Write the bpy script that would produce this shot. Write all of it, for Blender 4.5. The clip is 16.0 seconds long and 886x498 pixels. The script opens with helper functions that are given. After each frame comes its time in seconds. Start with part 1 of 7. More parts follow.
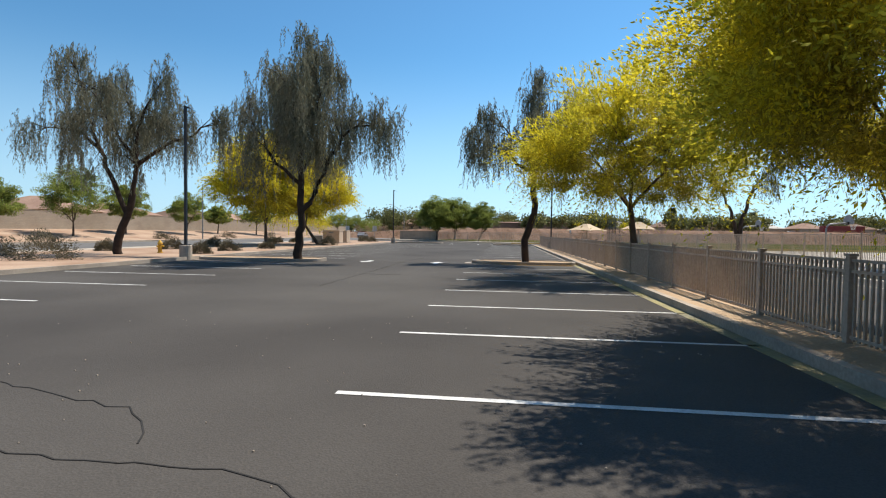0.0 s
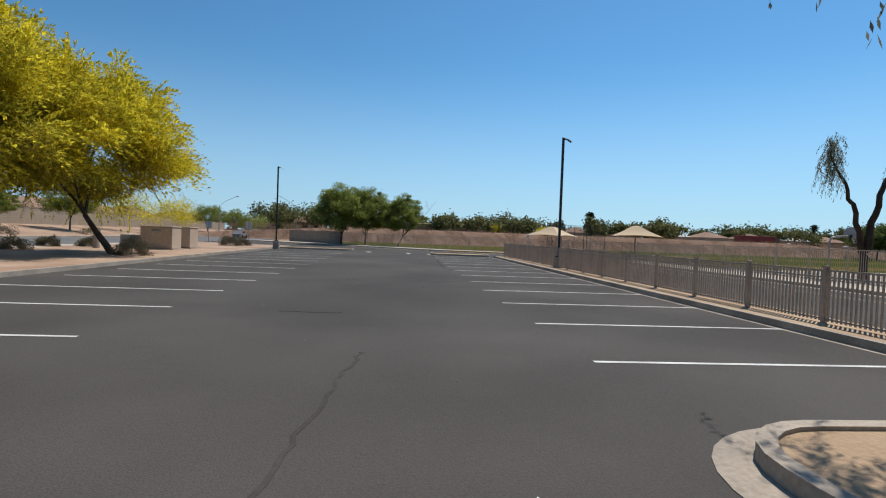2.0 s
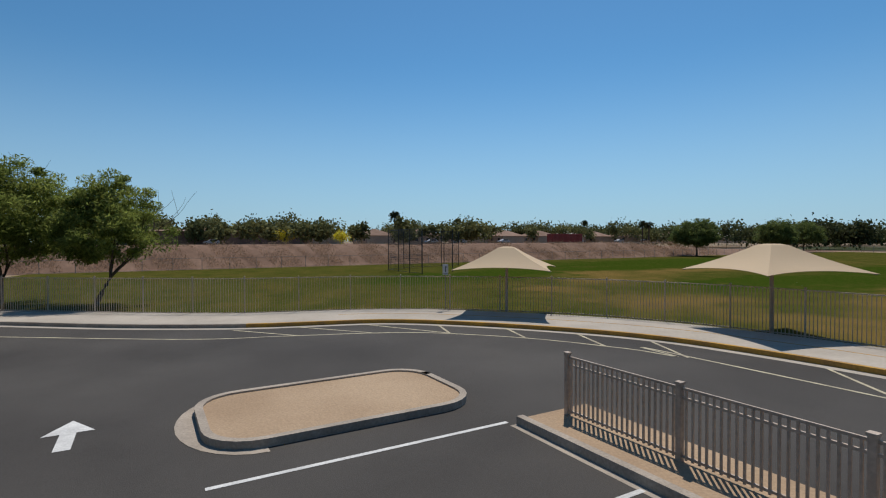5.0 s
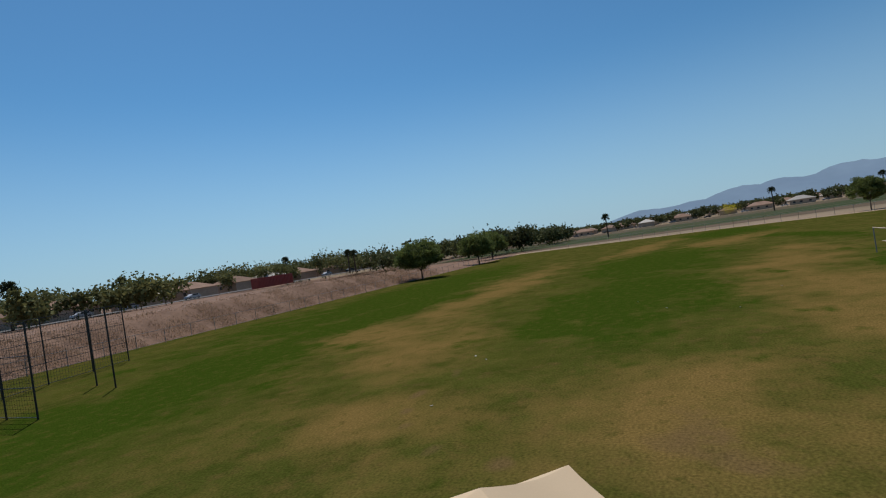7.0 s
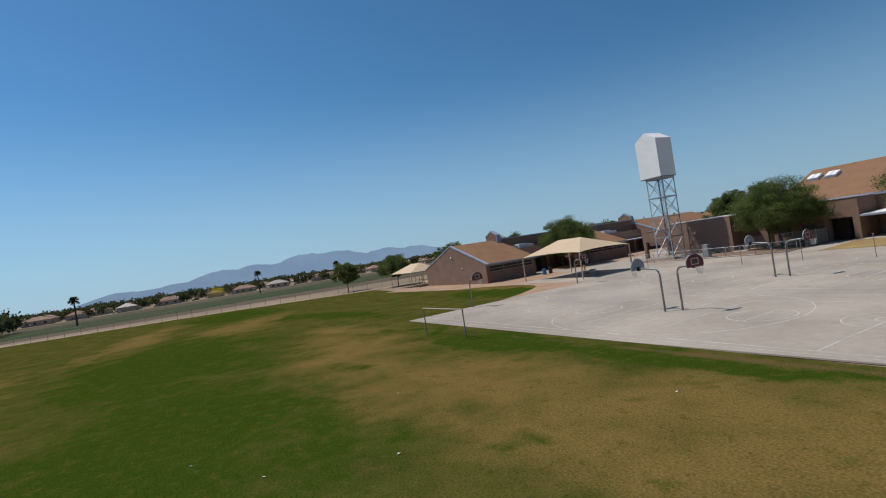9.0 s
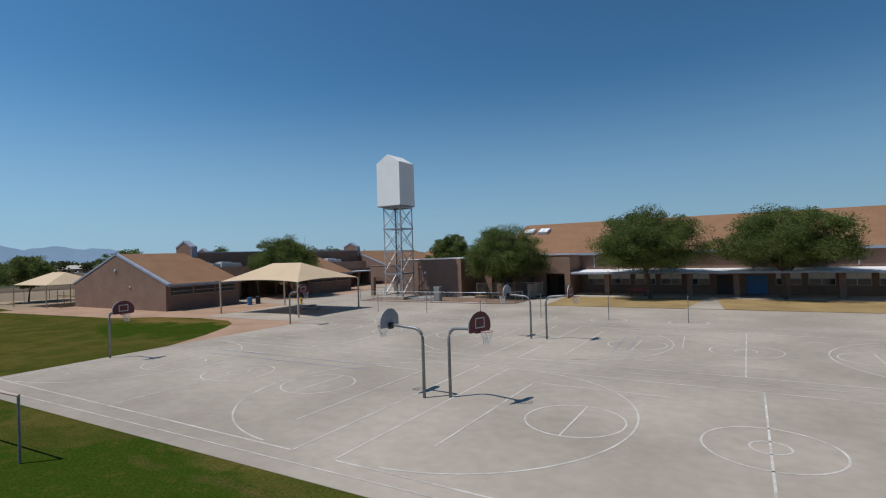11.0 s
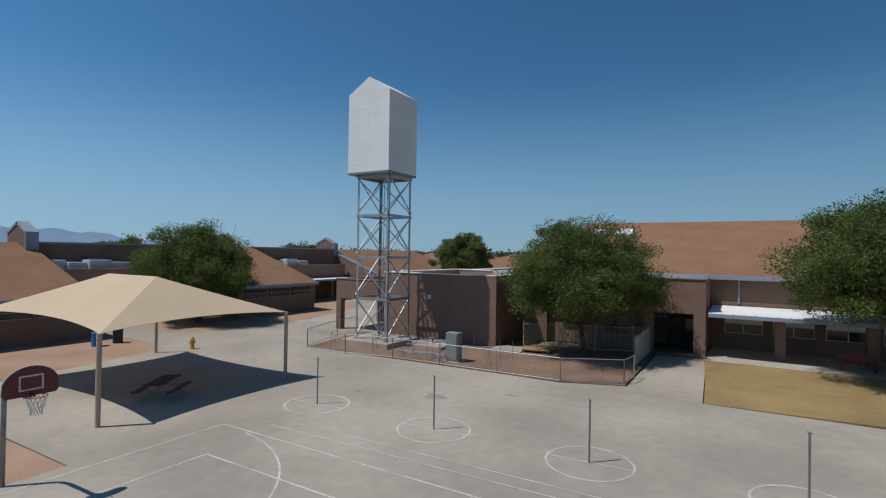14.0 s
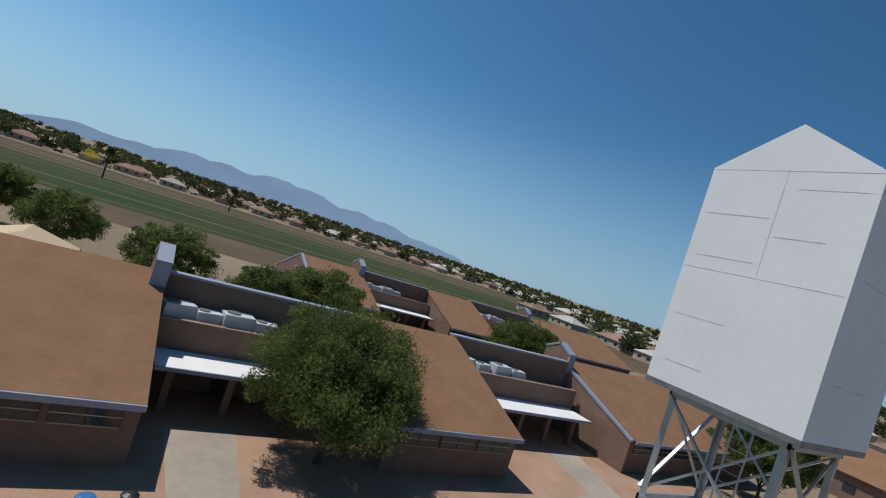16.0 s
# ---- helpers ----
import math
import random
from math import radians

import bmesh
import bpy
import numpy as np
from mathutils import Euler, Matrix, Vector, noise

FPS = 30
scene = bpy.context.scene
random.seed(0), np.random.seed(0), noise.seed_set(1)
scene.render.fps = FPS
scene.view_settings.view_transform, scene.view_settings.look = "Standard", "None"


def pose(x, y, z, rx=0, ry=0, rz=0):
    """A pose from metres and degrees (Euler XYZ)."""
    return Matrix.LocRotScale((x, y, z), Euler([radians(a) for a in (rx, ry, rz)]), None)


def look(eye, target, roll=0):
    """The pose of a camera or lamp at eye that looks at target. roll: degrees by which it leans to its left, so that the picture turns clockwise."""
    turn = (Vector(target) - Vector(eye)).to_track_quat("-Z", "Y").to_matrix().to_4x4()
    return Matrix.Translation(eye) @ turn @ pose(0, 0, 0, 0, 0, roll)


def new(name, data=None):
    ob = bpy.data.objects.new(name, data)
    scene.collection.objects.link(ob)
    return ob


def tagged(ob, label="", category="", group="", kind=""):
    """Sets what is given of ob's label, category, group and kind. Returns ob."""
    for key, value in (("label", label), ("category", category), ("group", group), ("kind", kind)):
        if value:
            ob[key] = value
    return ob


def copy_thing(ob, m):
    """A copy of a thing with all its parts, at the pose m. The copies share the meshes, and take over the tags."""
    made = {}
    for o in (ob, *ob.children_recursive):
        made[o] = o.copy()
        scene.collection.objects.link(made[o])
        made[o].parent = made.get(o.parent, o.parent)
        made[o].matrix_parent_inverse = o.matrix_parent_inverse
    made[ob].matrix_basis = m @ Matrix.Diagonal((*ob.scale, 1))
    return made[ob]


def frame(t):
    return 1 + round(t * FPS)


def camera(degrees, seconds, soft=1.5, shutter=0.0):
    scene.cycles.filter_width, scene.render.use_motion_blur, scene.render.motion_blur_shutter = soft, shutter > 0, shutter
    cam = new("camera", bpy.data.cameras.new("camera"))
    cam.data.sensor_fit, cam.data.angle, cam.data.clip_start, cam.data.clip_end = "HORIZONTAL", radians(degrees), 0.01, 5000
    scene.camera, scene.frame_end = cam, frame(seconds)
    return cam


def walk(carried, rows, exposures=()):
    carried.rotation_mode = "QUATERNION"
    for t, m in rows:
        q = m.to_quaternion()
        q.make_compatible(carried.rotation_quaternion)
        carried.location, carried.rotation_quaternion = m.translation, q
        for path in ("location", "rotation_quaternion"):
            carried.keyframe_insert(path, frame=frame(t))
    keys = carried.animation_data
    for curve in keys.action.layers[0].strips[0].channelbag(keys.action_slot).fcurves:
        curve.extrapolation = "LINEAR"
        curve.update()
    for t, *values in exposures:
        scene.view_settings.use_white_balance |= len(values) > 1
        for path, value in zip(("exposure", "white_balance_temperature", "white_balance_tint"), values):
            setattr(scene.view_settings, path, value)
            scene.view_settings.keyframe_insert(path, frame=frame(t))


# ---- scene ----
cam = camera(81.9, 16.0, soft=1.15)
PATH = [
    (0, (1.725, -53.884, 1.592), (1.488, -51.899, 1.529), 0.8),
    (0.5, (-0.231, -47.892, 1.656), (-0.268, -45.894, 1.594), 0.2),
    (1, (-1.61, -41.896, 1.662), (-1.477, -39.901, 1.611), 0.2),
    (1.5, (-2.432, -35.944, 1.711), (-2.234, -33.955, 1.663), 1.8),
    (2, (-2.782, -29.497, 1.716), (-2.615, -27.504, 1.668), 2.1),
    (2.5, (-3.073, -22.958, 1.768), (-2.873, -20.968, 1.726), 2.4),
    (3, (-3.322, -16.387, 1.896), (-3.05, -14.406, 1.857), 2.3),
    (3.5, (-3.47, -9.851, 2.163), (-3.012, -7.904, 2.131), 1.1),
    (3.7, (-3.42, -7.25, 2.32), (-2.875, -5.326, 2.289), 0.5),
    (5.8, (3.009, 16.405, 4.273), (4.323, 17.912, 4.259), -1.9),
    (6, (4.206, 18.513, 4.417), (5.606, 19.94, 4.408), -2.7),
    (6.4, (6.865, 22.081, 4.826), (8.415, 23.345, 4.828), -3.0),
    (6.5, (7.409, 22.581, 4.859), (8.998, 23.796, 4.861), -4.1),
    (7, (11.269, 26.001, 5.188), (13.065, 26.879, 5.195), -8.8),
    (7.5, (15.164, 28.606, 5.309), (17.129, 28.976, 5.327), -14.1),
    (8, (19.132, 30.118, 5.436), (21.126, 29.965, 5.457), -14.2),
    (8.5, (23.159, 30.384, 5.508), (25.079, 29.826, 5.532), -9.7),
    (9, (26.93, 29.617, 5.611), (28.69, 28.666, 5.631), -8.7),
    (9.5, (30.307, 28.02, 5.651), (31.82, 26.711, 5.666), -7.9),
    (10, (33.151, 25.88, 5.576), (34.375, 24.298, 5.591), -6.9),
    (10.2, (34.235, 24.824, 5.561), (35.34, 23.157, 5.577), -6.1),
    (12.3, (43.058, 9.512, 5.658), (44.101, 7.805, 5.681), 1.1),
    (12.5, (44.211, 7.889, 5.707), (45.245, 6.177, 5.725), 0.6),
    (13, (47.435, 3.785, 5.675), (48.454, 2.065, 5.692), 0.5),
    (13.5, (50.651, -0.597, 5.824), (51.673, -2.316, 5.84), 0.5),
    (14, (54.039, -4.961, 6.398), (55.066, -6.677, 6.415), 0.9),
    (14.5, (57.829, -9.543, 7.52), (58.895, -11.235, 7.532), 2.3),
    (15, (61.7, -13.886, 9.105), (62.884, -15.498, 9.117), 5.1),
    (15.5, (65.719, -17.564, 10.971), (67.185, -18.925, 10.984), 13.4),
    (16, (70.106, -20.305, 12.993), (71.81, -21.351, 13.017), 18.6),
]
EXPO = [(0.0, 0.68, 7000, 10), (0.5, 0.62, 7000, 10), (1.5, 0.38, 6850, 10), (2.0, 0.2, 6750, 10), (3.0, -0.03, 6700, 10), (3.5, -0.14, 6600, 10), (6.0, -0.2, 6800, 11), (7.0, -0.27, 6750, 11), (8.5, -0.17, 6650, 12), (10.0, -0.1, 6550, 11), (12.5, -0.33, 6280, 10), (14.0, -0.3, 6320, 10), (15.0, -0.1, 6450, 10), (16.0, -0.2, 6500, 10)]
walk(cam, [(t, look(eye, target, roll)) for t, eye, target, roll in PATH], EXPO)

# ---- world and sun ----
SUN = Vector((0.38, 0.385, 1.0)).normalized()
wd = bpy.data.worlds.new("sky")
scene.world = wd
wd.use_nodes = True
_n = wd.node_tree.nodes
_sky = _n.new("ShaderNodeTexSky")
_sky.sky_type = "NISHITA"
_sky.sun_disc = False
_sky.sun_elevation = math.asin(SUN.z)
_sky.sun_rotation = math.atan2(SUN.x, SUN.y)
_sky.air_density, _sky.dust_density, _sky.ozone_density = 1.0, 0.15, 1.6
_n["Background"].inputs[1].default_value = 0.085
_tint = _n.new("ShaderNodeMix")
_tint.data_type, _tint.blend_type = "RGBA", "MULTIPLY"
_tint.inputs[0].default_value, _tint.inputs[7].default_value = 1.0, (0.50, 0.95, 1.18, 1)
_co, _sep, _low, _haze = _n.new("ShaderNodeTexCoord"), _n.new("ShaderNodeSeparateXYZ"), _n.new("ShaderNodeMapRange"), _n.new("ShaderNodeMix")
_low.inputs[1].default_value, _low.inputs[2].default_value = 0.34, -0.05
_low.interpolation_type = "SMOOTHSTEP"
_low.inputs[4].default_value = 0.8
_haze.data_type = "RGBA"
_haze.inputs[7].default_value = (4.25, 6.2, 8.5, 1)
_l = wd.node_tree.links.new
_l(_sky.outputs[0], _tint.inputs[6])
_l(_co.outputs["Generated"], _sep.inputs[0]), _l(_sep.outputs[2], _low.inputs[0])
_l(_low.outputs[0], _haze.inputs[0]), _l(_tint.outputs[2], _haze.inputs[6])
# the sky is brighter on the sun's side
_dot, _side, _fade = _n.new("ShaderNodeVectorMath"), _n.new("ShaderNodeMapRange"), _n.new("ShaderNodeVectorMath")
_dot.operation, _fade.operation = "DOT_PRODUCT", "SCALE"
_dot.inputs[1].default_value = Vector((SUN.x, SUN.y, 0)).normalized()
_side.inputs[1].default_value, _side.inputs[3].default_value, _side.inputs[4].default_value = -1.0, 0.75, 1.12
_l(_co.outputs["Generated"], _dot.inputs[0]), _l(_dot.outputs["Value"], _side.inputs[0])
_l(_haze.outputs[2], _fade.inputs[0]), _l(_side.outputs[0], _fade.inputs["Scale"])
_l(_fade.outputs[0], _n["Background"].inputs[0])
_sun = new("sun", bpy.data.lights.new("sun", "SUN"))
_sun.data.energy, _sun.data.angle, _sun.data.color = 4.25, radians(0.55), (1.0, 0.965, 0.91)
_sun.matrix_world = look(SUN * 50, (0, 0, 0))


# ---- materials ----
def mat(name, base, other, rough=0.85, scale=1.0, fine=30.0, bump=0.15, metal=0.0, amount=1.0, fine_amt=0.35, leaf=0.0, objvar=0.0):
    """Two colours mixed by noise of two sizes (scale, fine: cycles a metre), with relief."""
    m = bpy.data.materials.new(name)
    m.use_nodes = True
    nt = m.node_tree
    nd, lk = nt.nodes, nt.links.new
    bs = nd["Principled BSDF"]
    bs.inputs["Roughness"].default_value, bs.inputs["Metallic"].default_value = rough, metal
    if rough >= 0.8 or leaf:
        bs.inputs["Specular IOR Level"].default_value = 0.12
    geo = nd.new("ShaderNodeNewGeometry")
    n1, n2 = nd.new("ShaderNodeTexNoise"), nd.new("ShaderNodeTexNoise")
    n1.inputs["Scale"].default_value, n2.inputs["Scale"].default_value = scale, fine
    n1.inputs["Detail"].default_value, n2.inputs["Detail"].default_value = 5, 3
    for n in (n1, n2):
        lk(geo.outputs["Position"], n.inputs["Vector"])
    ramp = nd.new("ShaderNodeMapRange")
    ramp.inputs[1].default_value, ramp.inputs[2].default_value = 0.35, 0.65
    lk(n1.outputs[0], ramp.inputs[0])
    mul = nd.new("ShaderNodeMath")
    mul.operation = "MULTIPLY"
    mul.inputs[1].default_value = amount
    lk(ramp.outputs[0], mul.inputs[0])
    mx = nd.new("ShaderNodeMix")
    mx.data_type = "RGBA"
    mx.inputs[6].default_value, mx.inputs[7].default_value = (*[0.86 * v for v in base], 1), (*[0.86 * v for v in other], 1)
    lk(mul.outputs[0], mx.inputs[0])
    hsv = nd.new("ShaderNodeHueSaturation")
    mr = nd.new("ShaderNodeMapRange")
    mr.inputs[3].default_value, mr.inputs[4].default_value = 1 - fine_amt, 1 + fine_amt
    lk(n2.outputs[0], mr.inputs[0])
    val = mr.outputs[0]
    if objvar:
        oi = nd.new("ShaderNodeObjectInfo")
        ov = nd.new("ShaderNodeMapRange")
        ov.inputs[3].default_value, ov.inputs[4].default_value = 1 - objvar, 1 + objvar
        lk(oi.outputs["Random"], ov.inputs[0])
        mm = nd.new("ShaderNodeMath")
        mm.operation = "MULTIPLY"
        lk(val, mm.inputs[0]), lk(ov.outputs[0], mm.inputs[1])
        val = mm.outputs[0]
    if leaf > 0.2:
        ri = nd.new("ShaderNodeMapRange")
        ri.inputs[3].default_value, ri.inputs[4].default_value = 0.6, 1.35
        lk(geo.outputs["Random Per Island"], ri.inputs[0])
        mm = nd.new("ShaderNodeMath")
        mm.operation = "MULTIPLY"
        lk(val, mm.inputs[0]), lk(ri.outputs[0], mm.inputs[1])
        val = mm.outputs[0]
    lk(val, hsv.inputs["Value"])
    lk(mx.outputs[2], hsv.inputs["Color"])
    lk(hsv.outputs[0], bs.inputs["Base Color"])
    if bump:
        bp = nd.new("ShaderNodeBump")
        bp.inputs["Strength"].default_value, bp.inputs["Distance"].default_value = bump, 0.03
        lk(n2.outputs[0], bp.inputs["Height"])
        lk(bp.outputs[0], bs.inputs["Normal"])
    if leaf:
        tr = nd.new("ShaderNodeBsdfTranslucent")
        lk(hsv.outputs[0], tr.inputs["Color"])
        ms = nd.new("ShaderNodeMixShader")
        ms.inputs[0].default_value = leaf
        lk(bs.outputs[0], ms.inputs[1]), lk(tr.outputs[0], ms.inputs[2])
        lk(ms.outputs[0], nd["Material Output"].inputs["Surface"])
    m["hsv"] = hsv.name
    return m


def courses(m, width, height, mortar, dark, depth=0.6):
    """Adds coursed joints to an upright wall's material."""
    nd, lk = m.node_tree.nodes, m.node_tree.links.new
    geo, hsv = nd["Geometry"], nd[m["hsv"]]
    sp, ad, cb = nd.new("ShaderNodeSeparateXYZ"), nd.new("ShaderNodeMath"), nd.new("ShaderNodeCombineXYZ")
    lk(geo.outputs["Position"], sp.inputs[0])
    lk(sp.outputs[0], ad.inputs[0]), lk(sp.outputs[1], ad.inputs[1])
    lk(ad.outputs[0], cb.inputs[0]), lk(sp.outputs[2], cb.inputs[1])
    br = nd.new("ShaderNodeTexBrick")
    br.inputs["Scale"].default_value = 1.0
    br.inputs["Brick Width"].default_value, br.inputs["Row Height"].default_value = width, height
    br.inputs["Mortar Size"].default_value = mortar
    br.inputs["Color1"].default_value, br.inputs["Color2"].default_value = (1, 1, 1, 1), (0.9, 0.9, 0.9, 1)
    br.inputs["Mortar"].default_value = (dark, dark, dark, 1)
    lk(cb.outputs[0], br.inputs["Vector"])
    mx = nd.new("ShaderNodeMix")
    mx.data_type, mx.blend_type = "RGBA", "MULTIPLY"
    mx.inputs[0].default_value = 1.0
    lk(hsv.outputs[0], mx.inputs[6]), lk(br.outputs[0], mx.inputs[7])
    lk(mx.outputs[2], nd["Principled BSDF"].inputs["Base Color"])
    return m


M_ASPH = mat("asphalt", (0.062, 0.0565, 0.052), (0.096, 0.088, 0.080), 0.9, 0.16, 60, 0.3, fine_amt=0.38)
M_ASPH2 = mat("street_asphalt", (0.14, 0.135, 0.13), (0.17, 0.165, 0.16), 0.9, 0.2, 40, 0.2)
M_CONC = mat("court_concrete", (0.465, 0.40, 0.328), (0.35, 0.30, 0.247), 0.85, 0.16, 2.2, 0.05, fine_amt=0.16)
M_WALK = mat("sidewalk_concrete", (0.50, 0.44, 0.37), (0.42, 0.37, 0.31), 0.9, 0.5, 9, 0.1, fine_amt=0.15)
M_KERB = mat("kerb_concrete", (0.45, 0.38, 0.31), (0.33, 0.28, 0.23), 0.9, 1.2, 20, 0.15)
M_YEL = mat("yellow_kerb_paint", (0.56, 0.31, 0.06), (0.38, 0.22, 0.08), 0.8, 1.5, 15, 0.1)
M_LINE = mat("white_line_paint", (0.75, 0.74, 0.71), (0.55, 0.54, 0.52), 0.8, 2.0, 25, 0.05)
M_CLINE = mat("worn_court_paint", (0.68, 0.64, 0.58), (0.48, 0.44, 0.385), 0.85, 0.9, 6, 0.0)
M_BLINE = mat("worn_blue_paint", (0.22, 0.28, 0.38), (0.36, 0.36, 0.37), 0.85, 0.9, 6, 0.0)
M_CREAM = mat("cream_line_paint", (0.62, 0.55, 0.38), (0.40, 0.35, 0.26), 0.85, 1.5, 12, 0.0)
M_DIRT = mat("pink_gravel", (0.46, 0.30, 0.205), (0.37, 0.235, 0.155), 0.95, 0.3, 14, 0.4, fine_amt=0.25)
M_DESERT = mat("desert_soil", (0.34, 0.25, 0.17), (0.24, 0.185, 0.12), 0.95, 0.02, 1.5, 0.2, fine_amt=0.25)
M_VERGE = mat("reddish_verge_soil", (0.46, 0.33, 0.24), (0.32, 0.205, 0.14), 0.95, 0.35, 16, 0.4, fine_amt=0.3)
M_YARD = mat("brown_yard_soil", (0.29, 0.185, 0.125), (0.21, 0.135, 0.092), 0.95, 0.5, 12, 0.4, fine_amt=0.3)
M_YFAINT = mat("faded_yellow_gutter_paint", (0.36, 0.31, 0.15), (0.22, 0.205, 0.15), 0.85, 1.2, 18, 0.1)
M_TAN = mat("tan_gravel", (0.47, 0.34, 0.225), (0.38, 0.265, 0.17), 0.95, 0.4, 20, 0.4, fine_amt=0.3)
M_BANK = mat("dry_brush_bank", (0.27, 0.17, 0.12), (0.19, 0.115, 0.08), 0.95, 0.25, 2.0, 0.8, fine_amt=0.4)
M_DEAD = mat("dormant_turf", (0.38, 0.27, 0.12), (0.29, 0.195, 0.09), 0.95, 0.35, 10, 0.3)
M_WALL = courses(mat("brown_block", (0.285, 0.185, 0.14), (0.25, 0.16, 0.12), 0.9, 0.6, 12, 0.2, fine_amt=0.12), 0.4, 0.2, 0.012, 0.86)
M_CAP = mat("parapet_cap", (0.36, 0.24, 0.18), (0.30, 0.20, 0.15), 0.85, 0.8, 10, 0.05)
M_SHINGLE = courses(mat("shingle", (0.31, 0.175, 0.10), (0.275, 0.15, 0.085), 0.92, 0.5, 14, 0.3, fine_amt=0.1), 0.32, 0.06, 0.006, 0.84)
M_FASCIA = mat("blue_grey_fascia", (0.33, 0.36, 0.44), (0.28, 0.31, 0.38), 0.6, 1, 10, 0.02, fine_amt=0.06)
M_WROOF = mat("white_roof_coating", (0.92, 0.91, 0.90), (0.82, 0.81, 0.80), 0.7, 0.4, 5, 0.05, fine_amt=0.06)
M_TRIM = mat("white_metal_trim", (0.66, 0.68, 0.70), (0.58, 0.60, 0.62), 0.5, 1, 10, 0.02, fine_amt=0.06)
M_WIN = mat("dark_glass", (0.035, 0.04, 0.045), (0.05, 0.055, 0.06), 0.12, 0.5, 4, 0.0)
M_DARK = mat("dark_brown_paint", (0.06, 0.045, 0.04), (0.05, 0.04, 0.035), 0.6, 1, 8, 0.0)
M_GALV = mat("galvanised_steel", (0.52, 0.54, 0.55), (0.42, 0.44, 0.46), 0.42, 2.0, 20, 0.03, metal=0.7, fine_amt=0.12)
M_GPIPE = mat("weathered_steel_pipe", (0.30, 0.31, 0.31), (0.22, 0.22, 0.22), 0.5, 2.0, 20, 0.03, metal=0.5)
M_PANEL = mat("pale_grey_panel", (0.92, 0.91, 0.88), (0.86, 0.85, 0.82), 0.7, 0.5, 6, 0.02, fine_amt=0.05)
M_CRACK = mat("panel_joint_stain", (0.56, 0.55, 0.53), (0.84, 0.83, 0.80), 0.8, 2, 12, 0.0)
M_CANVAS = mat("sand_canvas", (0.80, 0.62, 0.42), (0.75, 0.58, 0.39), 0.85, 0.4, 40, 0.05, fine_amt=0.05, leaf=0.2)
M_FENCE = mat("beige_fence_paint", (0.52, 0.41, 0.32), (0.44, 0.34, 0.26), 0.6, 1.0, 15, 0.02, objvar=0.1)
M_BLK = mat("black_pole_paint", (0.014, 0.015, 0.018), (0.02, 0.021, 0.024), 0.45, 1, 20, 0.02)
M_BARK = mat("dark_bark", (0.075, 0.05, 0.036), (0.045, 0.032, 0.025), 0.95, 3, 25, 0.6)
M_BARK2 = mat("grey_bark", (0.15, 0.11, 0.08), (0.09, 0.065, 0.05), 0.95, 3, 25, 0.6)
M_WILLOW = mat("drooping_leaf", (0.20, 0.20, 0.135), (0.26, 0.25, 0.175), 0.65, 0.6, 5, 0.0, leaf=0.35)
M_YLEAF = mat("palo_verde_bloom", (0.80, 0.66, 0.04), (0.62, 0.55, 0.06), 0.7, 0.7, 5, 0.0, leaf=0.58)
M_GLEAF = mat("mesquite_leaf", (0.20, 0.245, 0.072), (0.105, 0.14, 0.042), 0.65, 0.7, 5, 0.0, leaf=0.5)
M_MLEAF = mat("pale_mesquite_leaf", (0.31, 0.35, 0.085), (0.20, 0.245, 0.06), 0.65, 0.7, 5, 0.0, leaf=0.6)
M_OLEAF = mat("palo_verde_leaf", (0.50, 0.42, 0.05), (0.38, 0.33, 0.06), 0.7, 0.9, 5, 0.0, leaf=0.42)
M_FLEAF = mat("far_foliage", (0.24, 0.235, 0.09), (0.13, 0.14, 0.055), 0.8, 0.05, 0.6, 0.0, leaf=0.25)
M_DLEAF = mat("dark_far_foliage", (0.12, 0.13, 0.05), (0.075, 0.085, 0.035), 0.8, 0.02, 0.4, 0.0, leaf=0.25)
M_PALM = mat("palm_frond", (0.05, 0.065, 0.03), (0.075, 0.085, 0.04), 0.7, 0.5, 4, 0.0, leaf=0.2)
M_BUSH = mat("shrub_leaf", (0.19, 0.16, 0.105), (0.13, 0.115, 0.075), 0.8, 0.5, 4, 0.0, leaf=0.2)
M_STUCCO = mat("tan_stucco", (0.55, 0.43, 0.32), (0.48, 0.37, 0.28), 0.95, 0.5, 12, 0.15)
M_BLOCK = courses(mat("tan_block_wall", (0.40, 0.33, 0.26), (0.35, 0.28, 0.22), 0.95, 0.5, 10, 0.2), 0.4, 0.2, 0.012, 0.8)
M_TILE = mat("tile_roof", (0.24, 0.15, 0.11), (0.30, 0.20, 0.15), 0.9, 0.3, 5, 0.3, objvar=0.3)
M_PALEROOF = mat("pale_roof", (0.55, 0.51, 0.46), (0.48, 0.44, 0.40), 0.9, 0.3, 5, 0.2, objvar=0.2)
M_RED = mat("red_paint", (0.30, 0.035, 0.03), (0.24, 0.03, 0.025), 0.5, 1, 10, 0.02)
M_MAROON = mat("maroon_backboard", (0.17, 0.03, 0.03), (0.13, 0.025, 0.025), 0.5, 1, 10, 0.02)
M_BGREY = mat("grey_backboard", (0.34, 0.35, 0.37), (0.27, 0.28, 0.30), 0.55, 2, 10, 0.02)
M_YPAINT = mat("yellow_paint", (0.65, 0.36, 0.02), (0.55, 0.30, 0.02), 0.5, 1, 10, 0.02)
M_BLUEP = mat("blue_paint", (0.04, 0.18, 0.42), (0.03, 0.14, 0.35), 0.5, 1, 10, 0.02)
M_GREYP = mat("grey_cabinet_paint", (0.26, 0.27, 0.26), (0.22, 0.23, 0.22), 0.6, 1, 10, 0.02)
M_WOOD = mat("plywood", (0.42, 0.27, 0.14), (0.34, 0.21, 0.11), 0.8, 1, 14, 0.1)
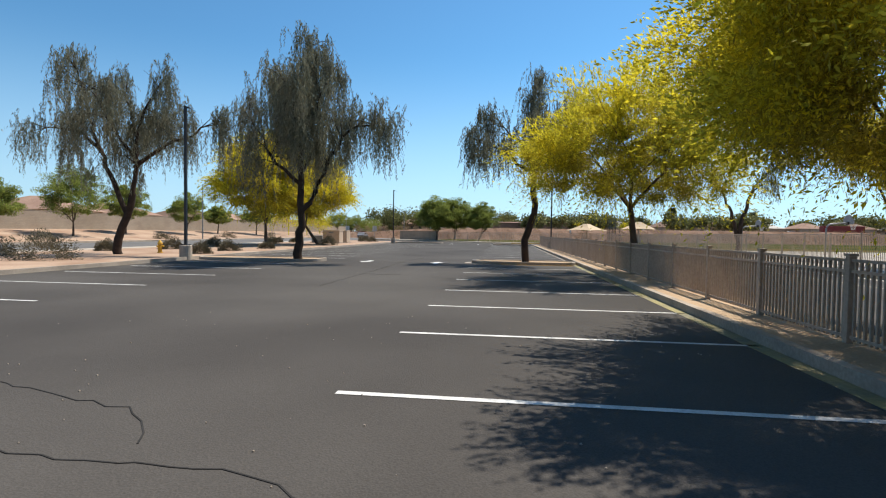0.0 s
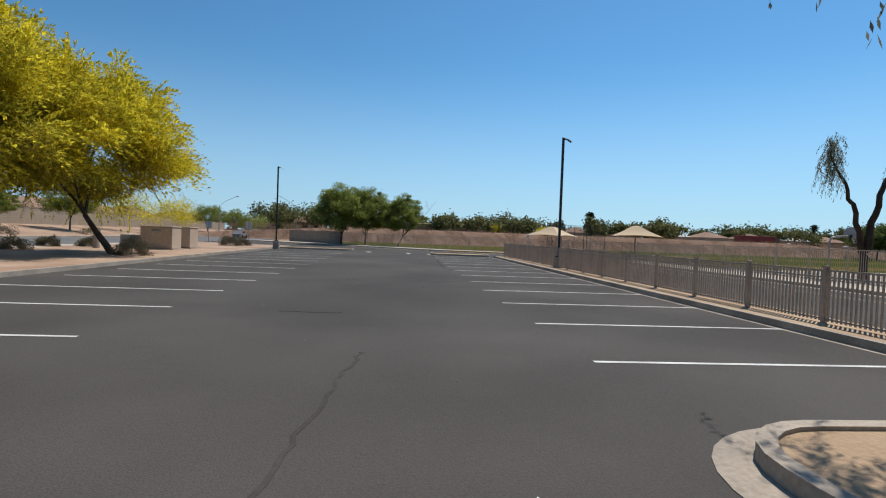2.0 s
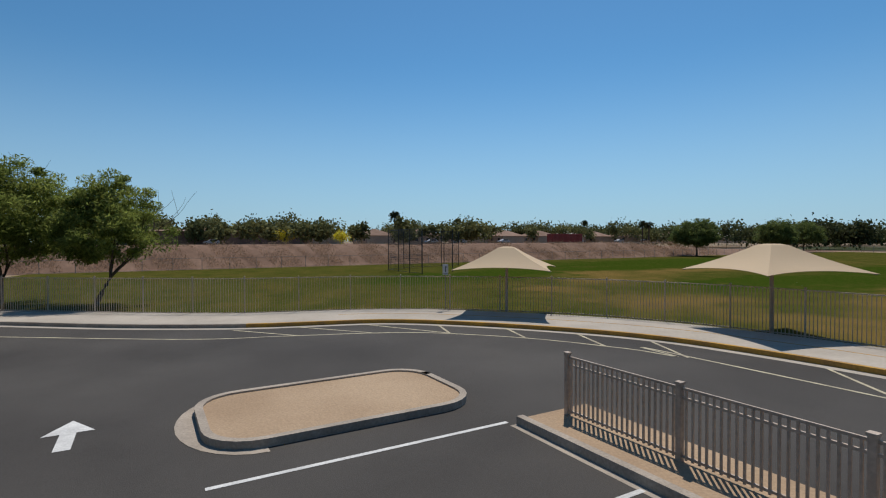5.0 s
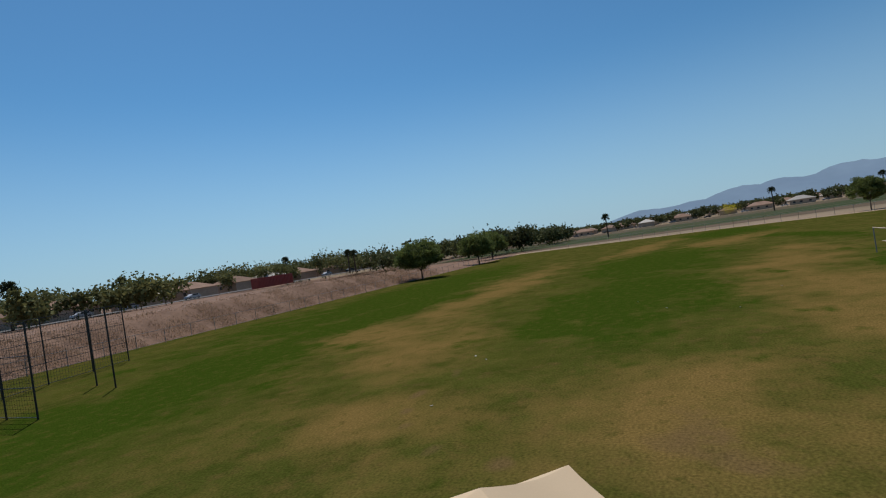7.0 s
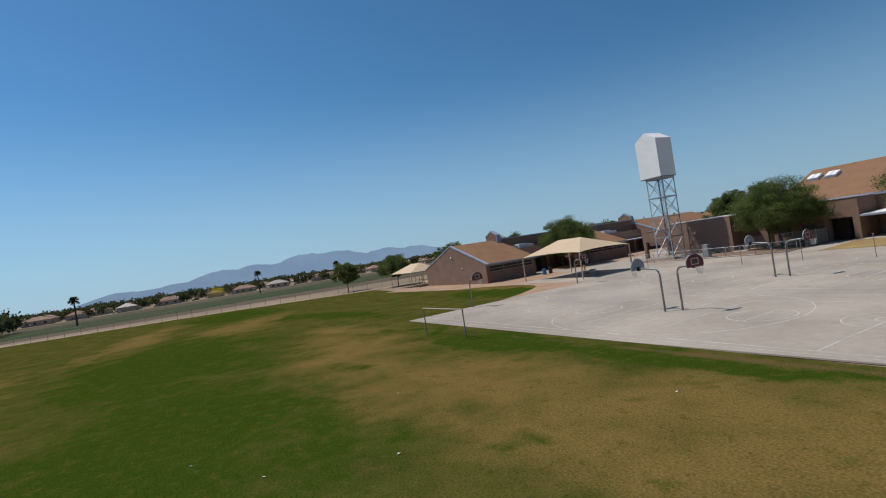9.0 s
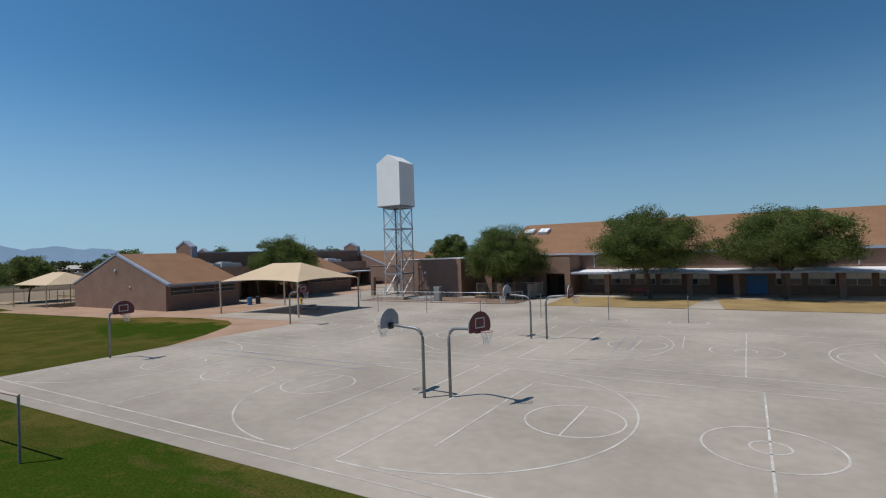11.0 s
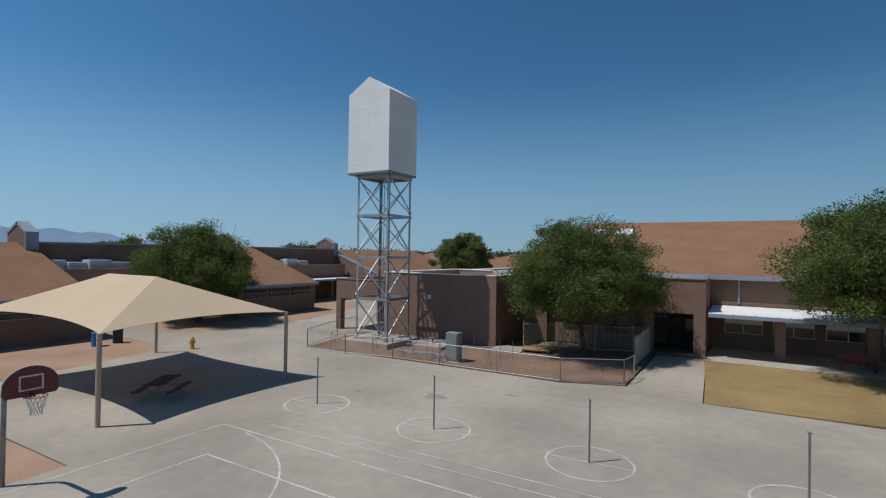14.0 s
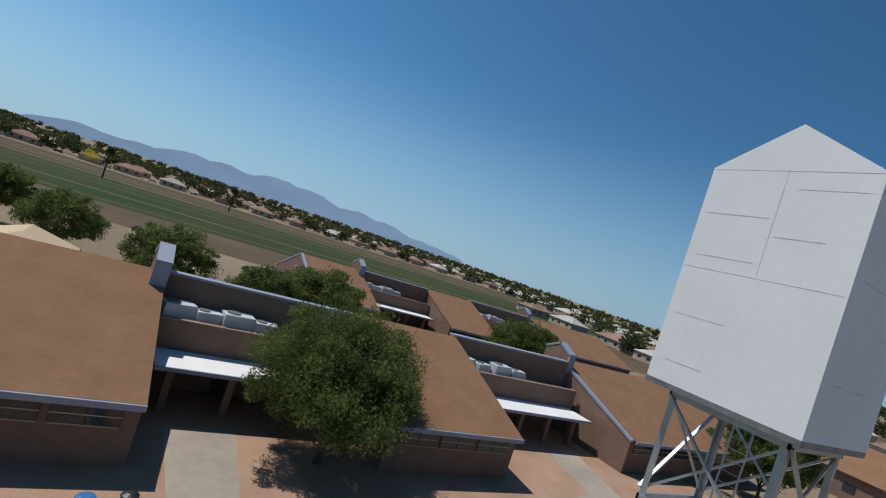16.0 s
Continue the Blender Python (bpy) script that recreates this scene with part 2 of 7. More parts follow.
# the blue-grey base colour carries the distance haze of the mountains
M_MOUNT = mat("haze_blue_mountain", (0.21, 0.30, 0.40), (0.19, 0.275, 0.375), 1.0, 0.004, 0.02, 0.0, fine_amt=0.06)
M_FARM = mat("green_crop", (0.032, 0.056, 0.013), (0.052, 0.064, 0.02), 0.95, 0.02, 0.6, 0.2)
M_FALLOW = mat("fallow_soil", (0.155, 0.105, 0.07), (0.115, 0.085, 0.05), 0.95, 0.03, 0.8, 0.2, fine_amt=0.3)
M_SEAM = mat("asphalt_crack", (0.03, 0.029, 0.028), (0.045, 0.043, 0.042), 0.95, 2, 30, 0.0)
M_STREAK = mat("dark_asphalt_streak", (0.058, 0.053, 0.048), (0.072, 0.066, 0.06), 0.95, 0.8, 12, 0.0)
M_SEAL = mat("pale_seam", (0.105, 0.10, 0.097), (0.075, 0.072, 0.07), 0.95, 0.8, 12, 0.0)
M_STAIN = mat("damp_concrete_stain", (0.30, 0.26, 0.215), (0.37, 0.32, 0.265), 0.85, 1.4, 6, 0.0)
M_NET = mat("white_cord", (0.7, 0.68, 0.64), (0.6, 0.58, 0.55), 0.8, 1, 10, 0.0)
M_CARP = mat("car_paint", (0.30, 0.30, 0.31), (0.30, 0.30, 0.31), 0.3, 1, 10, 0.0, objvar=0.9)
M_RUB = mat("tyre_rubber", (0.02, 0.02, 0.02), (0.03, 0.03, 0.03), 0.9, 1, 10, 0.0)


def field_material():
    m = mat("sports_turf", (0.080, 0.083, 0.017), (0.052, 0.063, 0.011), 0.95, 0.35, 13.0, 0.9, fine_amt=0.7)
    nd, lk = m.node_tree.nodes, m.node_tree.links.new
    geo, hsv = nd["Geometry"], nd[m["hsv"]]
    src = hsv.inputs["Color"].links[0].from_socket
    nz = nd.new("ShaderNodeTexNoise")
    nz.inputs["Scale"].default_value, nz.inputs["Detail"].default_value = 0.3, 10
    nz.inputs["Roughness"].default_value = 0.62
    lk(geo.outputs["Position"], nz.inputs["Vector"])

    wn, wo, ws, wa = nd.new("ShaderNodeTexNoise"), nd.new("ShaderNodeVectorMath"), nd.new("ShaderNodeVectorMath"), nd.new("ShaderNodeVectorMath")
    wn.inputs["Scale"].default_value, wn.inputs["Detail"].default_value, wn.inputs["Roughness"].default_value = 0.14, 7, 0.6
    wo.operation, ws.operation = "SUBTRACT", "SCALE"
    wo.inputs[1].default_value, ws.inputs["Scale"].default_value = (0.5, 0.5, 0.5), 13.0
    lk(geo.outputs["Position"], wn.inputs["Vector"]), lk(wn.outputs["Color"], wo.inputs[0]), lk(wo.outputs[0], ws.inputs[0])
    lk(geo.outputs["Position"], wa.inputs[0]), lk(ws.outputs[0], wa.inputs[1])
    bent = wa.outputs[0]
    amp = nd.new("ShaderNodeMath")
    amp.operation = "MULTIPLY_ADD"
    amp.inputs[1].default_value, amp.inputs[2].default_value = 2.6, -0.9
    lk(nz.outputs[0], amp.inputs[0])

    def blobs(spots):
        out = None
        for x, y, rx, ry, turn in spots:
            mp = nd.new("ShaderNodeMapping")
            mp.vector_type = "TEXTURE"
            mp.inputs["Location"].default_value = (x, y, 0)
            mp.inputs["Rotation"].default_value = (0, 0, radians(turn))
            mp.inputs["Scale"].default_value = (rx, ry, 1000)
            lk(bent if min(rx, ry) > 1.0 else geo.outputs["Position"], mp.inputs["Vector"])
            ln = nd.new("ShaderNodeVectorMath")
            ln.operation = "LENGTH"
            lk(mp.outputs[0], ln.inputs[0])
            sm = nd.new("ShaderNodeMapRange")
            sm.inputs[1].default_value, sm.inputs[2].default_value = 1.6, 0.3
            lk(ln.outputs["Value"], sm.inputs[0])
            if out is None:
                out = sm.outputs[0]
            else:
                mxn = nd.new("ShaderNodeMath")
                mxn.operation = "MAXIMUM"
                lk(out, mxn.inputs[0]), lk(sm.outputs[0], mxn.inputs[1])
                out = mxn.outputs[0]
        return out

    def layer(src, spots, colour, lo, hi, strength):
        b = blobs(spots)
        ad = nd.new("ShaderNodeMath")
        lk(b, ad.inputs[0]), lk(amp.outputs[0], ad.inputs[1])
        st = nd.new("ShaderNodeMapRange")
        st.inputs[1].default_value, st.inputs[2].default_value, st.inputs[4].default_value = lo, hi, strength
        lk(ad.outputs[0], st.inputs[0])
        mx = nd.new("ShaderNodeMix")
        mx.data_type = "RGBA"
        mx.inputs[7].default_value = (*colour, 1)
        lk(st.outputs[0], mx.inputs[0]), lk(src, mx.inputs[6])
        return mx.outputs[2]

    sp = nd.new("ShaderNodeTexNoise")
    sp.inputs["Scale"].default_value, sp.inputs["Detail"].default_value, sp.inputs["Roughness"].default_value = 0.8, 9, 0.68
    lk(geo.outputs["Position"], sp.inputs["Vector"])
    sr = nd.new("ShaderNodeMapRange")
    sr.inputs[1].default_value, sr.inputs[2].default_value, sr.inputs[4].default_value = 0.52, 0.68, 0.75
    lk(sp.outputs[0], sr.inputs[0])
    sm_ = nd.new("ShaderNodeMix")
    sm_.data_type = "RGBA"
    sm_.inputs[7].default_value = (0.095, 0.068, 0.022, 1)
    lk(sr.outputs[0], sm_.inputs[0]), lk(src, sm_.inputs[6])
    src = sm_.outputs[2]
    src = layer(src, BROWN, (0.162, 0.106, 0.034), 0.35, 1.35, 0.92)
    src = layer(src, GREEN, (0.030, 0.053, 0.0055), 0.62, 1.02, 0.95)
    mo = nd.new("ShaderNodeTexNoise")
    mo.inputs["Scale"].default_value, mo.inputs["Detail"].default_value, mo.inputs["Roughness"].default_value = 1.7, 10, 0.74
    lk(geo.outputs["Position"], mo.inputs["Vector"])
    for lo, hi, amt, colour in ((0.52, 0.7, 0.6, (0.105, 0.076, 0.022, 1)), (0.46, 0.3, 0.6, (0.022, 0.034, 0.004, 1))):
        mr_ = nd.new("ShaderNodeMapRange")
        mr_.inputs[1].default_value, mr_.inputs[2].default_value, mr_.inputs[4].default_value = lo, hi, amt
        lk(mo.outputs[0], mr_.inputs[0])
        mm_ = nd.new("ShaderNodeMix")
        mm_.data_type = "RGBA"
        mm_.inputs[7].default_value = colour
        lk(mr_.outputs[0], mm_.inputs[0]), lk(src, mm_.inputs[6])
        src = mm_.outputs[2]
    src = layer(src, BARE, (0.12, 0.078, 0.035), 0.95, 1.5, 0.7)
    lk(src, hsv.inputs["Color"])
    nd["Principled BSDF"].inputs["Specular IOR Level"].default_value = 0.0
    return m


# wear and watering marks of the turf: x, y, half lengths, turn
BROWN = [(64, 45.5, 24, 2.9, 0), (41, 46.5, 5, 4.5, 20), (37, 40.5, 5, 3.5, 30), (100, 22.5, 14, 4.5, -25), (72.5, 15.5, 5, 2.2, 20), (44, 19.2, 16, 2.9, 4), (62, 19.5, 7, 3, 0), (26, 26.5, 4.5, 3.5, 0), (34, 17, 7, 3.0, 0), (24, 15, 3, 8, 0), (112, 34, 18, 3, -10), (84, -9, 9, 1.6, 5), (25, 37, 3, 3, 0)]
GREEN = [(49, 30.8, 14, 6.2, 0), (78, 30.5, 20, 7.0, -3), (29, 52, 13, 6, 10), (76, 62, 36, 9, 0), (47, 13.0, 16, 1.2, 1), (92, 12, 12, 2.2, 8), (80, -5, 7, 3.2, 0), (56, 54, 20, 4, 0), (132, 20, 16, 7, 0)]
BARE = [(24.2, 25.2, 3.2, 1.4, 10), (30.3, 35.6, 0.9, 0.35, 20), (27.8, 36.0, 0.6, 0.3, 0), (25.9, 35.5, 0.5, 0.3, 0), (24.6, 34.8, 0.5, 0.35, 0), (23.0, 33.0, 0.5, 0.35, 0), (22.4, 30.8, 0.5, 0.4, 0), (40, 11.3, 12, 0.4, 2)]
M_TURF = field_material()


# ---- mesh helpers ----
def part(name, bm, material, parent=None, label="", smooth=False):
    me = bpy.data.meshes.new(name)
    if isinstance(bm, tuple):
        me.from_pydata(bm[0], [], bm[1])
    else:
        bmesh.ops.recalc_face_normals(bm, faces=bm.faces[:])
        bm.to_mesh(me)
        bm.free()
    for m in material if isinstance(material, (list, tuple)) else [material]:
        me.materials.append(m)
    if smooth:
        me.polygons.foreach_set("use_smooth", [True] * len(me.polygons))
    me.update()
    ob = new(name, me)
    if parent:
        ob.parent = parent
    if label:
        ob["label"] = label
    return ob


def thing(name, at, turn=0.0, label="", category="", group="", kind=""):
    e = new(name)
    e.matrix_basis = pose(*at, 0, 0, turn)
    return tagged(e, label, category, group, kind)


def box(bm, x0, x1, y0, y1, z0, z1, m=None, bev=0.0):
    vs = [bm.verts.new((x, y, z)) for z in (z0, z1) for x, y in ((x0, y0), (x1, y0), (x1, y1), (x0, y1))]
    fs = [bm.faces.new([vs[i] for i in f]) for f in ((3, 2, 1, 0), (4, 5, 6, 7), (0, 1, 5, 4), (1, 2, 6, 5), (2, 3, 7, 6), (3, 0, 4, 7))]
    if bev:
        es = list({e for f in fs for e in f.edges})
        bmesh.ops.bevel(bm, geom=es, offset=bev, segments=1, affect="EDGES")
    if m is not None:
        bmesh.ops.transform(bm, matrix=m, verts=[v for v in vs if v.is_valid])
    return vs


def bx(*a, bev=0.0):
    bm = bmesh.new()
    box(bm, *a, bev=bev)
    return bm


def tube(bm, pts, radii, n=8, cap=True):
    """A round tube along points."""
    pts = [Vector(p) for p in pts]
    rings = []
    for i, p in enumerate(pts):
        d = (pts[min(i + 1, len(pts) - 1)] - pts[max(i - 1, 0)]).normalized()
        a = d.cross(Vector((0, 0, 1)) if abs(d.z) < 0.9 else Vector((1, 0, 0))).normalized()
        b = d.cross(a)
        r = radii[i] if isinstance(radii, (list, tuple)) else radii
        rings.append([bm.verts.new(p + (a * math.cos(k * 2 * math.pi / n) + b * math.sin(k * 2 * math.pi / n)) * r) for k in range(n)])
    for r0, r1 in zip(rings, rings[1:]):
        for k in range(n):
            bm.faces.new((r0[k], r0[(k + 1) % n], r1[(k + 1) % n], r1[k]))
    if cap:
        bm.faces.new(rings[0][::-1]), bm.faces.new(rings[-1])
    return bm


def rod(p0, p1, r, n=8):
    return tube(bmesh.new(), [p0, p1], r, n)


def poly(bm, pts, z0, z1=None):
    """A flat sheet, or a slab from z0 up to z1."""
    top = [bm.verts.new((x, y, z0 if z1 is None else z1)) for x, y in pts]
    f = bm.faces.new(top)
    if z1 is not None:
        low = [bm.verts.new((x, y, z0)) for x, y in pts]
        for i in range(len(pts)):
            j = (i + 1) % len(pts)
            bm.faces.new((low[i], low[j], top[j], top[i]))
    else:
        f.normal_update()
        if f.normal.z < 0:
            f.normal_flip()
    return bm


def sheet(name, pts, z, material, label, z0=None, category="ground"):
    ob = part(name, poly(bmesh.new(), pts, z if z0 is None else z0, None if z0 is None else z), material)
    return tagged(ob, label, category, kind="structure")


def smooth_line(pts, step=0.5):
    """A smooth curve through points."""
    P = [Vector(p).to_3d() for p in pts]
    out = []
    for i in range(len(P) - 1):
        p0, p1, p2, p3 = P[max(i - 1, 0)], P[i], P[i + 1], P[min(i + 2, len(P) - 1)]
        n = max(1, int((p2 - p1).length / step))
        for k in range(n):
            t = k / n
            out.append(0.5 * ((2 * p1) + (p2 - p0) * t + (2 * p0 - 5 * p1 + 4 * p2 - p3) * t * t + (3 * p1 - p0 - 3 * p2 + p3) * t ** 3))
    return [tuple(v)[:len(pts[0])] for v in out] + [tuple(pts[-1])]


def side(line, d):
    """The line moved sideways by d (to its left)."""
    out = []
    for i, (x, y) in enumerate(line):
        x0, y0 = line[max(i - 1, 0)]
        x1, y1 = line[min(i + 1, len(line) - 1)]
        l = math.hypot(x1 - x0, y1 - y0)
        out.append((x - (y1 - y0) / l * d, y + (x1 - x0) / l * d))
    return out


def ribbon(bm, line, w, z0, z1):
    """A strip of rectangular section along a line."""
    a, b = side(line, w / 2), side(line, -w / 2)
    rows = [[bm.verts.new((*p, z)) for p, z in ((a[i], z0), (b[i], z0), (b[i], z1), (a[i], z1))] for i in range(len(line))]
    for r, s in zip(rows, rows[1:]):
        for k in range(4):
            bm.faces.new((r[k], r[(k + 1) % 4], s[(k + 1) % 4], s[k]))
    bm.faces.new(rows[0]), bm.faces.new(rows[-1][::-1])
    return bm


def stripe(bm, x0, y0, x1, y1, w, z):
    dx, dy = x1 - x0, y1 - y0
    l = math.hypot(dx, dy)
    nx, ny = -dy / l * w / 2, dx / l * w / 2
    return poly(bm, [(x0 + nx, y0 + ny), (x0 - nx, y0 - ny), (x1 - nx, y1 - ny), (x1 + nx, y1 + ny)], z)


def arc(bm, cx, cy, r, a0, a1, w, z, n=40):
    ri, ro = r - w / 2, r + w / 2
    ang = [radians(a0 + (a1 - a0) * k / n) for k in range(n + 1)]
    v = [[bm.verts.new((cx + q * math.cos(a), cy + q * math.sin(a), z)) for q in (ri, ro)] for a in ang]
    for p, q in zip(v, v[1:]):
        bm.faces.new((p[0], p[1], q[1], q[0]))
    return bm


# ---- ground, roads and pavements ----
random.seed(4)
gp = bmesh.new()
poly(gp, [(3200 * math.cos(k * math.pi / 16), 3200 * math.sin(k * math.pi / 16)) for k in range(32)], -0.08)
tagged(part("ground", gp, M_DESERT), "dry tan desert soil reaching to the horizon", "ground", kind="structure")

KERB = smooth_line([(-27, 52), (-22, 48.5), (-14, 42.5), (-6, 36.3), (-1.5, 32.8), (2.85, 30.3), (5.6, 29.4), (8.2, 28.5), (10.4, 26.7), (13.0, 23.6), (14.9, 20.5), (15.8, 17.2), (16.2, 12), (16.3, 0), (16.3, -20), (16.3, -80)], 0.8)
FENCE = smooth_line([(-11, 43.8), (-6, 40.2), (-1, 36.6), (2.95, 34.0), (5.5, 33.2), (7.9, 32.4), (10.2, 31.3), (12.3, 29.9), (14.6, 27.8), (17.2, 24.6), (18.1, 22.6), (19.0, 20.4), (19.7, 16), (19.9, 8), (19.9, -20), (19.9, -78)], 0.3)

sheet("parking_lot", [(-14.9, -80), (16.3, -80), *KERB[::-1], (-27, 31), (-14.9, 27)], -0.005, M_ASPH, "dark grey asphalt parking lot with fine cracks", category="road")
sheet("street", [(-43, -400), (-27.5, -400), (-27.5, 700), (-43, 700)], -0.02, M_ASPH2, "pale grey asphalt street beside the lot", category="road")
sheet("cross_street", [(-400, 150), (400, 150), (400, 163), (-400, 163)], 2.6, M_ASPH2, "pale asphalt road along the top of the bank", category="road")
sheet("verge", [(-27.3, -90), (-14.75, -90), (-14.75, 27.5), (-27.3, 31.5)], 0.13, M_VERGE, "reddish gravel verge with low shrubs beside the street", z0=-0.02)
fv = bmesh.new()
fr = [[fv.verts.new((x + 0.3 * math.sin(y * 0.13 + x), y, z)) for x, z in ((-43.3, 0.1), (-46, 0.25), (-50, 0.75), (-56.2, 1.4), (-120, 1.4), (-120, -0.2))] for y in range(-300, 401, 10)]
for a, b in zip(fr, fr[1:]):
    for k in range(5):
        fv.faces.new((a[k], b[k], b[k + 1], a[k + 1]))
tagged(part("far_verge", fv, M_VERGE, smooth=True), "reddish gravel planting slope across the street", "ground", kind="structure")
sheet("street_sidewalk", [(-27.4, -90), (-25.9, -90), (-25.9, 29.5), (-27.4, 31)], 0.15, M_WALK, "pale concrete sidewalk along the street", z0=0.12, category="pavement")
sheet("entry_sidewalk", [*side(KERB, 0.16), *side(KERB, 3.5)[::-1]], 0.15, M_WALK, "pale curving concrete sidewalk along the drop-off kerb", z0=-0.02, category="pavement")
sheet("fence_bed", [(5.7, -80), (7.3, -80), (7.3, 15.7), (5.7, 15.7)], 0.14, M_TAN, "narrow gravel bed under the beige fence", z0=-0.02)
sheet("sports_field", [*side(KERB, 3.52)[18:], (22, -80), (22, 10.2), (70.3, 10.8), (70.8, 0), (72.8, -4.0), (74.9, -7.2), (76.6, -9.2), (79, -10.5), (84, -10.9), (89.5, -10), (93.5, -7.8), (118, -8), (136, -10), (146, 5), (154, 17), (160, 29), (178, 79), (-12, 79), (-16, 58)], 0.0, M_TURF, "patchy green and brown turf sports field", category="lawn")
sheet("fallow_field", [(124, -330), (400, -330), (400, 150), (204, 150)], -0.05, M_FALLOW, "bare brown fallow field behind the school", category="field")
sheet("crop_field", [(190, -330), (300, -330), (306, 140), (214, 130)], -0.04, M_FARM, "green crop field behind the school", category="field")
for x0, x1 in ((212, 214), (236, 240), (262, 264), (284, 287)):
    sheet("furrow_strip", [(x0 - 8, -330), (x1 - 8, -330), (x1 + 6, 130), (x0 + 6, 130)], -0.032, M_FALLOW, "bare brown strip between crop rows", category="field")
for x0, x1 in ((318, 324), (340, 343), (362, 370)):
    sheet("crop_strip", [(x0, -330), (x1, -330), (x1, 140), (x0, 140)], -0.036, M_FARM, "thin green row in the fallow field", category="field")
sheet("track", [(122, -40), (131, -40), (141, -12), (151, 4), (160, 17), (166, 29), (186, 82), (178, 82), (160.1, 29), (154.1, 17), (146.1, 5), (136.1, -10), (130, -18)], -0.03, M_TAN, "pale dirt track beside the field")
sheet("far_track", [(391, -330), (397, -330), (397, 150), (391, 150)], -0.03, M_TAN, "pale dirt track before the far houses")
sheet("basketball_court", [(20.5, 9.3), (45, 10.5), (70.3, 10.9), (70.8, 0), (71.1, -12.2), (72, -30), (72, -30.1), (56.0, -30), (20.5, -31)], 0.012, M_CONC, "pale grey concrete playground with worn painted lines", z0=-0.05, category="pavement")
sheet("plaza", [(71.0, -12.25), (84.6, -12.1), (84.8, -19), (86.5, -24.2), (91.7, -24.9), (98.4, -25.0), (98.6, -28.7), (91.9, -27.9), (89.3, -31), (89.5, -40), (91, -45), (93.5, -53), (100.3, -55), (100.6, -59), (92.5, -56), (87, -70), (87, -120), (72.0, -120), (71.9, -30.0)], 0.008, M_CONC, "pale concrete plaza between the school buildings", z0=-0.05, category="pavement")
sheet("gravel_yard", [(71.1, -12.2), (70.85, 0), (72.85, -4.05), (74.95, -7.25), (76.65, -9.25), (79, -10.55), (84, -10.95), (89.5, -10.05), (93.5, -7.85), (118, -6.05), (118, -70), (86, -70), (84, -30), (84, -12)], 0.004, M_DIRT, "pinkish bare gravel yard round the classrooms")
sheet("tower_yard", [(59.2, -31.2), (62, -30.1), (79.3, -29.8), (80.5, -37), (69, -39), (56.2, -41.5), (56.2, -41), (59.2, -40.5)], 0.05, M_YARD, "fenced bare soil yard below the tower", z0=-0.05)
sheet("garden_path", [(55.7, -29.95), (62.3, -29.95), (59.1, -31.2), (59.1, -41.5), (56.3, -41.5)], 0.016, M_CONC, "concrete path to the gym entrance", z0=-0.05, category="pavement")
sheet("dormant_lawn", [(42.6, -31), (55.6, -30.05), (56.3, -40.2), (52, -40.6), (41.6, -40.8)], 0.02, M_DEAD, "straw-coloured dormant lawn beside the gym", z0=-0.05, category="lawn")
sheet("dormant_lawn", [(20.5, -31.1), (39.6, -31.0), (40.6, -40.8), (20.5, -41)], 0.02, M_DEAD, "straw-coloured dormant lawn beside the gym", z0=-0.05, category="lawn")
sheet("garden_path", [(39.5, -30.9), (42.7, -30.9), (41.7, -41.0), (40.5, -41.0)], 0.014, M_CONC, "concrete path between two dormant lawns", z0=-0.05, category="pavement")
sheet("gym_walk", [(20.5, -41.1), (56.4, -40.5), (56.4, -47), (20.5, -47)], 0.03, M_WALK, "covered concrete walk beside the gym", z0=-0.05, category="pavement")

# bank and upper terrace
bk = bmesh.new()
rows = []
for i in range(161):
    x = -150 + i * 2.5
    prof = ((79.0, -0.05), (80.5, 0.5), (82.5, 1.6), (84.5, 2.7), (86.5, 3.15), (90, 3.1), (150, 2.5), (600, 2.0))
    fade = max(0.0, min(1.0, (150 - x) / 60)) * max(0.0, min(1.0, (x + 60) / 45))
    rows.append([bk.verts.new((x, y + (random.uniform(-0.5, 0.5) if y < 95 else 0), z * fade - 0.06 + (random.uniform(-0.25, 0.25) * fade if 80 < y < 86 else 0))) for y, z in prof])
for a, b in zip(rows, rows[1:]):
    for k in range(len(a) - 1):
        bk.faces.new((a[k], b[k], b[k + 1], a[k + 1]))
tagged(part("bank", bk, M_BANK, smooth=True), "reddish brown bank overgrown with dry brush", "bank", kind="structure")

# kerbs
kb = ribbon(bmesh.new(), side(KERB, 0.08), 0.16, -0.05, 0.152)
tagged(part("kerb", kb, M_KERB), "pale concrete kerb of the drop-off lane", "kerb", kind="structure")
tagged(part("gutter", ribbon(bmesh.new(), side(KERB, -0.2), 0.4, -0.02, 0.002), M_WALK), "pale concrete gutter along the drop-off kerb", "gutter", kind="structure")
YK = [p for p in KERB if p[1] < 30.4 and p[1] > 6]
tagged(part("painted_kerb", ribbon(bmesh.new(), side(YK, 0.08), 0.17, -0.04, 0.157), M_YEL), "kerb painted worn yellow along the drop-off", "kerb", kind="structure")
for nm, pts in (("kerb", [(5.62, -80), (5.62, 15.8)]), ("kerb", [(-14.82, -80), (-14.82, 27.3)]), ("kerb", [(-27.45, -300), (-27.45, 31)]), ("kerb", [(-43.15, -300), (-43.15, 400)])):
    ln = [(pts[0][0], pts[0][1] + (pts[1][1] - pts[0][1]) * k / 30) for k in range(31)]
    tagged(part(nm, ribbon(bmesh.new(), ln, 0.16, -0.05, 0.158), M_KERB), "straight pale concrete kerb", "kerb", kind="structure")


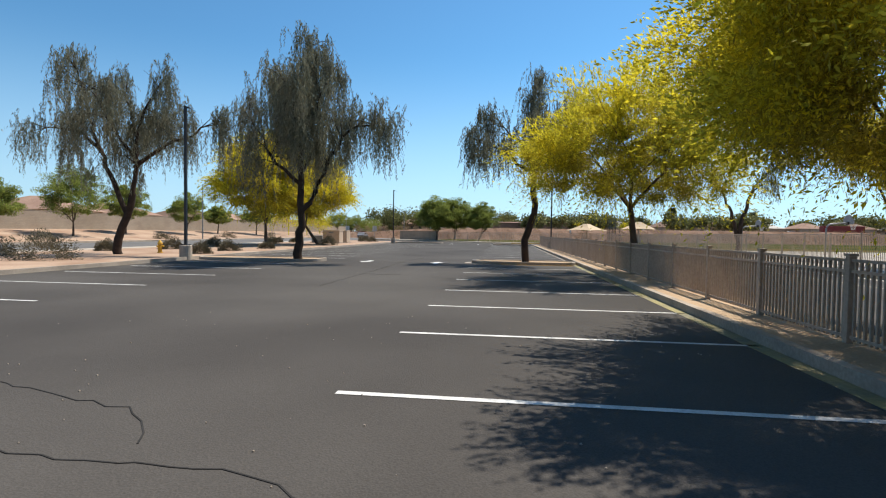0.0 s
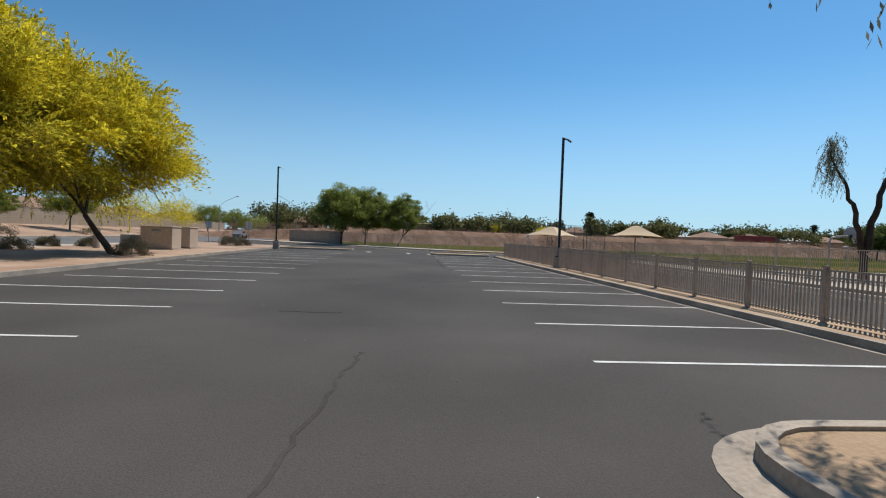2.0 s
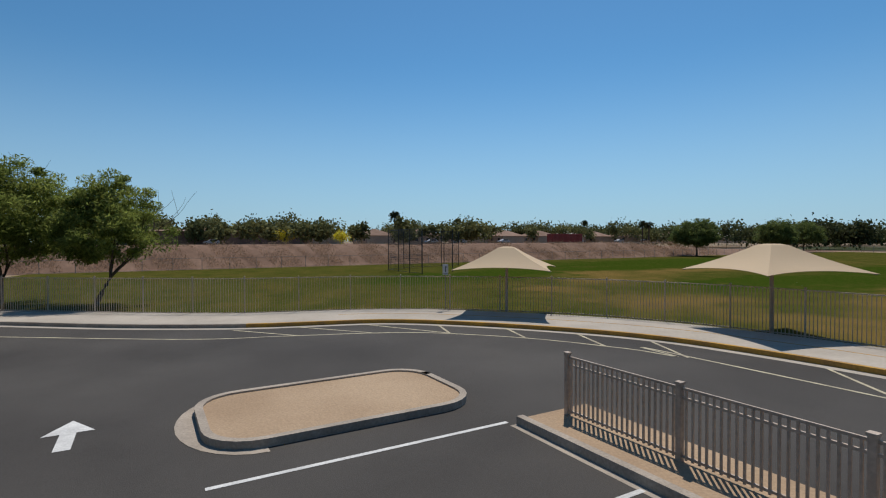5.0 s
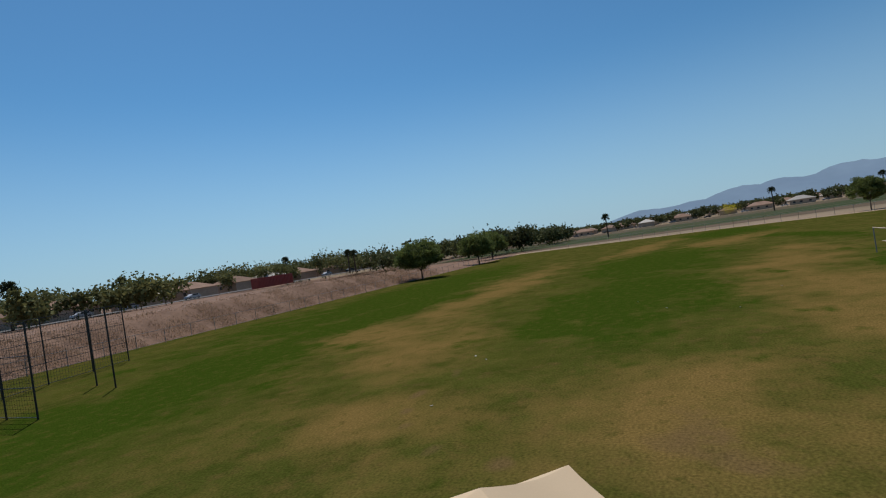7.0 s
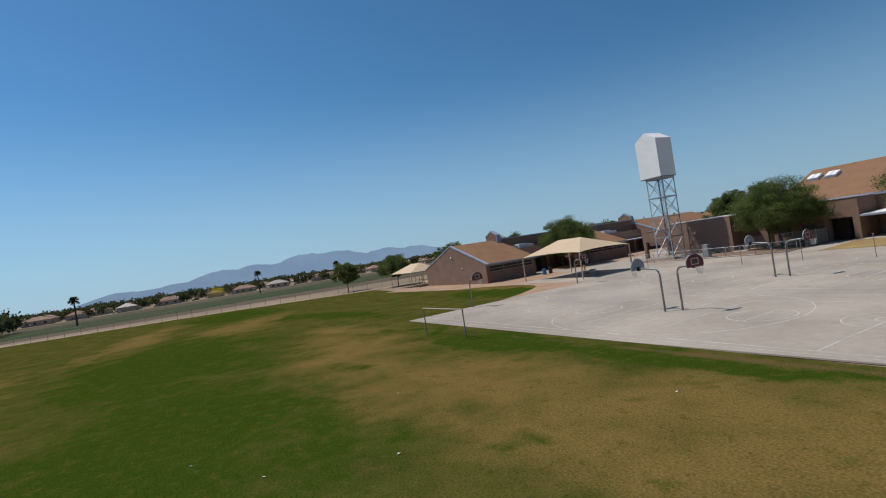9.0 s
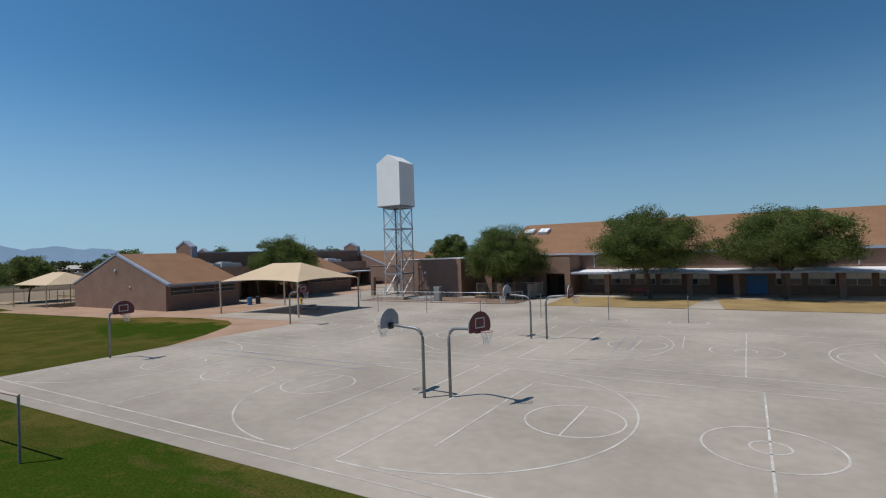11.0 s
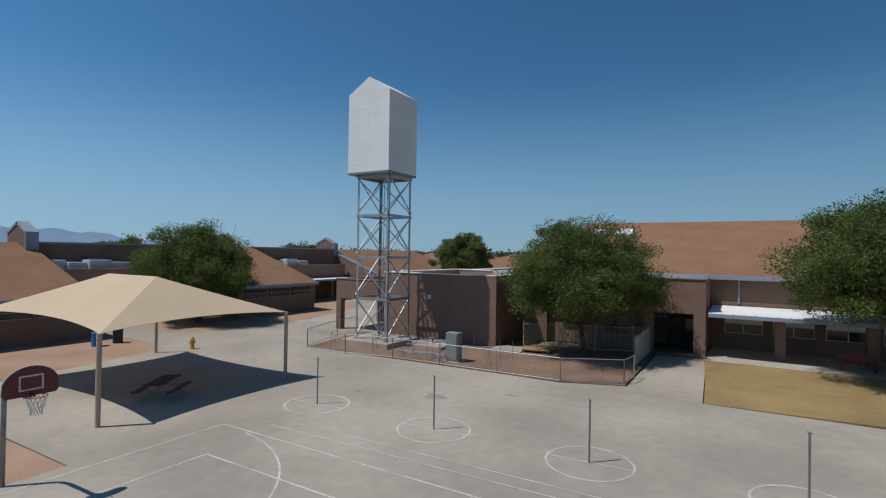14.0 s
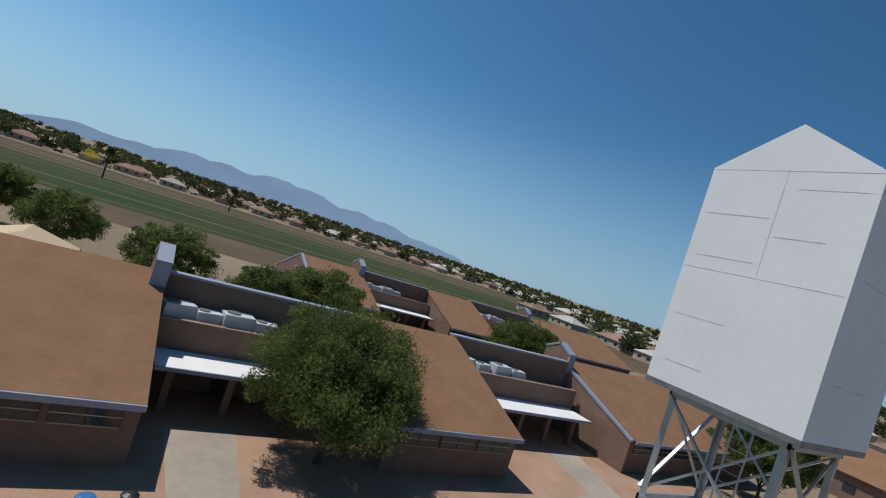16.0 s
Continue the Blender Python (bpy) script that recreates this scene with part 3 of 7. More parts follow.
tagged(part("gutter", ribbon(bmesh.new(), [(5.46, 15.8 - 1.6 * k) for k in range(26)], 0.16, -0.02, 0.0), M_KERB), "pale concrete gutter strip at the kerb", "gutter", kind="structure")
tagged(part("gutter_line", ribbon(bmesh.new(), [(5.42, -24.4 - 1.2 * k) for k in range(24)], 0.26, -0.02, 0.001), M_YFAINT), "worn yellow no-parking line at the kerb", "road marking", kind="structure")


def island(x0, x1, y0, y1, label, paint=False):
    """A planting island with a rounded kerb."""
    r = min(0.9, (y1 - y0) / 2 - 0.02, (x1 - x0) / 2)
    c = [(x1 - r, y1 - r, 0), (x0 + r, y1 - r, 90), (x0 + r, y0 + r, 180), (x1 - r, y0 + r, 270)]
    loop = [(cx + r * math.cos(radians(a + k * 15)), cy + r * math.sin(radians(a + k * 15))) for cx, cy, a in c for k in range(7)]
    e = thing("planting_island", (0, 0, 0), label=label, category="kerb island", kind="structure")
    part("kerb", ribbon(bmesh.new(), loop + [loop[0], loop[1]], 0.16, -0.05, 0.15), M_KERB, e)
    part("soil", poly(bmesh.new(), side(loop + [loop[0]], 0.0)[:-1], 0.11), M_TAN, e)
    if paint:
        part("gutter_paint", ribbon(bmesh.new(), [(x0 + 1.5 + 0.2 * k, y0 - 0.17) for k in range(19)], 0.16, -0.01, 0.006), M_YEL, e, "worn yellow gutter paint")
    apron = bmesh.new()
    ym, yr = (y0 + y1) / 2, (y1 - y0) / 2 + 0.3
    poly(apron, [(x0 + 0.9 + 1.38 * math.cos(radians(90 + 12 * k)), ym + yr * math.sin(radians(90 + 12 * k))) for k in range(16)], 0.002)
    part("apron", apron, M_KERB, e)


island(0.1, 5.4, -27.3, -25.2, "kerbed gravel island holding a drooping tree", True)
island(-14.6, -7.9, -28.6, -26.4, "kerbed gravel island holding a drooping tree")
island(0.2, 5.6, 17.2, 20.4, "kerbed gravel island at the end of the stalls")
island(-14.6, -7.6, 21.6, 24.6, "kerbed gravel island at the end of the stalls")

# ---- painted marks ----
for k in range(-7, 6):
    tagged(part("stall_line", stripe(bmesh.new(), 0.0 if k > -6 else 0.05, 3.2 * k, 5.45, 3.2 * k - 0.02, 0.1, 0.001), M_LINE), "white painted stall line on asphalt", "road marking", "right stall lines", "structure")
for y in (-30.25, -33.25, -36.42, -39.75, -42.85, -45.92, -49.03, -52.2, -55.35, -58.5):
    tagged(part("stall_line", stripe(bmesh.new(), 0.1, y, 5.46, y - 0.03, 0.1, 0.001), M_LINE), "white painted stall line on asphalt", "road marking", "right stall lines", "structure")
for k in range(13):
    y = -24.55 + 3.2 * k
    tagged(part("stall_line", stripe(bmesh.new(), -13.8, y + 0.05, -7.62, y, 0.1, 0.001), M_LINE), "white painted stall line on asphalt", "road marking", "left stall lines", "structure")
for y in (-30.3, -33.7, -37.1, -40.6, -44.0, -47.4, -50.8, -54.2):
    tagged(part("stall_line", stripe(bmesh.new(), -14.2, y + 0.05, -8.3, y, 0.1, 0.001), M_LINE), "white painted stall line on asphalt", "road marking", "left stall lines", "structure")


def arrow(x, y, turn):
    bm = bmesh.new()
    poly(bm, [(-0.13, -0.86), (0.13, -0.86), (0.13, 0.06), (-0.13, 0.06)], 0.0)
    poly(bm, [(-0.42, 0.06), (0.42, 0.06), (0, 0.86)], 0.0)
    ob = part("lane_arrow", bm, M_LINE)
    ob.matrix_basis = pose(x, y, 0.002, 0, 0, turn)
    tagged(ob, "white painted lane arrow on asphalt", "road marking", "lane arrows", "structure")


arrow(-5.63, -26.83, 175), arrow(-1.81, -27.05, 0), arrow(-5.8, 19.9, 180), arrow(-2.0, 19.6, 0)
YL = smooth_line([(-6, 33.3), (0.5, 28.8), (3.7, 27.6), (6.8, 26.5), (8.8, 25.4), (11.3, 22.7), (12.75, 20.1), (13.4, 18.0), (13.8, 12), (13.8, -60)], 0.6)
tagged(part("lane_line", ribbon(bmesh.new(), YL, 0.1, -0.002, 0.001), M_CREAM), "worn cream lane line round the drop-off", "road marking", kind="structure")
for x0, y0, x1, y1 in ((4.7, 29.4, 6.9, 26.5), (2.3, 29.9, 4.2, 27.45), (7.45, 28.4, 9.47, 24.9), (10.06, 26.9, 9.47, 24.9), (12.05, 24.8, 11.4, 22.7), (13.6, 22.3, 12.75, 20.1), (14.75, 19.8, 13.6, 17.6), (15.7, 14.8, 13.8, 12.5), (15.9, 9.0, 13.8, 6.6)):
    tagged(part("bay_line", stripe(bmesh.new(), x0, y0, x1, y1, 0.1, 0.003), M_CREAM), "worn cream bay line along the kerb", "road marking", "drop-off bay lines", "structure")
cl = [p for p in side(KERB, 1.9) if p[1] < 31 and p[1] > -30]
tagged(part("walk_line", ribbon(bmesh.new(), cl, 0.06, 0.148, 0.154), M_YEL), "thin faded yellow line on the sidewalk", "road marking", kind="structure")

# cracks in the asphalt
rc = random.Random(12)
for pts, w, mm in (([(-4.2, -49.0), (-3.09, -49.36), (-2.2, -49.6), (-1.62, -49.77), (-1.2, -50.0), (-0.97, -50.39)], 0.014, M_SEAM), ([(-2.8, -50.6), (-1.71, -50.71), (-0.7, -50.75), (-0.1, -50.75), (0.38, -50.89), (1.0, -51.3)], 0.014, M_SEAM), ([(0.05, 15), (-0.1, 7), (-0.33, -0.6), (-0.21, -2.55), (0.2, -4.0)], 0.02, M_SEAM), ([(-0.21, -2.55), (1.0, -2.54), (2.67, -2.63), (5.4, -2.7)], 0.016, M_SEAM), ([(-0.3, -3.8), (-0.29, -7.6), (-0.57, -9.4), (-1.5, -10.6), (-2.0, -12.3)], 0.07, M_SEAL), ([(-3.3, -22), (-3.7, -26.8), (-3.6, -32), (-3.62, -36.0), (-3.6, -39.5)], 0.05, M_STREAK), ([(-5.3, -18.33), (-4.77, -18.4), (-3.99, -18.38)], 0.02, M_SEAM), ([(-3.62, -35.0), (-2.9, -35.1), (-2.16, -35.13)], 0.02, M_SEAM), ([(-4.6, -27.2), (-3.7, -27.1), (-2.4, -27.3)], 0.02, M_SEAL)):
    ln = [(x + rc.uniform(-0.05, 0.05), y + rc.uniform(-0.05, 0.05)) for x, y in smooth_line(pts, 0.18)]
    tagged(part("crack", ribbon(bmesh.new(), ln, w, -0.006, 0.0), mm), "thin dark crack across the asphalt", "crack", "asphalt cracks", "structure")
rp = random.Random(31)
pb_ = bmesh.new()
for k in range(150):
    x, y, r = rp.uniform(-6, 5), rp.uniform(-52.5, -44) if k < 100 else rp.uniform(-40, 0), rp.uniform(0.004, 0.012)
    tube(pb_, [(x, y, -0.004), (x, y, r * 0.5), (x, y, r * 0.8)], [r, r * 0.9, r * 0.4], 5)
tagged(part("loose_gravel", pb_, M_KERB), "pale loose pebbles scattered on the asphalt", "gravel", kind="stuff")

# court lines
Z = 0.018
W = 0.065
for cx, cy in ((60.2, -10.95), (59.5, 3.2), (37.9, -11.2), (37.3, 3.2)):
    bm = bmesh.new()
    hx, hy = 10.3, 6.05
    for x0, y0, x1, y1 in ((-hx, -hy, hx, -hy), (hx, -hy, hx, hy), (hx, hy, -hx, hy), (-hx, hy, -hx, -hy), (0, -hy, 0, hy)):
        stripe(bm, cx + x0, cy + y0, cx + x1, cy + y1, W, Z)
    arc(bm, cx, cy, 1.7, 0, 360, W, Z), arc(bm, cx, cy, 0.5, 0, 360, W, Z)
    for s in (-1, 1):
        fx, nx = cx + s * (hx - 4.9), cx + s * (hx - 2.0)
        arc(bm, fx, cy, 1.6, 0, 360, W, Z)
        arc(bm, cx + s * (hx - 0.9), cy, 5.9, 95 if s > 0 else -85, 265 if s > 0 else 85, W, Z, 56)
        stripe(bm, nx, cy - 4.0, nx, cy + 4.0, W, Z + 0.001)
        stripe(bm, nx, cy - 4.0, nx - s * 5.4, cy - 4.0, W, Z + 0.001)
        stripe(bm, fx, cy - 1.6, fx, cy + 1.6, W, Z + 0.001)
    tagged(part("court_lines", bm, M_CLINE), "worn white basketball court lines on concrete", "court marking", "court lines", "structure")
bm = bmesh.new()
for x0, y0, x1, y1 in ((30, -18.6, 69, -17.9), (30, -19.3, 69, -18.5), (41.2, -15.3, 40.9, -11.0), (46.3, -7.1, 36.5, -6.9), (46.4, -15.4, 41.2, -15.3), (45.8, -13.2, 40.2, -13.3), (30, -4.2, 69, -3.7), (55.4, -5.0, 55.2, -3.8), (30, 9.6, 68, 10.2)):
    stripe(bm, x0, y0, x1, y1, 0.05, Z + 0.002)
tagged(part("court_lines", bm, M_CLINE), "worn white game lines on concrete", "court marking", kind="structure")
bm = bmesh.new()
for x0, y0, x1, y1 in ((44.4, -13.6, 44.1, -8.6), (43.7, -14.0, 43.5, -9.5), (56.5, -12.6, 58.0, -13.9), (55.9, -13.0, 57.4, -14.3), (54, 0.2, 66, 0.5), (54, -0.8, 66, -0.5)):
    stripe(bm, x0, y0, x1, y1, 0.07, Z + 0.003)
tagged(part("court_lines", bm, M_BLINE), "faded blue game lines on concrete", "court marking", kind="structure")
for x, y, r, n in ((53.4, -4.2, 0.5, 7), (50.6, -2.9, 0.25, 6), (57.4, -18.6, 0.8, 9), (66.0, -24.4, 0.7, 8), (69.4, -23.2, 0.35, 7), (63.2, -26.5, 0.45, 7), (61.0, -24.2, 0.3, 6), (45.2, -6.0, 0.5, 8)):
    ro = random.Random(int(x * 10))
    tagged(part("stain", poly(bmesh.new(), [(x + r * ro.uniform(0.5, 1.1) * math.cos(6.283 * k / n), y + 0.6 * r * ro.uniform(0.5, 1.1) * math.sin(6.283 * k / n)) for k in range(n)], 0.0135), M_STAIN), "faint grey stain on the concrete", "stain", "concrete stains", "structure")


# ---- lamps and fences ----
def lamp_post(x, y, h, turn):
    e = thing("parking_lamp", (x, y, 0.0), turn, "black square steel parking lot lamp on a concrete footing", "street lamp", "parking lot lamps")
    bm = bmesh.new()
    tube(bm, [(0, 0, -0.05), (0, 0, 0.72), (0, 0, 0.76)], [0.31, 0.31, 0.28], 20)
    part("footing", bm, M_KERB, e, "round concrete footing")
    part("base_plate", bx(-0.17, 0.17, -0.17, 0.17, 0.75, 0.82, bev=0.01), M_BLK, e)
    part("pole", bx(-0.065, 0.065, -0.065, 0.065, 0.8, h, bev=0.008), M_BLK, e)
    part("arm", bx(0.06, 0.2, -0.03, 0.03, h - 0.13, h - 0.05), M_BLK, e)
    bm = bmesh.new()
    box(bm, -0.22, 0.22, -0.2, 0.2, -0.09, 0.09, pose(0.4, 0, h - 0.1, 0, 32, 0), bev=0.03)
    hd = part("lamp_head", bm, M_BLK, e)
    bm = bmesh.new()
    box(bm, -0.16, 0.16, -0.15, 0.15, -0.1, -0.088, pose(0.4, 0, h - 0.1, 0, 32, 0))
    part("lens", bm, M_WIN, hd)


lamp_post(6.55, -0.02, 7.8, 0), lamp_post(-14.55, 20.2, 7.8, 0), lamp_post(-14.95, -28.75, 8.05, 0)


def fence_run(name, line, h, z, spacing, post_w, post_gap, material, label, group, rails=(0.12, -0.12), bar_r=0.011):
    """An upright-bar fence along a line: posts, rails and bars, each post and bar a part."""
    acc, out = 0.0, []
    for (x0, y0), (x1, y1) in zip(line, line[1:]):
        l = math.hypot(x1 - x0, y1 - y0)
        while acc < l:
            out.append((x0 + (x1 - x0) * acc / l, y0 + (y1 - y0) * acc / l, math.degrees(math.atan2(y1 - y0, x1 - x0))))
            acc += spacing
        acc -= l
    e = thing(name, (line[0][0], line[0][1], z), 0, label, "fence", group)
    o = Vector((line[0][0], line[0][1], 0))
    per = max(2, round(post_gap / spacing))
    pm = bmesh.new()
    box(pm, -post_w / 2, post_w / 2, -post_w / 2, post_w / 2, -0.1, h + 0.04, bev=0.006)
    box(pm, -post_w * 0.62, post_w * 0.62, -post_w * 0.62, post_w * 0.62, h + 0.04, h + 0.075)
    post = part("post", pm, material, e)
    bar = part("bar", bx(-bar_r, bar_r, -bar_r, bar_r, 0.05, h - 0.01), material, e)
    first = {"post": post, "bar": bar}
    n_bar, rest = 0, []
    for i, (x, y, a) in enumerate(out):
        kind = "post" if i % per == 0 else "bar"
        m = pose(x - o.x, y - o.y, 0, 0, 0, a)
        if kind == "bar":
            n_bar += 1
            if n_bar > 280:
                rest.append(m)
                continue
        if first.get(kind):
            first.pop(kind).matrix_basis = m
            continue
        ob = (post if kind == "post" else bar).copy()
        scene.collection.objects.link(ob)
        ob.matrix_basis = m
    if rest:
        bm = bmesh.new()
        for m in rest:
            vs = []
            for zz in (0.05, h - 0.01):
                vs.append([bm.verts.new(m @ Vector((sx * bar_r, sy * bar_r, zz))) for sx, sy in ((-1, -1), (1, -1), (1, 1), (-1, 1))])
            for k in range(4):
                bm.faces.new((vs[0][k], vs[0][(k + 1) % 4], vs[1][(k + 1) % 4], vs[1][k]))
        tagged(part("distant_railing", bm, material, e), kind="stuff")
    for r in rails:
        zz = r if r > 0 else h + r
        loc = [(x - o.x, y - o.y) for x, y in line]
        part("rail", ribbon(bmesh.new(), loc, 0.035, zz - 0.02, zz + 0.02), material, e)
    return e


fence_run("steel_fence", [(6.5, y) for y in [15.4 - 0.8 * k for k in range(118)]], 1.18, 0.13, 0.112, 0.095, 2.42, M_FENCE, "low beige steel bar fence along the parking lot", "lot fences", rails=(0.10, -0.17, -0.02), bar_r=0.016)
fence_run("steel_fence", FENCE, 1.82, 0.0, 0.125, 0.06, 2.5, M_FENCE, "tall beige steel bar fence round the sports field", "field fences", rails=(0.16, -0.02))


def canopy(x, y, turn, half, z0, z1):
    """A one-post hip shade with scalloped edges."""
    e = thing("shade_umbrella", (x, y, 0), turn, "sand-coloured fabric shade umbrella on one steel post", "shade canopy", "drop-off umbrellas")
    part("post", rod((0, 0, -0.05), (0, 0, z1 - 0.25), 0.07, 12), M_FENCE, e)
    bm = bmesh.new()
    n = 12
    grid = {}
    for face in range(4):
        for i in range(n + 1):
            for j in range(n + 1):
                s, t = i / n, j / n * 2 - 1
                bow = 1 - 0.14 * (1 - t * t) * s
                px, py = half * s * bow, half * s * t
                q = max(0.0, (s - 0.13) / 0.87)
                zz = z1 + (z0 - z1) * q - 0.07 * math.sin(math.pi * q) + 0.12 * (1 - t * t) * q * q
                a = radians(90 * face)
                key = (round(px * math.cos(a) - py * math.sin(a), 4), round(px * math.sin(a) + py * math.cos(a), 4))
                if key not in grid:
                    grid[key] = bm.verts.new((*key, zz))
        for i in range(n):
            for j in range(n):
                q = []
                for ii, jj in ((i, j), (i + 1, j), (i + 1, j + 1), (i, j + 1)):
                    s, t = ii / n, jj / n * 2 - 1
                    bow = 1 - 0.14 * (1 - t * t) * s
                    px, py, a = half * s * bow, half * s * t, radians(90 * face)
                    v = grid[(round(px * math.cos(a) - py * math.sin(a), 4), round(px * math.sin(a) + py * math.cos(a), 4))]
                    if v not in q:
                        q.append(v)
                if len(q) > 2 and not bm.faces.get(q):
                    try:
                        bm.faces.new(q)
                    except ValueError:
                        pass
    fab = part("fabric", bm, M_CANVAS, e)
    fab.modifiers.new("t", "SOLIDIFY").thickness = 0.012
    for k in range(4):
        a = radians(45 + 90 * k)
        part("rib", rod((0, 0, z1 - 0.3), (1.38 * half * math.cos(a), 1.38 * half * math.sin(a), z0 - 0.02), 0.025, 8), M_GPIPE, e)
    return e


canopy(14.46, 27.82, -45, 2.24, 2.25, 3.3)
canopy(19.95, 18.45, -20, 2.24, 2.4, 3.45)


# ---- trees ----
def quads(name, centres, ax, ay, material, parent=None):
    """Many small leaves: centre and two half axes each, one mesh."""
    c, u, v = (np.asarray(q, dtype=np.float32) for q in (centres, ax, ay))
    n = len(c)
    co = np.stack([c - u - v * 0.35, c - u * 0.1 + v, c + u + v * 0.35, c + u * 0.1 - v], 1).reshape(-1, 3)
    me = bpy.data.meshes.new(name)
    me.vertices.add(4 * n), me.loops.add(4 * n), me.polygons.add(n)
    me.vertices.foreach_set("co", co.ravel())
    me.loops.foreach_set("vertex_index", np.arange(4 * n, dtype=np.int32))
    me.polygons.foreach_set("loop_start", np.arange(0, 4 * n, 4, dtype=np.int32))
    me.polygons.foreach_set("loop_total", np.full(n, 4, dtype=np.int32))
    me.materials.append(material)
    me.update(calc_edges=True)
    ob = new(name, me)
    if parent:
        ob.parent = parent
    return ob


def unit(rng, n):
    d = rng.normal(size=(n, 3))
    return d / np.linalg.norm(d, axis=1, keepdims=True)


def limbs(rng, trunk, fork, spread, rise, tip_r, gens, bm, r0, lean=(0, 0), wav=0.12, kids=3, first=None, depth=1):
    """A trunk that forks into bowed limbs; returns points along the outer limbs."""
    tips = []

    def grow(p, d, length, r, g):
        pts, rad, q, dd = [p], [r], p.copy(), d.copy()
        n = 4
        for k in range(n):
            dd = (dd + Vector(rng.normal(size=3) * (wav if g else wav * 0.22))).normalized()
            q = q + dd * length / n
            pts.append(q.copy()), rad.append(r * (1 - 0.4 * (k + 1) / n))
        tube(bm, pts, rad, 7 if g == 0 else 5, cap=False)
        if g >= gens - depth:
            tips.extend(pts[1:] if g >= gens - 1 else pts[2:])
        if g >= gens:
            return
        m = kids if first is None or g else first
        a0 = rng.uniform(0, 6.28)
        for k in range(m):
            a = a0 + k * 6.283 / m + rng.uniform(-0.4, 0.4)
            out = Vector((math.cos(a), math.sin(a), 0))
            nd = (dd * 0.55 + out * spread * rng.uniform(0.7, 1.2) + Vector((0, 0, rise * rng.uniform(0.6, 1.2)))).normalized()
            grow(pts[-1] if k < m - 1 or g == 0 else pts[-2], nd, length * rng.uniform(0.62, 0.85) if g else fork * rng.uniform(0.8, 1.15), rad[-1] * 0.72, g + 1)

    grow(Vector((0, 0, -0.1)), Vector((lean[0], lean[1], 1)).normalized(), trunk, r0, 0)
    return np.array([tuple(t) for t in tips])


def boughs(rng, bm, mains, tr, spray, bare):
    """Main boughs through given waypoints, each with thin side twigs; returns points along the twigs."""
    tips = []
    for k, (r0, way) in enumerate(mains):
        pts = smooth_line(way, 0.45)
        pts = [Vector(p) + (Vector(rng.normal(size=3)) * 0.05 if i else Vector()) for i, p in enumerate(pts)]
        n = len(pts)
        tube(bm, pts, [r0 * tr * (1 - (0.28 if k == 0 else 0.75) * i / (n - 1)) for i in range(n)], 8 if k == 0 else 6, cap=False)
        if k == 0:
            continue
        for i in range(int(n * bare), n):
            for j in range(2 if i < n - 1 else 6):
                d = (pts[i] - pts[i - 1]).normalized() * 0.7 + Vector(rng.normal(size=3)) * 0.75 + Vector((0, 0, 0.35))
                d.normalize()
                L = spray * rng.uniform(0.5, 1.15)
                q = [pts[i], pts[i] + d * L * 0.5 + Vector((0, 0, 0.08)), pts[i] + d * L + Vector((0, 0, -0.1))]
                tube(bm, q, [0.026, 0.016, 0.006], 4, cap=False)
                tips += [q[1], q[2], q[2], (q[1] + q[2]) / 2]
    return np.array([tuple(t) for t in tips])


def drooping_tree(x, y, h, seed, trunk=2.6, spread=0.6, lean=(0, 0), strands=900, label="", z=0.1, first=3, kids=3, gens=4, tr=0.17, hang=1.0, mains=None, spray=1.4, bare=0.34):
    rng = np.random.default_rng(seed)
    e = thing("willow_acacia_tree", (x, y, z), 0, label or "slender dark tree with drooping grey-green strands", "tree", "drooping trees")
    bm = bmesh.new()
    if mains:
        tips = boughs(rng, bm, mains, tr, spray, bare)
    else:
        tips = limbs(rng, trunk, (h - trunk) / 2.6, spread, 0.85, 0, gens, bm, tr, lean, 0.17, kids, first, 2)
    part("trunk", bm, M_BARK, e, smooth=True)
    tips = tips[tips[:, 2] > trunk * 0.9]
    C, U, V = [], [], []
    for k in range(strands):
        p = tips[rng.integers(len(tips))] + rng.normal(size=3) * 0.1 if k % 4 == 0 else p0 + rng.normal(size=3) * (0.13, 0.13, 0.2)
        p0 = p
        L = rng.uniform(0.6, 2.4) * hang * (0.45 + 0.55 * min(1.0, max(0.0, (p[2] - 1.2) / h * 1.6)))
        n = int(L / 0.045)
        t = np.linspace(0, 1, n)
        drift = rng.normal(size=2) * 0.3
        line = p + np.stack([drift[0] * t + 0.03 * np.sin(9 * t + k), drift[1] * t, 0.3 * t - L * t ** 1.3], 1)
        d = unit(rng, n) * (0.5, 0.5, 0.3) + (0, 0, -0.9)
        d /= np.linalg.norm(d, axis=1, keepdims=True)
        w = np.cross(d, unit(rng, n))
        C.append(line + rng.normal(size=(n, 3)) * 0.03), U.append(d * rng.uniform(0.05, 0.11, (n, 1))), V.append(w * 0.019)
    quads("crown", np.concatenate(C), np.concatenate(U), np.concatenate(V), M_WILLOW, e)
    return e


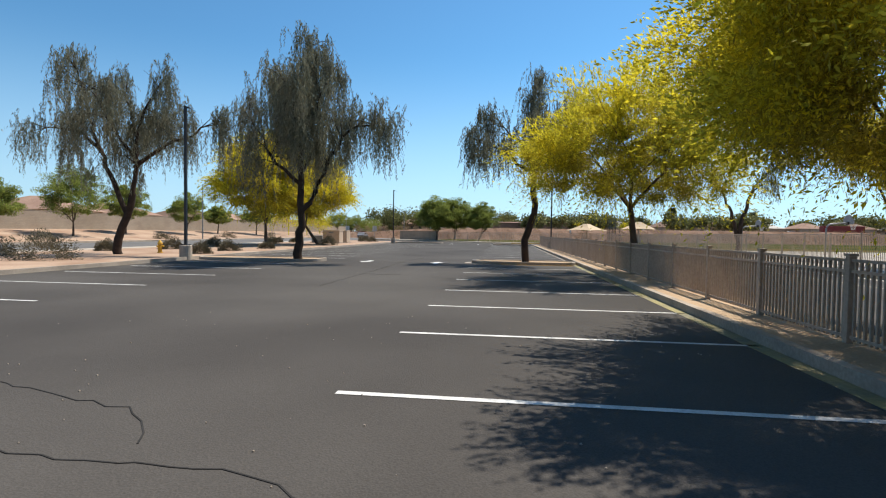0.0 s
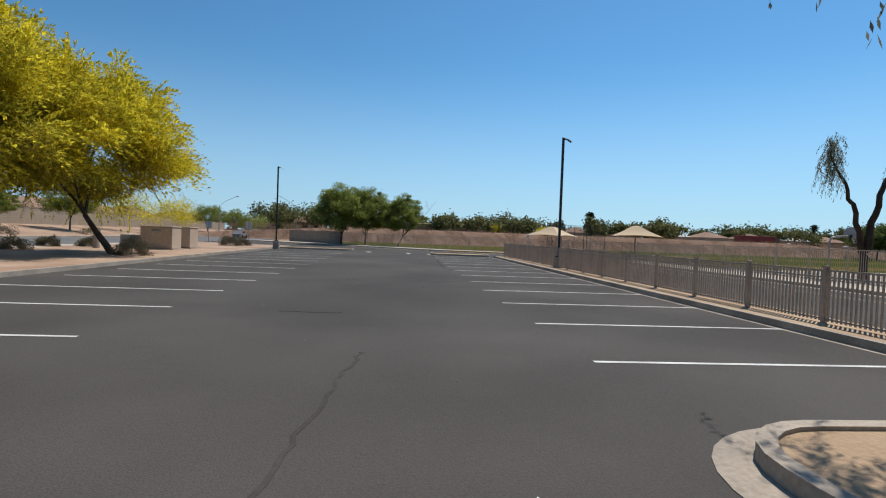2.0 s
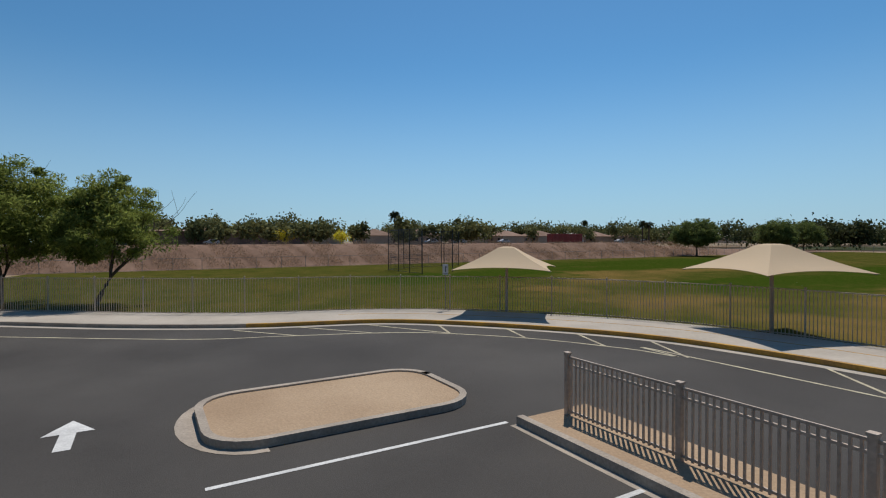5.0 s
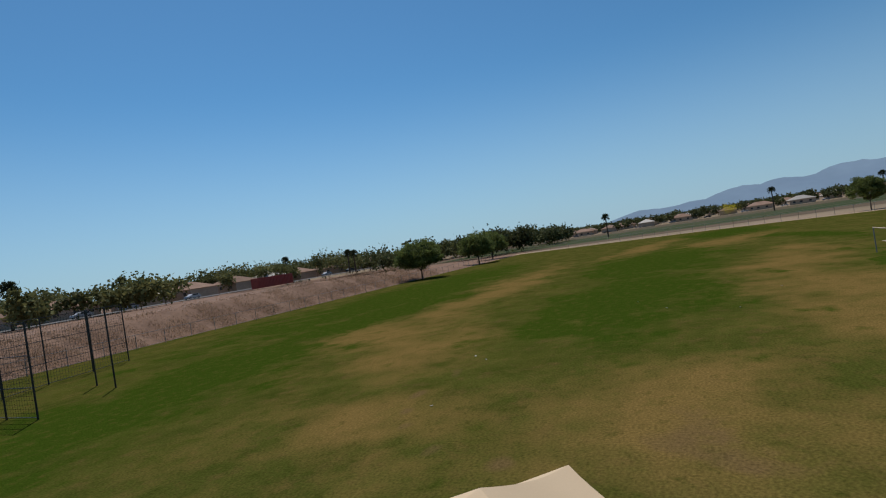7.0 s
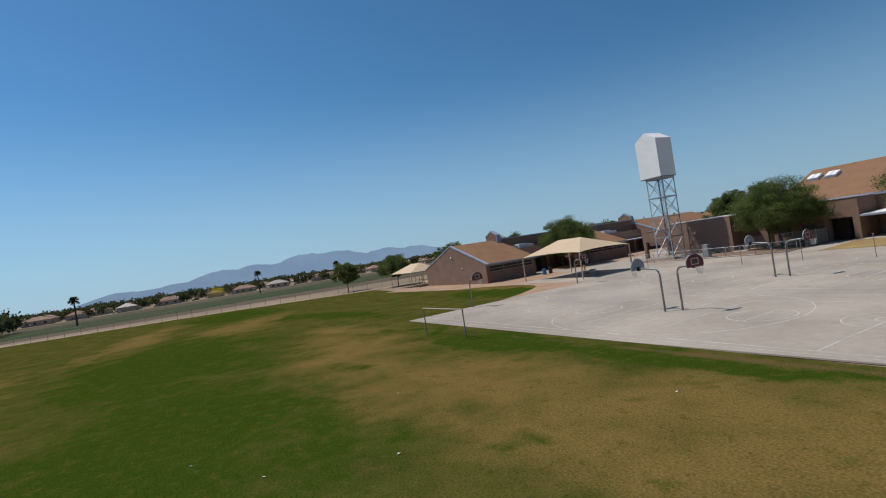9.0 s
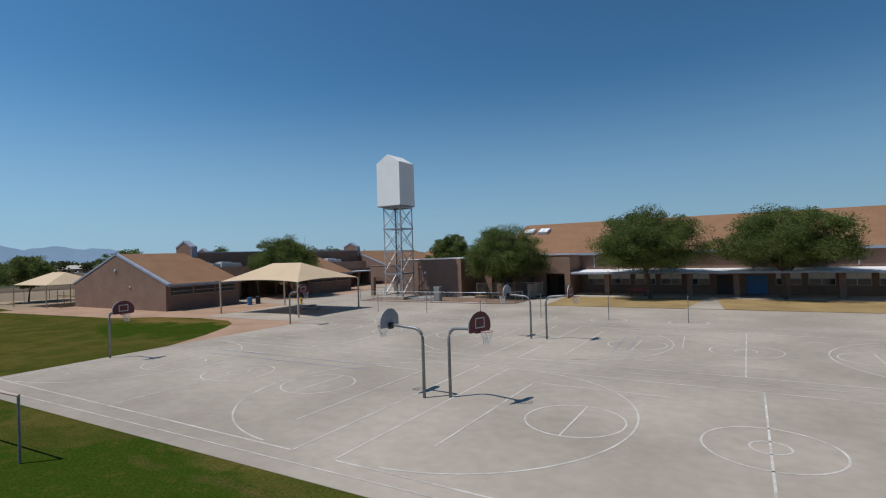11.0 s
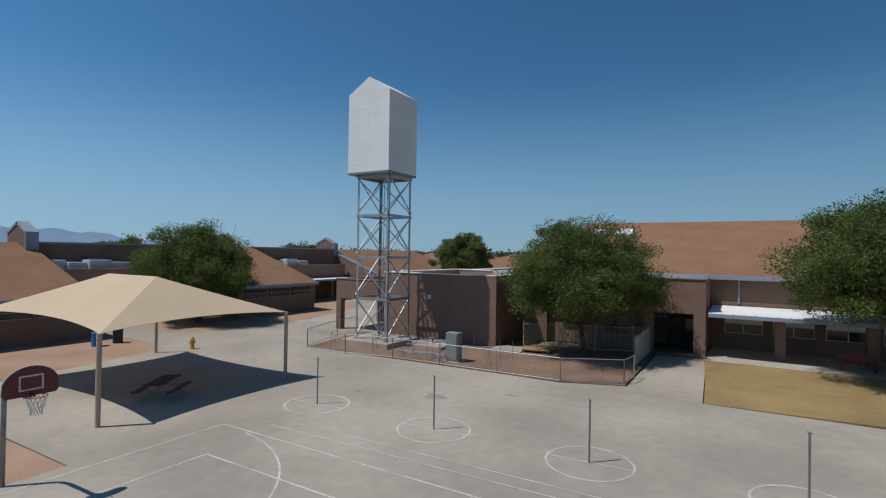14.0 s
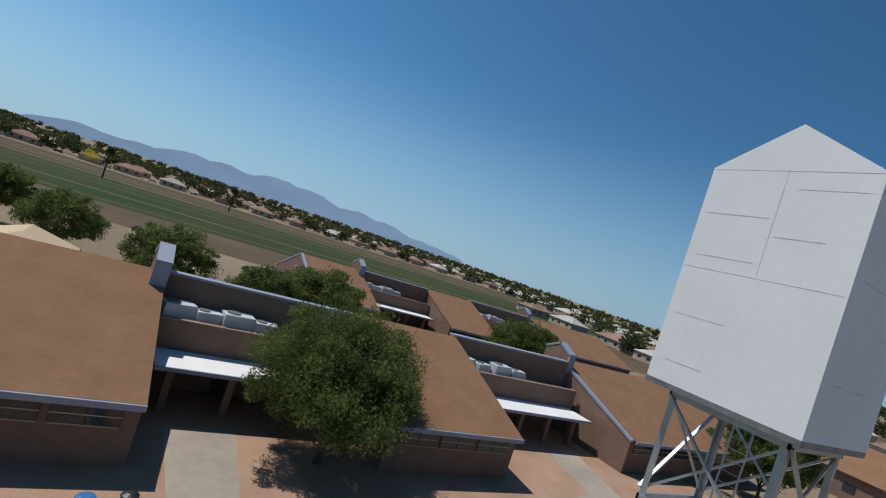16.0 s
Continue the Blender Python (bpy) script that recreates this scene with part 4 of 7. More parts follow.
def dense_tree(name, x, y, h, r, seed, leaf, label, trunk=1.7, lean=(0, 0), n=16000, size=0.07, z=0.0, group="", bark=None, tr=0.15, droop=0.0, gap=0.35, first=4, base=0.75, thin=0.42, clumps=0, inner=None, puff=1.75):
    """A spreading tree with a crown of many leaf clumps."""
    rng = np.random.default_rng(seed)
    e = thing(name, (x, y, z), 0, label, "tree", group)
    bm = bmesh.new()
    tips = limbs(rng, trunk, (h - trunk) * 0.42, 0.9 * r / (h - trunk), 0.62, 0, 3, bm, tr, lean, 0.13, 3, first)
    part("trunk", bm, bark or M_BARK2, e, smooth=True)
    lo = trunk * base
    m = clumps or int(70 + 26 * r)
    d = unit(rng, m)
    d[:, 2] = np.abs(d[:, 2]) * np.where(rng.uniform(size=m) < 0.2, -0.5, 1)
    rad = rng.uniform(gap, 1.0, (m, 1)) ** 0.55
    ang = np.arctan2(d[:, 1:2], d[:, 0:1])
    lump = 1 + 0.14 * np.sin(3 * ang + seed) + 0.10 * np.sin(7 * ang + 3 * d[:, 2:3] + seed * 2) + rng.normal(size=(m, 1)) * 0.05
    cz = lo + (h - lo) * 0.36
    up = np.where(d[:, 2:3] > 0, h - cz, (cz - lo) * 1.3)
    cl = d * rad * np.concatenate([lump, lump, np.minimum(lump, 1.0)], 1) * np.concatenate([np.full((m, 2), r * 0.92), up * 0.93], 1) + (lean[0] * trunk, lean[1] * trunk, cz)
    k = rng.integers(m, size=n)
    cs = (rng.uniform(0.35, 1.0, (m, 1)) * r * 0.17)[k]
    c = cl[k] + unit(rng, n) * rng.uniform(0, 1, (n, 1)) ** 0.45 * cs * puff * (1, 1, 0.62)
    c[:, 2] -= droop * np.abs(rng.normal(size=n)) * 0.45
    u = unit(rng, n) + (c - (lean[0] * trunk, lean[1] * trunk, cz)) / r * 0.5
    u[:, 2] -= droop
    u /= np.linalg.norm(u, axis=1, keepdims=True)
    w = np.cross(u, unit(rng, n))
    sz = rng.uniform(0.6, 1.4, (n, 1)) * size
    if inner:
        mid = np.array((lean[0] * trunk, lean[1] * trunk, cz))
        # bloom sprays fling out from the shell; green twigs hang inside and below
        deep = np.linalg.norm((c - mid) / (r, r, h - cz), axis=1) + 0.35 * (c[:, 2] - cz) / (h - cz) + rng.normal(size=n) * 0.12
        out = deep > 0.7
        quads("foliage", c[~out], u[~out] * sz[~out] * 1.3, w[~out] * sz[~out] * thin, inner, e)
        quads("bloom", c[out], u[out] * sz[out] * 1.3, w[out] * sz[out] * thin, leaf, e)
        m2 = int(n / 50)
        top = cl[rng.integers(m, size=m2)]
        dr = (top - mid) / (r, r, h - cz) + rng.normal(size=(m2, 3)) * 0.35 + (0, 0, 0.25)
        dr /= np.linalg.norm(dr, axis=1, keepdims=True)
        t = np.linspace(0, 1, 20)[None, :, None]
        L = rng.uniform(0.5, 1.35, (m2, 1, 1)) * r * 0.24
        line = (top[:, None, :] + dr[:, None, :] * (L * t + r * 0.12) + np.array((0, 0, -0.5)) * L * t * t).reshape(-1, 3) + rng.normal(size=(m2 * 20, 3)) * 0.025
        uu = np.repeat(dr, 20, 0) + unit(rng, m2 * 20) * 0.7
        ss = size * rng.uniform(0.75, 1.4, (m2 * 20, 1))
        quads("bloom", line, uu * ss, np.cross(uu, unit(rng, m2 * 20)) * ss * thin, leaf, e)
        m3 = int(n / 150)
        low = cl[rng.integers(m, size=m3)]
        low = low[low[:, 2] < cz + 0.25 * (h - cz)]
        L = rng.uniform(0.4, 1.2, (len(low), 1, 1)) * (1.1 if droop else 0.7)
        sway = rng.normal(size=(len(low), 1, 3)) * (0.45, 0.45, 0)
        line = (low[:, None, :] + sway * t + np.array((0, 0, -1.0)) * L * (0.1 + t)).reshape(-1, 3) + rng.normal(size=(len(low) * 20, 3)) * 0.02
        uu = unit(rng, len(line)) * 0.6 + (0, 0, -0.8)
        quads("hanging_fringe", line, uu * size * 1.7, np.cross(uu, unit(rng, len(line))) * size * 0.3, inner, e)
        return e
    quads("crown", c, u * sz * 1.3, w * sz * thin, leaf, e)
    return e


def palm(x, y, h, seed, z=0.0):
    rng = np.random.default_rng(seed)
    e = thing("palm_tree", (x, y, z), 0, "tall fan palm with a shaggy round head", "palm tree", "palms")
    bm = tube(bmesh.new(), [(0, 0, -0.2), (0.1, 0, h * 0.5), (0.15, 0.05, h * 0.93)], [0.35, 0.26, 0.24], 8)
    part("trunk", bm, M_BARK2, e)
    C, U, V = [], [], []
    for k in range(60):
        a, el = rng.uniform(0, 6.28), rng.uniform(-0.9, 1.3)
        d = np.array([math.cos(a) * math.cos(el), math.sin(a) * math.cos(el), math.sin(el)])
        for t in np.linspace(0.3, 1.0, 8):
            p = np.array([0.15, 0.05, h * 0.93]) + d * t * 1.7 + (0, 0, -0.5 * t * t)
            for s in range(4):
                q = unit(rng, 1)[0] * 0.5 + d
                C.append(p + rng.normal(size=3) * 0.1), U.append(q / np.linalg.norm(q) * 0.32), V.append(np.cross(q, unit(rng, 1)[0]) * 0.06)
    quads("crown", C, U, V, M_PALM, e)


def shrub(x, y, r, seed, label="rounded dry desert shrub in gravel", leaf=None, z=0.12):
    rng = np.random.default_rng(seed)
    n = 3500
    d = unit(rng, n)
    d[:, 2] = np.abs(d[:, 2])
    c = d * (1 + 0.18 * np.sin(5 * d[:, :1] + seed) + 0.15 * np.sin(7 * d[:, 1:2])) * rng.uniform(0.3, 1.1, (n, 1)) ** 0.5 * (r, r, r * 0.95)
    u = unit(rng, n) * 0.4 + d
    ob = quads("shrub", c, u * 0.045, np.cross(u, unit(rng, n)) * 0.02, leaf or M_BUSH)
    ob.matrix_basis = pose(x, y, z)
    tagged(ob, label, "shrub", "verge shrubs")


# parking lot trees
drooping_tree(2.9, -26.3, 9.8, 7, 3.6, strands=1150, tr=0.2, hang=1.15, mains=[
    (1.0, [(0, 0, -0.1), (-0.05, 0, 1.2), (0.38, 0, 2.6), (0.34, 0, 4.75)]),
    (0.7, [(0.24, 0, 4.7), (0.3, 0.1, 6.2), (0.15, 0, 7.6), (0.3, 0.1, 9.0)]),
    (0.5, [(0.22, 0, 4.8), (-0.5, -0.1, 5.3), (-1.4, -0.2, 5.9), (-2.5, 0, 6.3)]),
    (0.45, [(0.26, 0, 5.2), (-0.5, 0.4, 6.5), (-1.3, 0.5, 7.2), (-1.9, 0.5, 7.5)]),
    (0.5, [(0.26, 0, 4.9), (0.9, 0.1, 5.9), (1.5, 0.1, 7.0), (2.4, 0.1, 7.7)]),
    (0.4, [(0.26, 0, 5.0), (0.6, -0.9, 6.0), (0.9, -1.8, 6.6)]),
    (0.4, [(0.26, 0, 5.1), (0.2, 1.0, 6.2), (0.4, 2.0, 6.8)])])
drooping_tree(-8.9, -28.4, 12.0, 5, 2.2, strands=2300, tr=0.25, hang=1.5, spray=1.6, mains=[
    (1.0, [(0, 0, -0.1), (0.02, 0, 0.9), (0.12, 0, 1.8), (0.2, 0, 2.7)]),
    (0.7, [(0.15, 0, 2.6), (0.1, 0, 4.2), (0.3, 0.1, 7.0), (0.5, 0, 9.4), (0.4, 0, 10.9)]),
    (0.62, [(0.2, 0, 2.6), (0.9, 0, 3.6), (1.7, 0.1, 5.4), (2.6, 0.2, 6.6), (3.9, 0.2, 7.0)]),
    (0.45, [(0.1, 0, 3.9), (-0.8, -0.2, 4.7), (-2.0, 0, 6.2), (-2.7, 0.1, 7.3)]),
    (0.45, [(0.2, 0, 5.5), (-0.6, 0.5, 7.0), (-1.5, 0.8, 9.0)]),
    (0.45, [(0.2, 0, 5.0), (0.4, -1.3, 6.8), (0.4, -2.2, 8.4)]),
    (0.45, [(0.2, 0, 4.6), (0.6, 1.2, 6.4), (0.8, 2.3, 7.6)]),
    (0.4, [(0.3, 0, 6.4), (1.2, -0.4, 8.2), (1.8, -0.6, 9.2)])])
drooping_tree(-20.0, -27.3, 11.4, 8, 2.4, strands=1900, tr=0.24, hang=1.3, spray=1.6, mains=[
    (1.0, [(0, 0, -0.1), (0.1, 0, 0.9), (0.45, 0, 2.2), (0.85, 0, 3.4)]),
    (0.6, [(0.5, 0, 2.4), (-0.2, 0, 4.0), (-1.1, 0, 6.0), (-2.0, 0, 8.6), (-2.6, 0, 10.6)]),
    (0.5, [(-1.0, 0, 5.8), (-2.2, 0.1, 6.8), (-3.6, 0.1, 7.2), (-4.6, 0.1, 7.3)]),
    (0.6, [(0.85, 0, 3.3), (1.1, 0, 5.1), (0.9, 0.1, 7.2), (0.4, 0.1, 9.0)]),
    (0.55, [(1.05, 0, 4.9), (2.4, 0.1, 6.0), (4.4, 0.1, 6.7), (5.6, 0.1, 7.3)]),
    (0.45, [(1.0, 0, 5.6), (1.9, -0.6, 7.6), (2.9, -0.7, 9.2)]),
    (0.4, [(0.9, 0, 5.6), (0.7, -1.5, 7.4), (0.3, -2.2, 8.6)]),
    (0.4, [(0.9, 0, 5.2), (0.9, 1.5, 7.0), (0.6, 2.4, 8.0)])])
drooping_tree(23.9, -2.2, 9.8, 16, 2.0, strands=460, z=0.0, tr=0.26, hang=0.9, spray=0.75, bare=0.72, label="thin half-bare tree with drooping clumps in the field", mains=[
    (1.0, [(0, 0, -0.1), (0, 0, 0.8), (-0.1, 0, 1.6)]),
    (0.75, [(-0.1, 0, 1.5), (-0.7, 0, 3.9), (-1.6, 0, 5.6), (-2.4, 0.1, 7.2)]),
    (0.85, [(-0.1, 0, 1.5), (0.6, 0, 4.4), (1.3, 0, 6.4), (2.4, 0, 7.6), (3.6, 0, 8.8)]),
    (0.35, [(1.1, 0, 5.9), (2.0, 0.2, 6.5), (2.8, 0.3, 6.6)]),
    (0.35, [(2.4, 0, 7.6), (3.2, 0.3, 8.9), (5.2, 0.3, 9.6)])])
drooping_tree(20.7, -26.2, 9.5, 13, 2.6, 0.6, (0.0, 0.0), 1100, z=0.0)
YB = "yellow-blossomed palo verde tree leaning over the fence"
PV = dict(group="palo verdes", bark=M_BARK2, inner=M_OLEAF)
dense_tree("palo_verde_tree", 6.75, -34.0, 7.7, 4.1, 21, M_YLEAF, YB, 2.6, (-0.15, 0.02), 125000, 0.039, 0.12, tr=0.17, droop=0.15, thin=0.38, puff=1.15, **PV)
dense_tree("palo_verde_tree", 8.9, -46.2, 7.5, 4.1, 22, M_YLEAF, YB, 2.6, (-0.24, 0.0), 380000, 0.029, 0.12, tr=0.17, droop=0.5, base=0.55, thin=0.45, puff=1.5, **PV)
VY = "bright yellow palo verde tree on the verge"
dense_tree("palo_verde_tree", -18.3, -0.4, 10.4, 5.0, 23, M_YLEAF, VY, 2.6, (-0.6, -0.1), 140000, 0.065, 0.12, tr=0.2, **PV)
dense_tree("palo_verde_tree", -21.0, -7.2, 11.4, 4.9, 24, M_YLEAF, VY, 2.4, (-0.1, 0.1), 110000, 0.065, 0.12, tr=0.18, **PV)
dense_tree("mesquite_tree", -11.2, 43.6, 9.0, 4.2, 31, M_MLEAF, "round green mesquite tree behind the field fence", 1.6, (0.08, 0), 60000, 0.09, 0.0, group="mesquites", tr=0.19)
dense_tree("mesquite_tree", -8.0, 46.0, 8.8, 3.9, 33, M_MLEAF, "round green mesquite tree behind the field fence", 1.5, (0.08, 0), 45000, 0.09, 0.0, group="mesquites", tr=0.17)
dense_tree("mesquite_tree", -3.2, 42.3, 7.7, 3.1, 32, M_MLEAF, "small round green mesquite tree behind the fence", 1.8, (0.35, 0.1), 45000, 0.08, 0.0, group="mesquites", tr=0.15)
for k, (x, y, z, h, r) in enumerate(((-49, 1, 0.6, 8.8, 3.6), (-50.5, 25, 0.8, 7.0, 3.2), (-49, -9, 0.6, 6.2, 2.7), (-51, 12, 0.85, 7.6, 3.0), (-49.5, 47, 0.7, 7.4, 3.6), (-50, 100, 0.75, 7.2, 4.4), (-50, -26, 0.75, 6.6, 3.0), (-51.5, 36, 0.9, 5.4, 2.4), (-49, 118, 0.6, 7.0, 4.2))):
    dense_tree("street_tree", x, y, h, r, 80 + k, M_MLEAF, "open green desert tree on the slope across the street", 1.7, (0.06, 0), 26000, 0.085, z, group="street trees", tr=0.14, gap=0.25)
# school trees
dense_tree("mesquite_tree", 62.9, -37.6, 9.1, 4.9, 41, M_GLEAF, "broad green mesquite tree in the fenced garden", 2.2, (0.18, 0.1), 150000, 0.068, 0.0, group="mesquites", tr=0.2, droop=0.3, gap=0.2, base=0.62, clumps=330)
dense_tree("mesquite_tree", 95.6, -32.6, 9.3, 5.1, 42, M_GLEAF, "broad green mesquite tree beside the classrooms", 1.5, (0.0, 0), 130000, 0.078, 0.0, group="mesquites", tr=0.24, droop=0.3, gap=0.2, clumps=330)
dense_tree("mesquite_tree", 47.0, -40.0, 10.2, 5.6, 43, M_GLEAF, "broad green mesquite tree on the dormant lawn", 2.9, (0.1, 0), 130000, 0.082, 0.0, group="mesquites", tr=0.24, gap=0.2, base=0.66, clumps=340)
dense_tree("mesquite_tree", 34.6, -42.0, 9.6, 5.9, 44, M_GLEAF, "broad green mesquite tree beside the covered walk", 2.9, (0.0, 0.1), 90000, 0.09, 0.0, group="mesquites", tr=0.24, gap=0.25)
dense_tree("mesquite_tree", 93.0, -76.7, 10.2, 4.8, 45, M_GLEAF, "broad green mesquite tree behind the plant building", 1.6, (0.0, 0.1), 50000, 0.13, 0.0, group="mesquites", tr=0.2)
dense_tree("mesquite_tree", 76.0, -92.0, 7.2, 7.0, 46, M_GLEAF, "broad green mesquite tree between school roofs", 1.5, (0.0, 0.1), 46000, 0.15, 0.0, group="mesquites", tr=0.2)
dense_tree("mesquite_tree", 126.0, -74.0, 7.8, 6.0, 47, M_GLEAF, "broad green mesquite tree between school roofs", 1.5, (0.0, 0.1), 40000, 0.15, 0.0, group="mesquites", tr=0.2)
dense_tree("mesquite_tree", 122.0, -40.0, 8.0, 5.5, 48, M_GLEAF, "broad green mesquite tree behind the classrooms", 1.5, (0.0, 0.1), 40000, 0.15, 0.0, group="mesquites", tr=0.2)
for k, (x, y, h, r) in enumerate(((147.5, -8, 7.6, 3.5), (134, -15.5, 7.6, 3.9), (124, -25, 8.0, 4.2), (119, -33, 7.0, 3.8))):
    dense_tree("mesquite_tree", x, y, h, r, 60 + k, M_GLEAF, "green mesquite tree at the edge of the field", 1.8, (0.05, 0), 22000, 0.13, 0.0, group="field edge trees", tr=0.14)
for k, (x, y, h, r) in enumerate(((104.7, 77.4, 8.6, 5.2), (143.6, 80.2, 9.2, 5.2), (170, 86, 9.5, 6.0))):
    dense_tree("mesquite_tree", x, y, h, r, 70 + k, M_GLEAF, "green mesquite tree at the foot of the bank", 1.8, (0.05, 0), 26000, 0.17, 0.0, group="field edge trees", tr=0.25)
for x, y, h, s in ((65.2, 150.9, 9.6, 1), (111.4, 188.7, 9.6, 2), (186.8, 190.9, 10.5, 3), (178, 150, 8.5, 4), (182, 150, 8.2, 5), (250, 60, 10, 6), (300, -10, 11, 7), (330, -60, 11, 8)):
    palm(x, y, h, s, 2.4 if y > 90 else 0.0)
for k, (x, y, r) in enumerate(((-26.2, 6.6, 0.5), (-24.6, 8.3, 0.5), (-16.9, -1.2, 0.7), (-18.4, 22.8, 0.55), (-24.4, 1.0, 0.55), (-19.1, 21.0, 0.7), (-21.0, 27.2, 0.6), (-25.2, 26.4, 0.5), (-22.5, -19, 0.6), (-24, -23.5, 0.5), (-17.5, -20, 0.55), (-19, -33, 0.9), (-24, -31, 0.7), (-17.3, -14.5, 0.45), (-23.5, -12, 0.6), (-16.6, -24.8, 0.5), (-46, -6, 0.9), (-45.5, 12, 0.8), (-46, 30, 0.9), (-45.6, 45, 0.9), (-46.2, -20, 1.3))):
    shrub(x, y, r * 1.35, 200 + k)


# ---- school ----
def wall(e, x0, x1, y0, y1, z0, z1, name="wall", m=None, label=""):
    return part(name, bx(x0, x1, y0, y1, z0, z1), m or M_WALL, e, label)


def slab(e, name, pts, thick, material, label=""):
    """A roof plane: four or more corners, with thickness downwards."""
    bm = bmesh.new()
    top = [bm.verts.new(p) for p in pts]
    low = [bm.verts.new((p[0], p[1], p[2] - thick)) for p in pts]
    bm.faces.new(top), bm.faces.new(low[::-1])
    for i in range(len(pts)):
        j = (i + 1) % len(pts)
        bm.faces.new((low[i], low[j], top[j], top[i]))
    return part(name, bm, material, e, label)


def profile_wall(e, prof, y0, y1, name="gable_wall"):
    """An upright wall with an outline in x and z."""
    bm = bmesh.new()
    a = [bm.verts.new((x, y0, z)) for x, z in prof]
    b = [bm.verts.new((x, y1, z)) for x, z in prof]
    bm.faces.new(a), bm.faces.new(b[::-1])
    for i in range(len(prof)):
        j = (i + 1) % len(prof)
        bm.faces.new((a[i], a[j], b[j], b[i]))
    return part(name, bm, M_WALL, e)


def coping(e, prof, y0, y1, w=0.14):
    """Blue-grey coping along the top outline of a gable wall."""
    for (xa, za), (xb, zb) in zip(prof, prof[1:]):
        l = math.hypot(xb - xa, zb - za)
        bm = bmesh.new()
        box(bm, -0.06, l + 0.06, y0 - 0.06, y1 + 0.06, -w, w * 0.55)
        m = Matrix.Translation((xa, 0, za)) @ Matrix.Rotation(-math.atan2(zb - za, xb - xa), 4, "Y")
        bmesh.ops.transform(bm, matrix=m, verts=bm.verts[:])
        part("coping", bm, M_FASCIA, e, "blue-grey metal coping")


def window(e, x, y0, y1, z0, z1, mullions=2):
    """A strip window in a wall that faces towards -x."""
    w = part("window", bx(x - 0.05, x + 0.08, y0, y1, z0, z1), M_DARK, e)
    n = mullions + 1
    for k in range(n):
        a, b = y0 + (y1 - y0) * k / n + 0.05, y0 + (y1 - y0) * (k + 1) / n - 0.05
        part("pane", bx(x - 0.075, x - 0.055, a, b, z0 + 0.06, z1 - 0.06), M_WIN, w)
    for zz in (z0, (z0 + z1) / 2, z1):
        part("frame", bx(x - 0.09, x - 0.052, y0, y1, zz - 0.025, zz + 0.025), M_FENCE, w)


def ac_unit(x, y, z, s, turn=0):
    e = thing("rooftop_unit", (x, y, z), turn, "white metal air conditioning unit on a flat roof", "air conditioner", "rooftop units")
    part("body", bx(-0.9 * s, 0.9 * s, -0.6 * s, 0.6 * s, 0.1, 1.0 * s, bev=0.03), M_TRIM, e)
    part("skid", bx(-0.95 * s, 0.95 * s, -0.5 * s, 0.5 * s, 0.0, 0.1), M_GPIPE, e)
    part("fan_guard", rod((0.3 * s, 0, 1.0 * s), (0.3 * s, 0, 1.08 * s), 0.4 * s, 14), M_GPIPE, e)
    hood = bmesh.new()
    v = [hood.verts.new(p) for p in ((-0.9 * s, -0.5 * s, 0.95 * s), (-0.9 * s, 0.5 * s, 0.95 * s), (-1.35 * s, 0.5 * s, 0.4 * s), (-1.35 * s, -0.5 * s, 0.4 * s), (-0.9 * s, -0.5 * s, 0.4 * s), (-0.9 * s, 0.5 * s, 0.4 * s))]
    for f in ((0, 1, 2, 3), (0, 3, 4), (1, 5, 2), (3, 2, 5, 4)):
        hood.faces.new([v[i] for i in f])
    part("intake_hood", hood, M_TRIM, e)


def classroom_block(ox, oy, y0, y1, gable_north, label):
    """A block with one roof slope to the west and one to the east of a high ridge wall."""
    e = thing("classroom_block", (ox, oy, 0), 0, label, "building", "classroom blocks")
    xe, xr, xb = 93.6, 104.6, 115.6
    ze, zr = 3.05, 6.75
    wall(e, xe + 0.5, xe + 0.8, y0 + 0.3, y1 - 0.3, 0, 2.95, "front_wall")
    prof = [(xe + 0.5, 0), (xe + 0.5, ze - 0.05), (xr, zr - 0.12), (xb - 0.5, ze - 0.05), (xb - 0.5, 0)]
    profile_wall(e, prof, y0, y0 + 0.3), profile_wall(e, prof, y1 - 0.3, y1)
    slab(e, "roof", [(xe, y0 - 0.05, ze), (xr, y0 - 0.05, zr), (xr, y1 + 0.05, zr), (xe, y1 + 0.05, ze)], 0.1, M_SHINGLE, "brown shingle roof slope")
    slab(e, "roof", [(xb, y0 - 0.05, ze), (xr + 0.01, y0 - 0.05, zr), (xr + 0.01, y1 + 0.05, zr), (xb, y1 + 0.05, ze)], 0.1, M_SHINGLE, "brown shingle roof slope")
    part("fascia", bx(xe - 0.12, xe - 0.003, y0 - 0.06, y1 + 0.06, ze - 0.28, ze - 0.01), M_FASCIA, e, "blue-grey eave fascia")
    # near-black soffit, same colour as the doors
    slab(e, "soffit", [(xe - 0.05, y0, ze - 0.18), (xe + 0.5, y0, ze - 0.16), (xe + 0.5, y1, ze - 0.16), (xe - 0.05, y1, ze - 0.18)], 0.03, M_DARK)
    n = max(2, round((y1 - y0) / 3.0))
    for k in range(n):
        a = y0 + 0.5 + (y1 - y0 - 1.0) * k / n
        window(e, xe + 0.5, a + 0.15, a + (y1 - y0 - 1.0) / n - 0.15, 1.75, 2.65, 1)
    if gable_north:
        coping(e, [(xe + 0.1, ze), (xr, zr), (xb - 0.1, ze)], y1 - 0.3, y1)
        part("wall_lamp", bx(xr - 0.15, xr + 0.15, y1, y1 + 0.18, 4.6, 4.85, bev=0.03), M_TRIM, e)
        part("wall_lamp", bx(xr - 3.3, xr - 3.1, y1, y1 + 0.15, 2.6, 2.8, bev=0.03), M_TRIM, e)
    return e


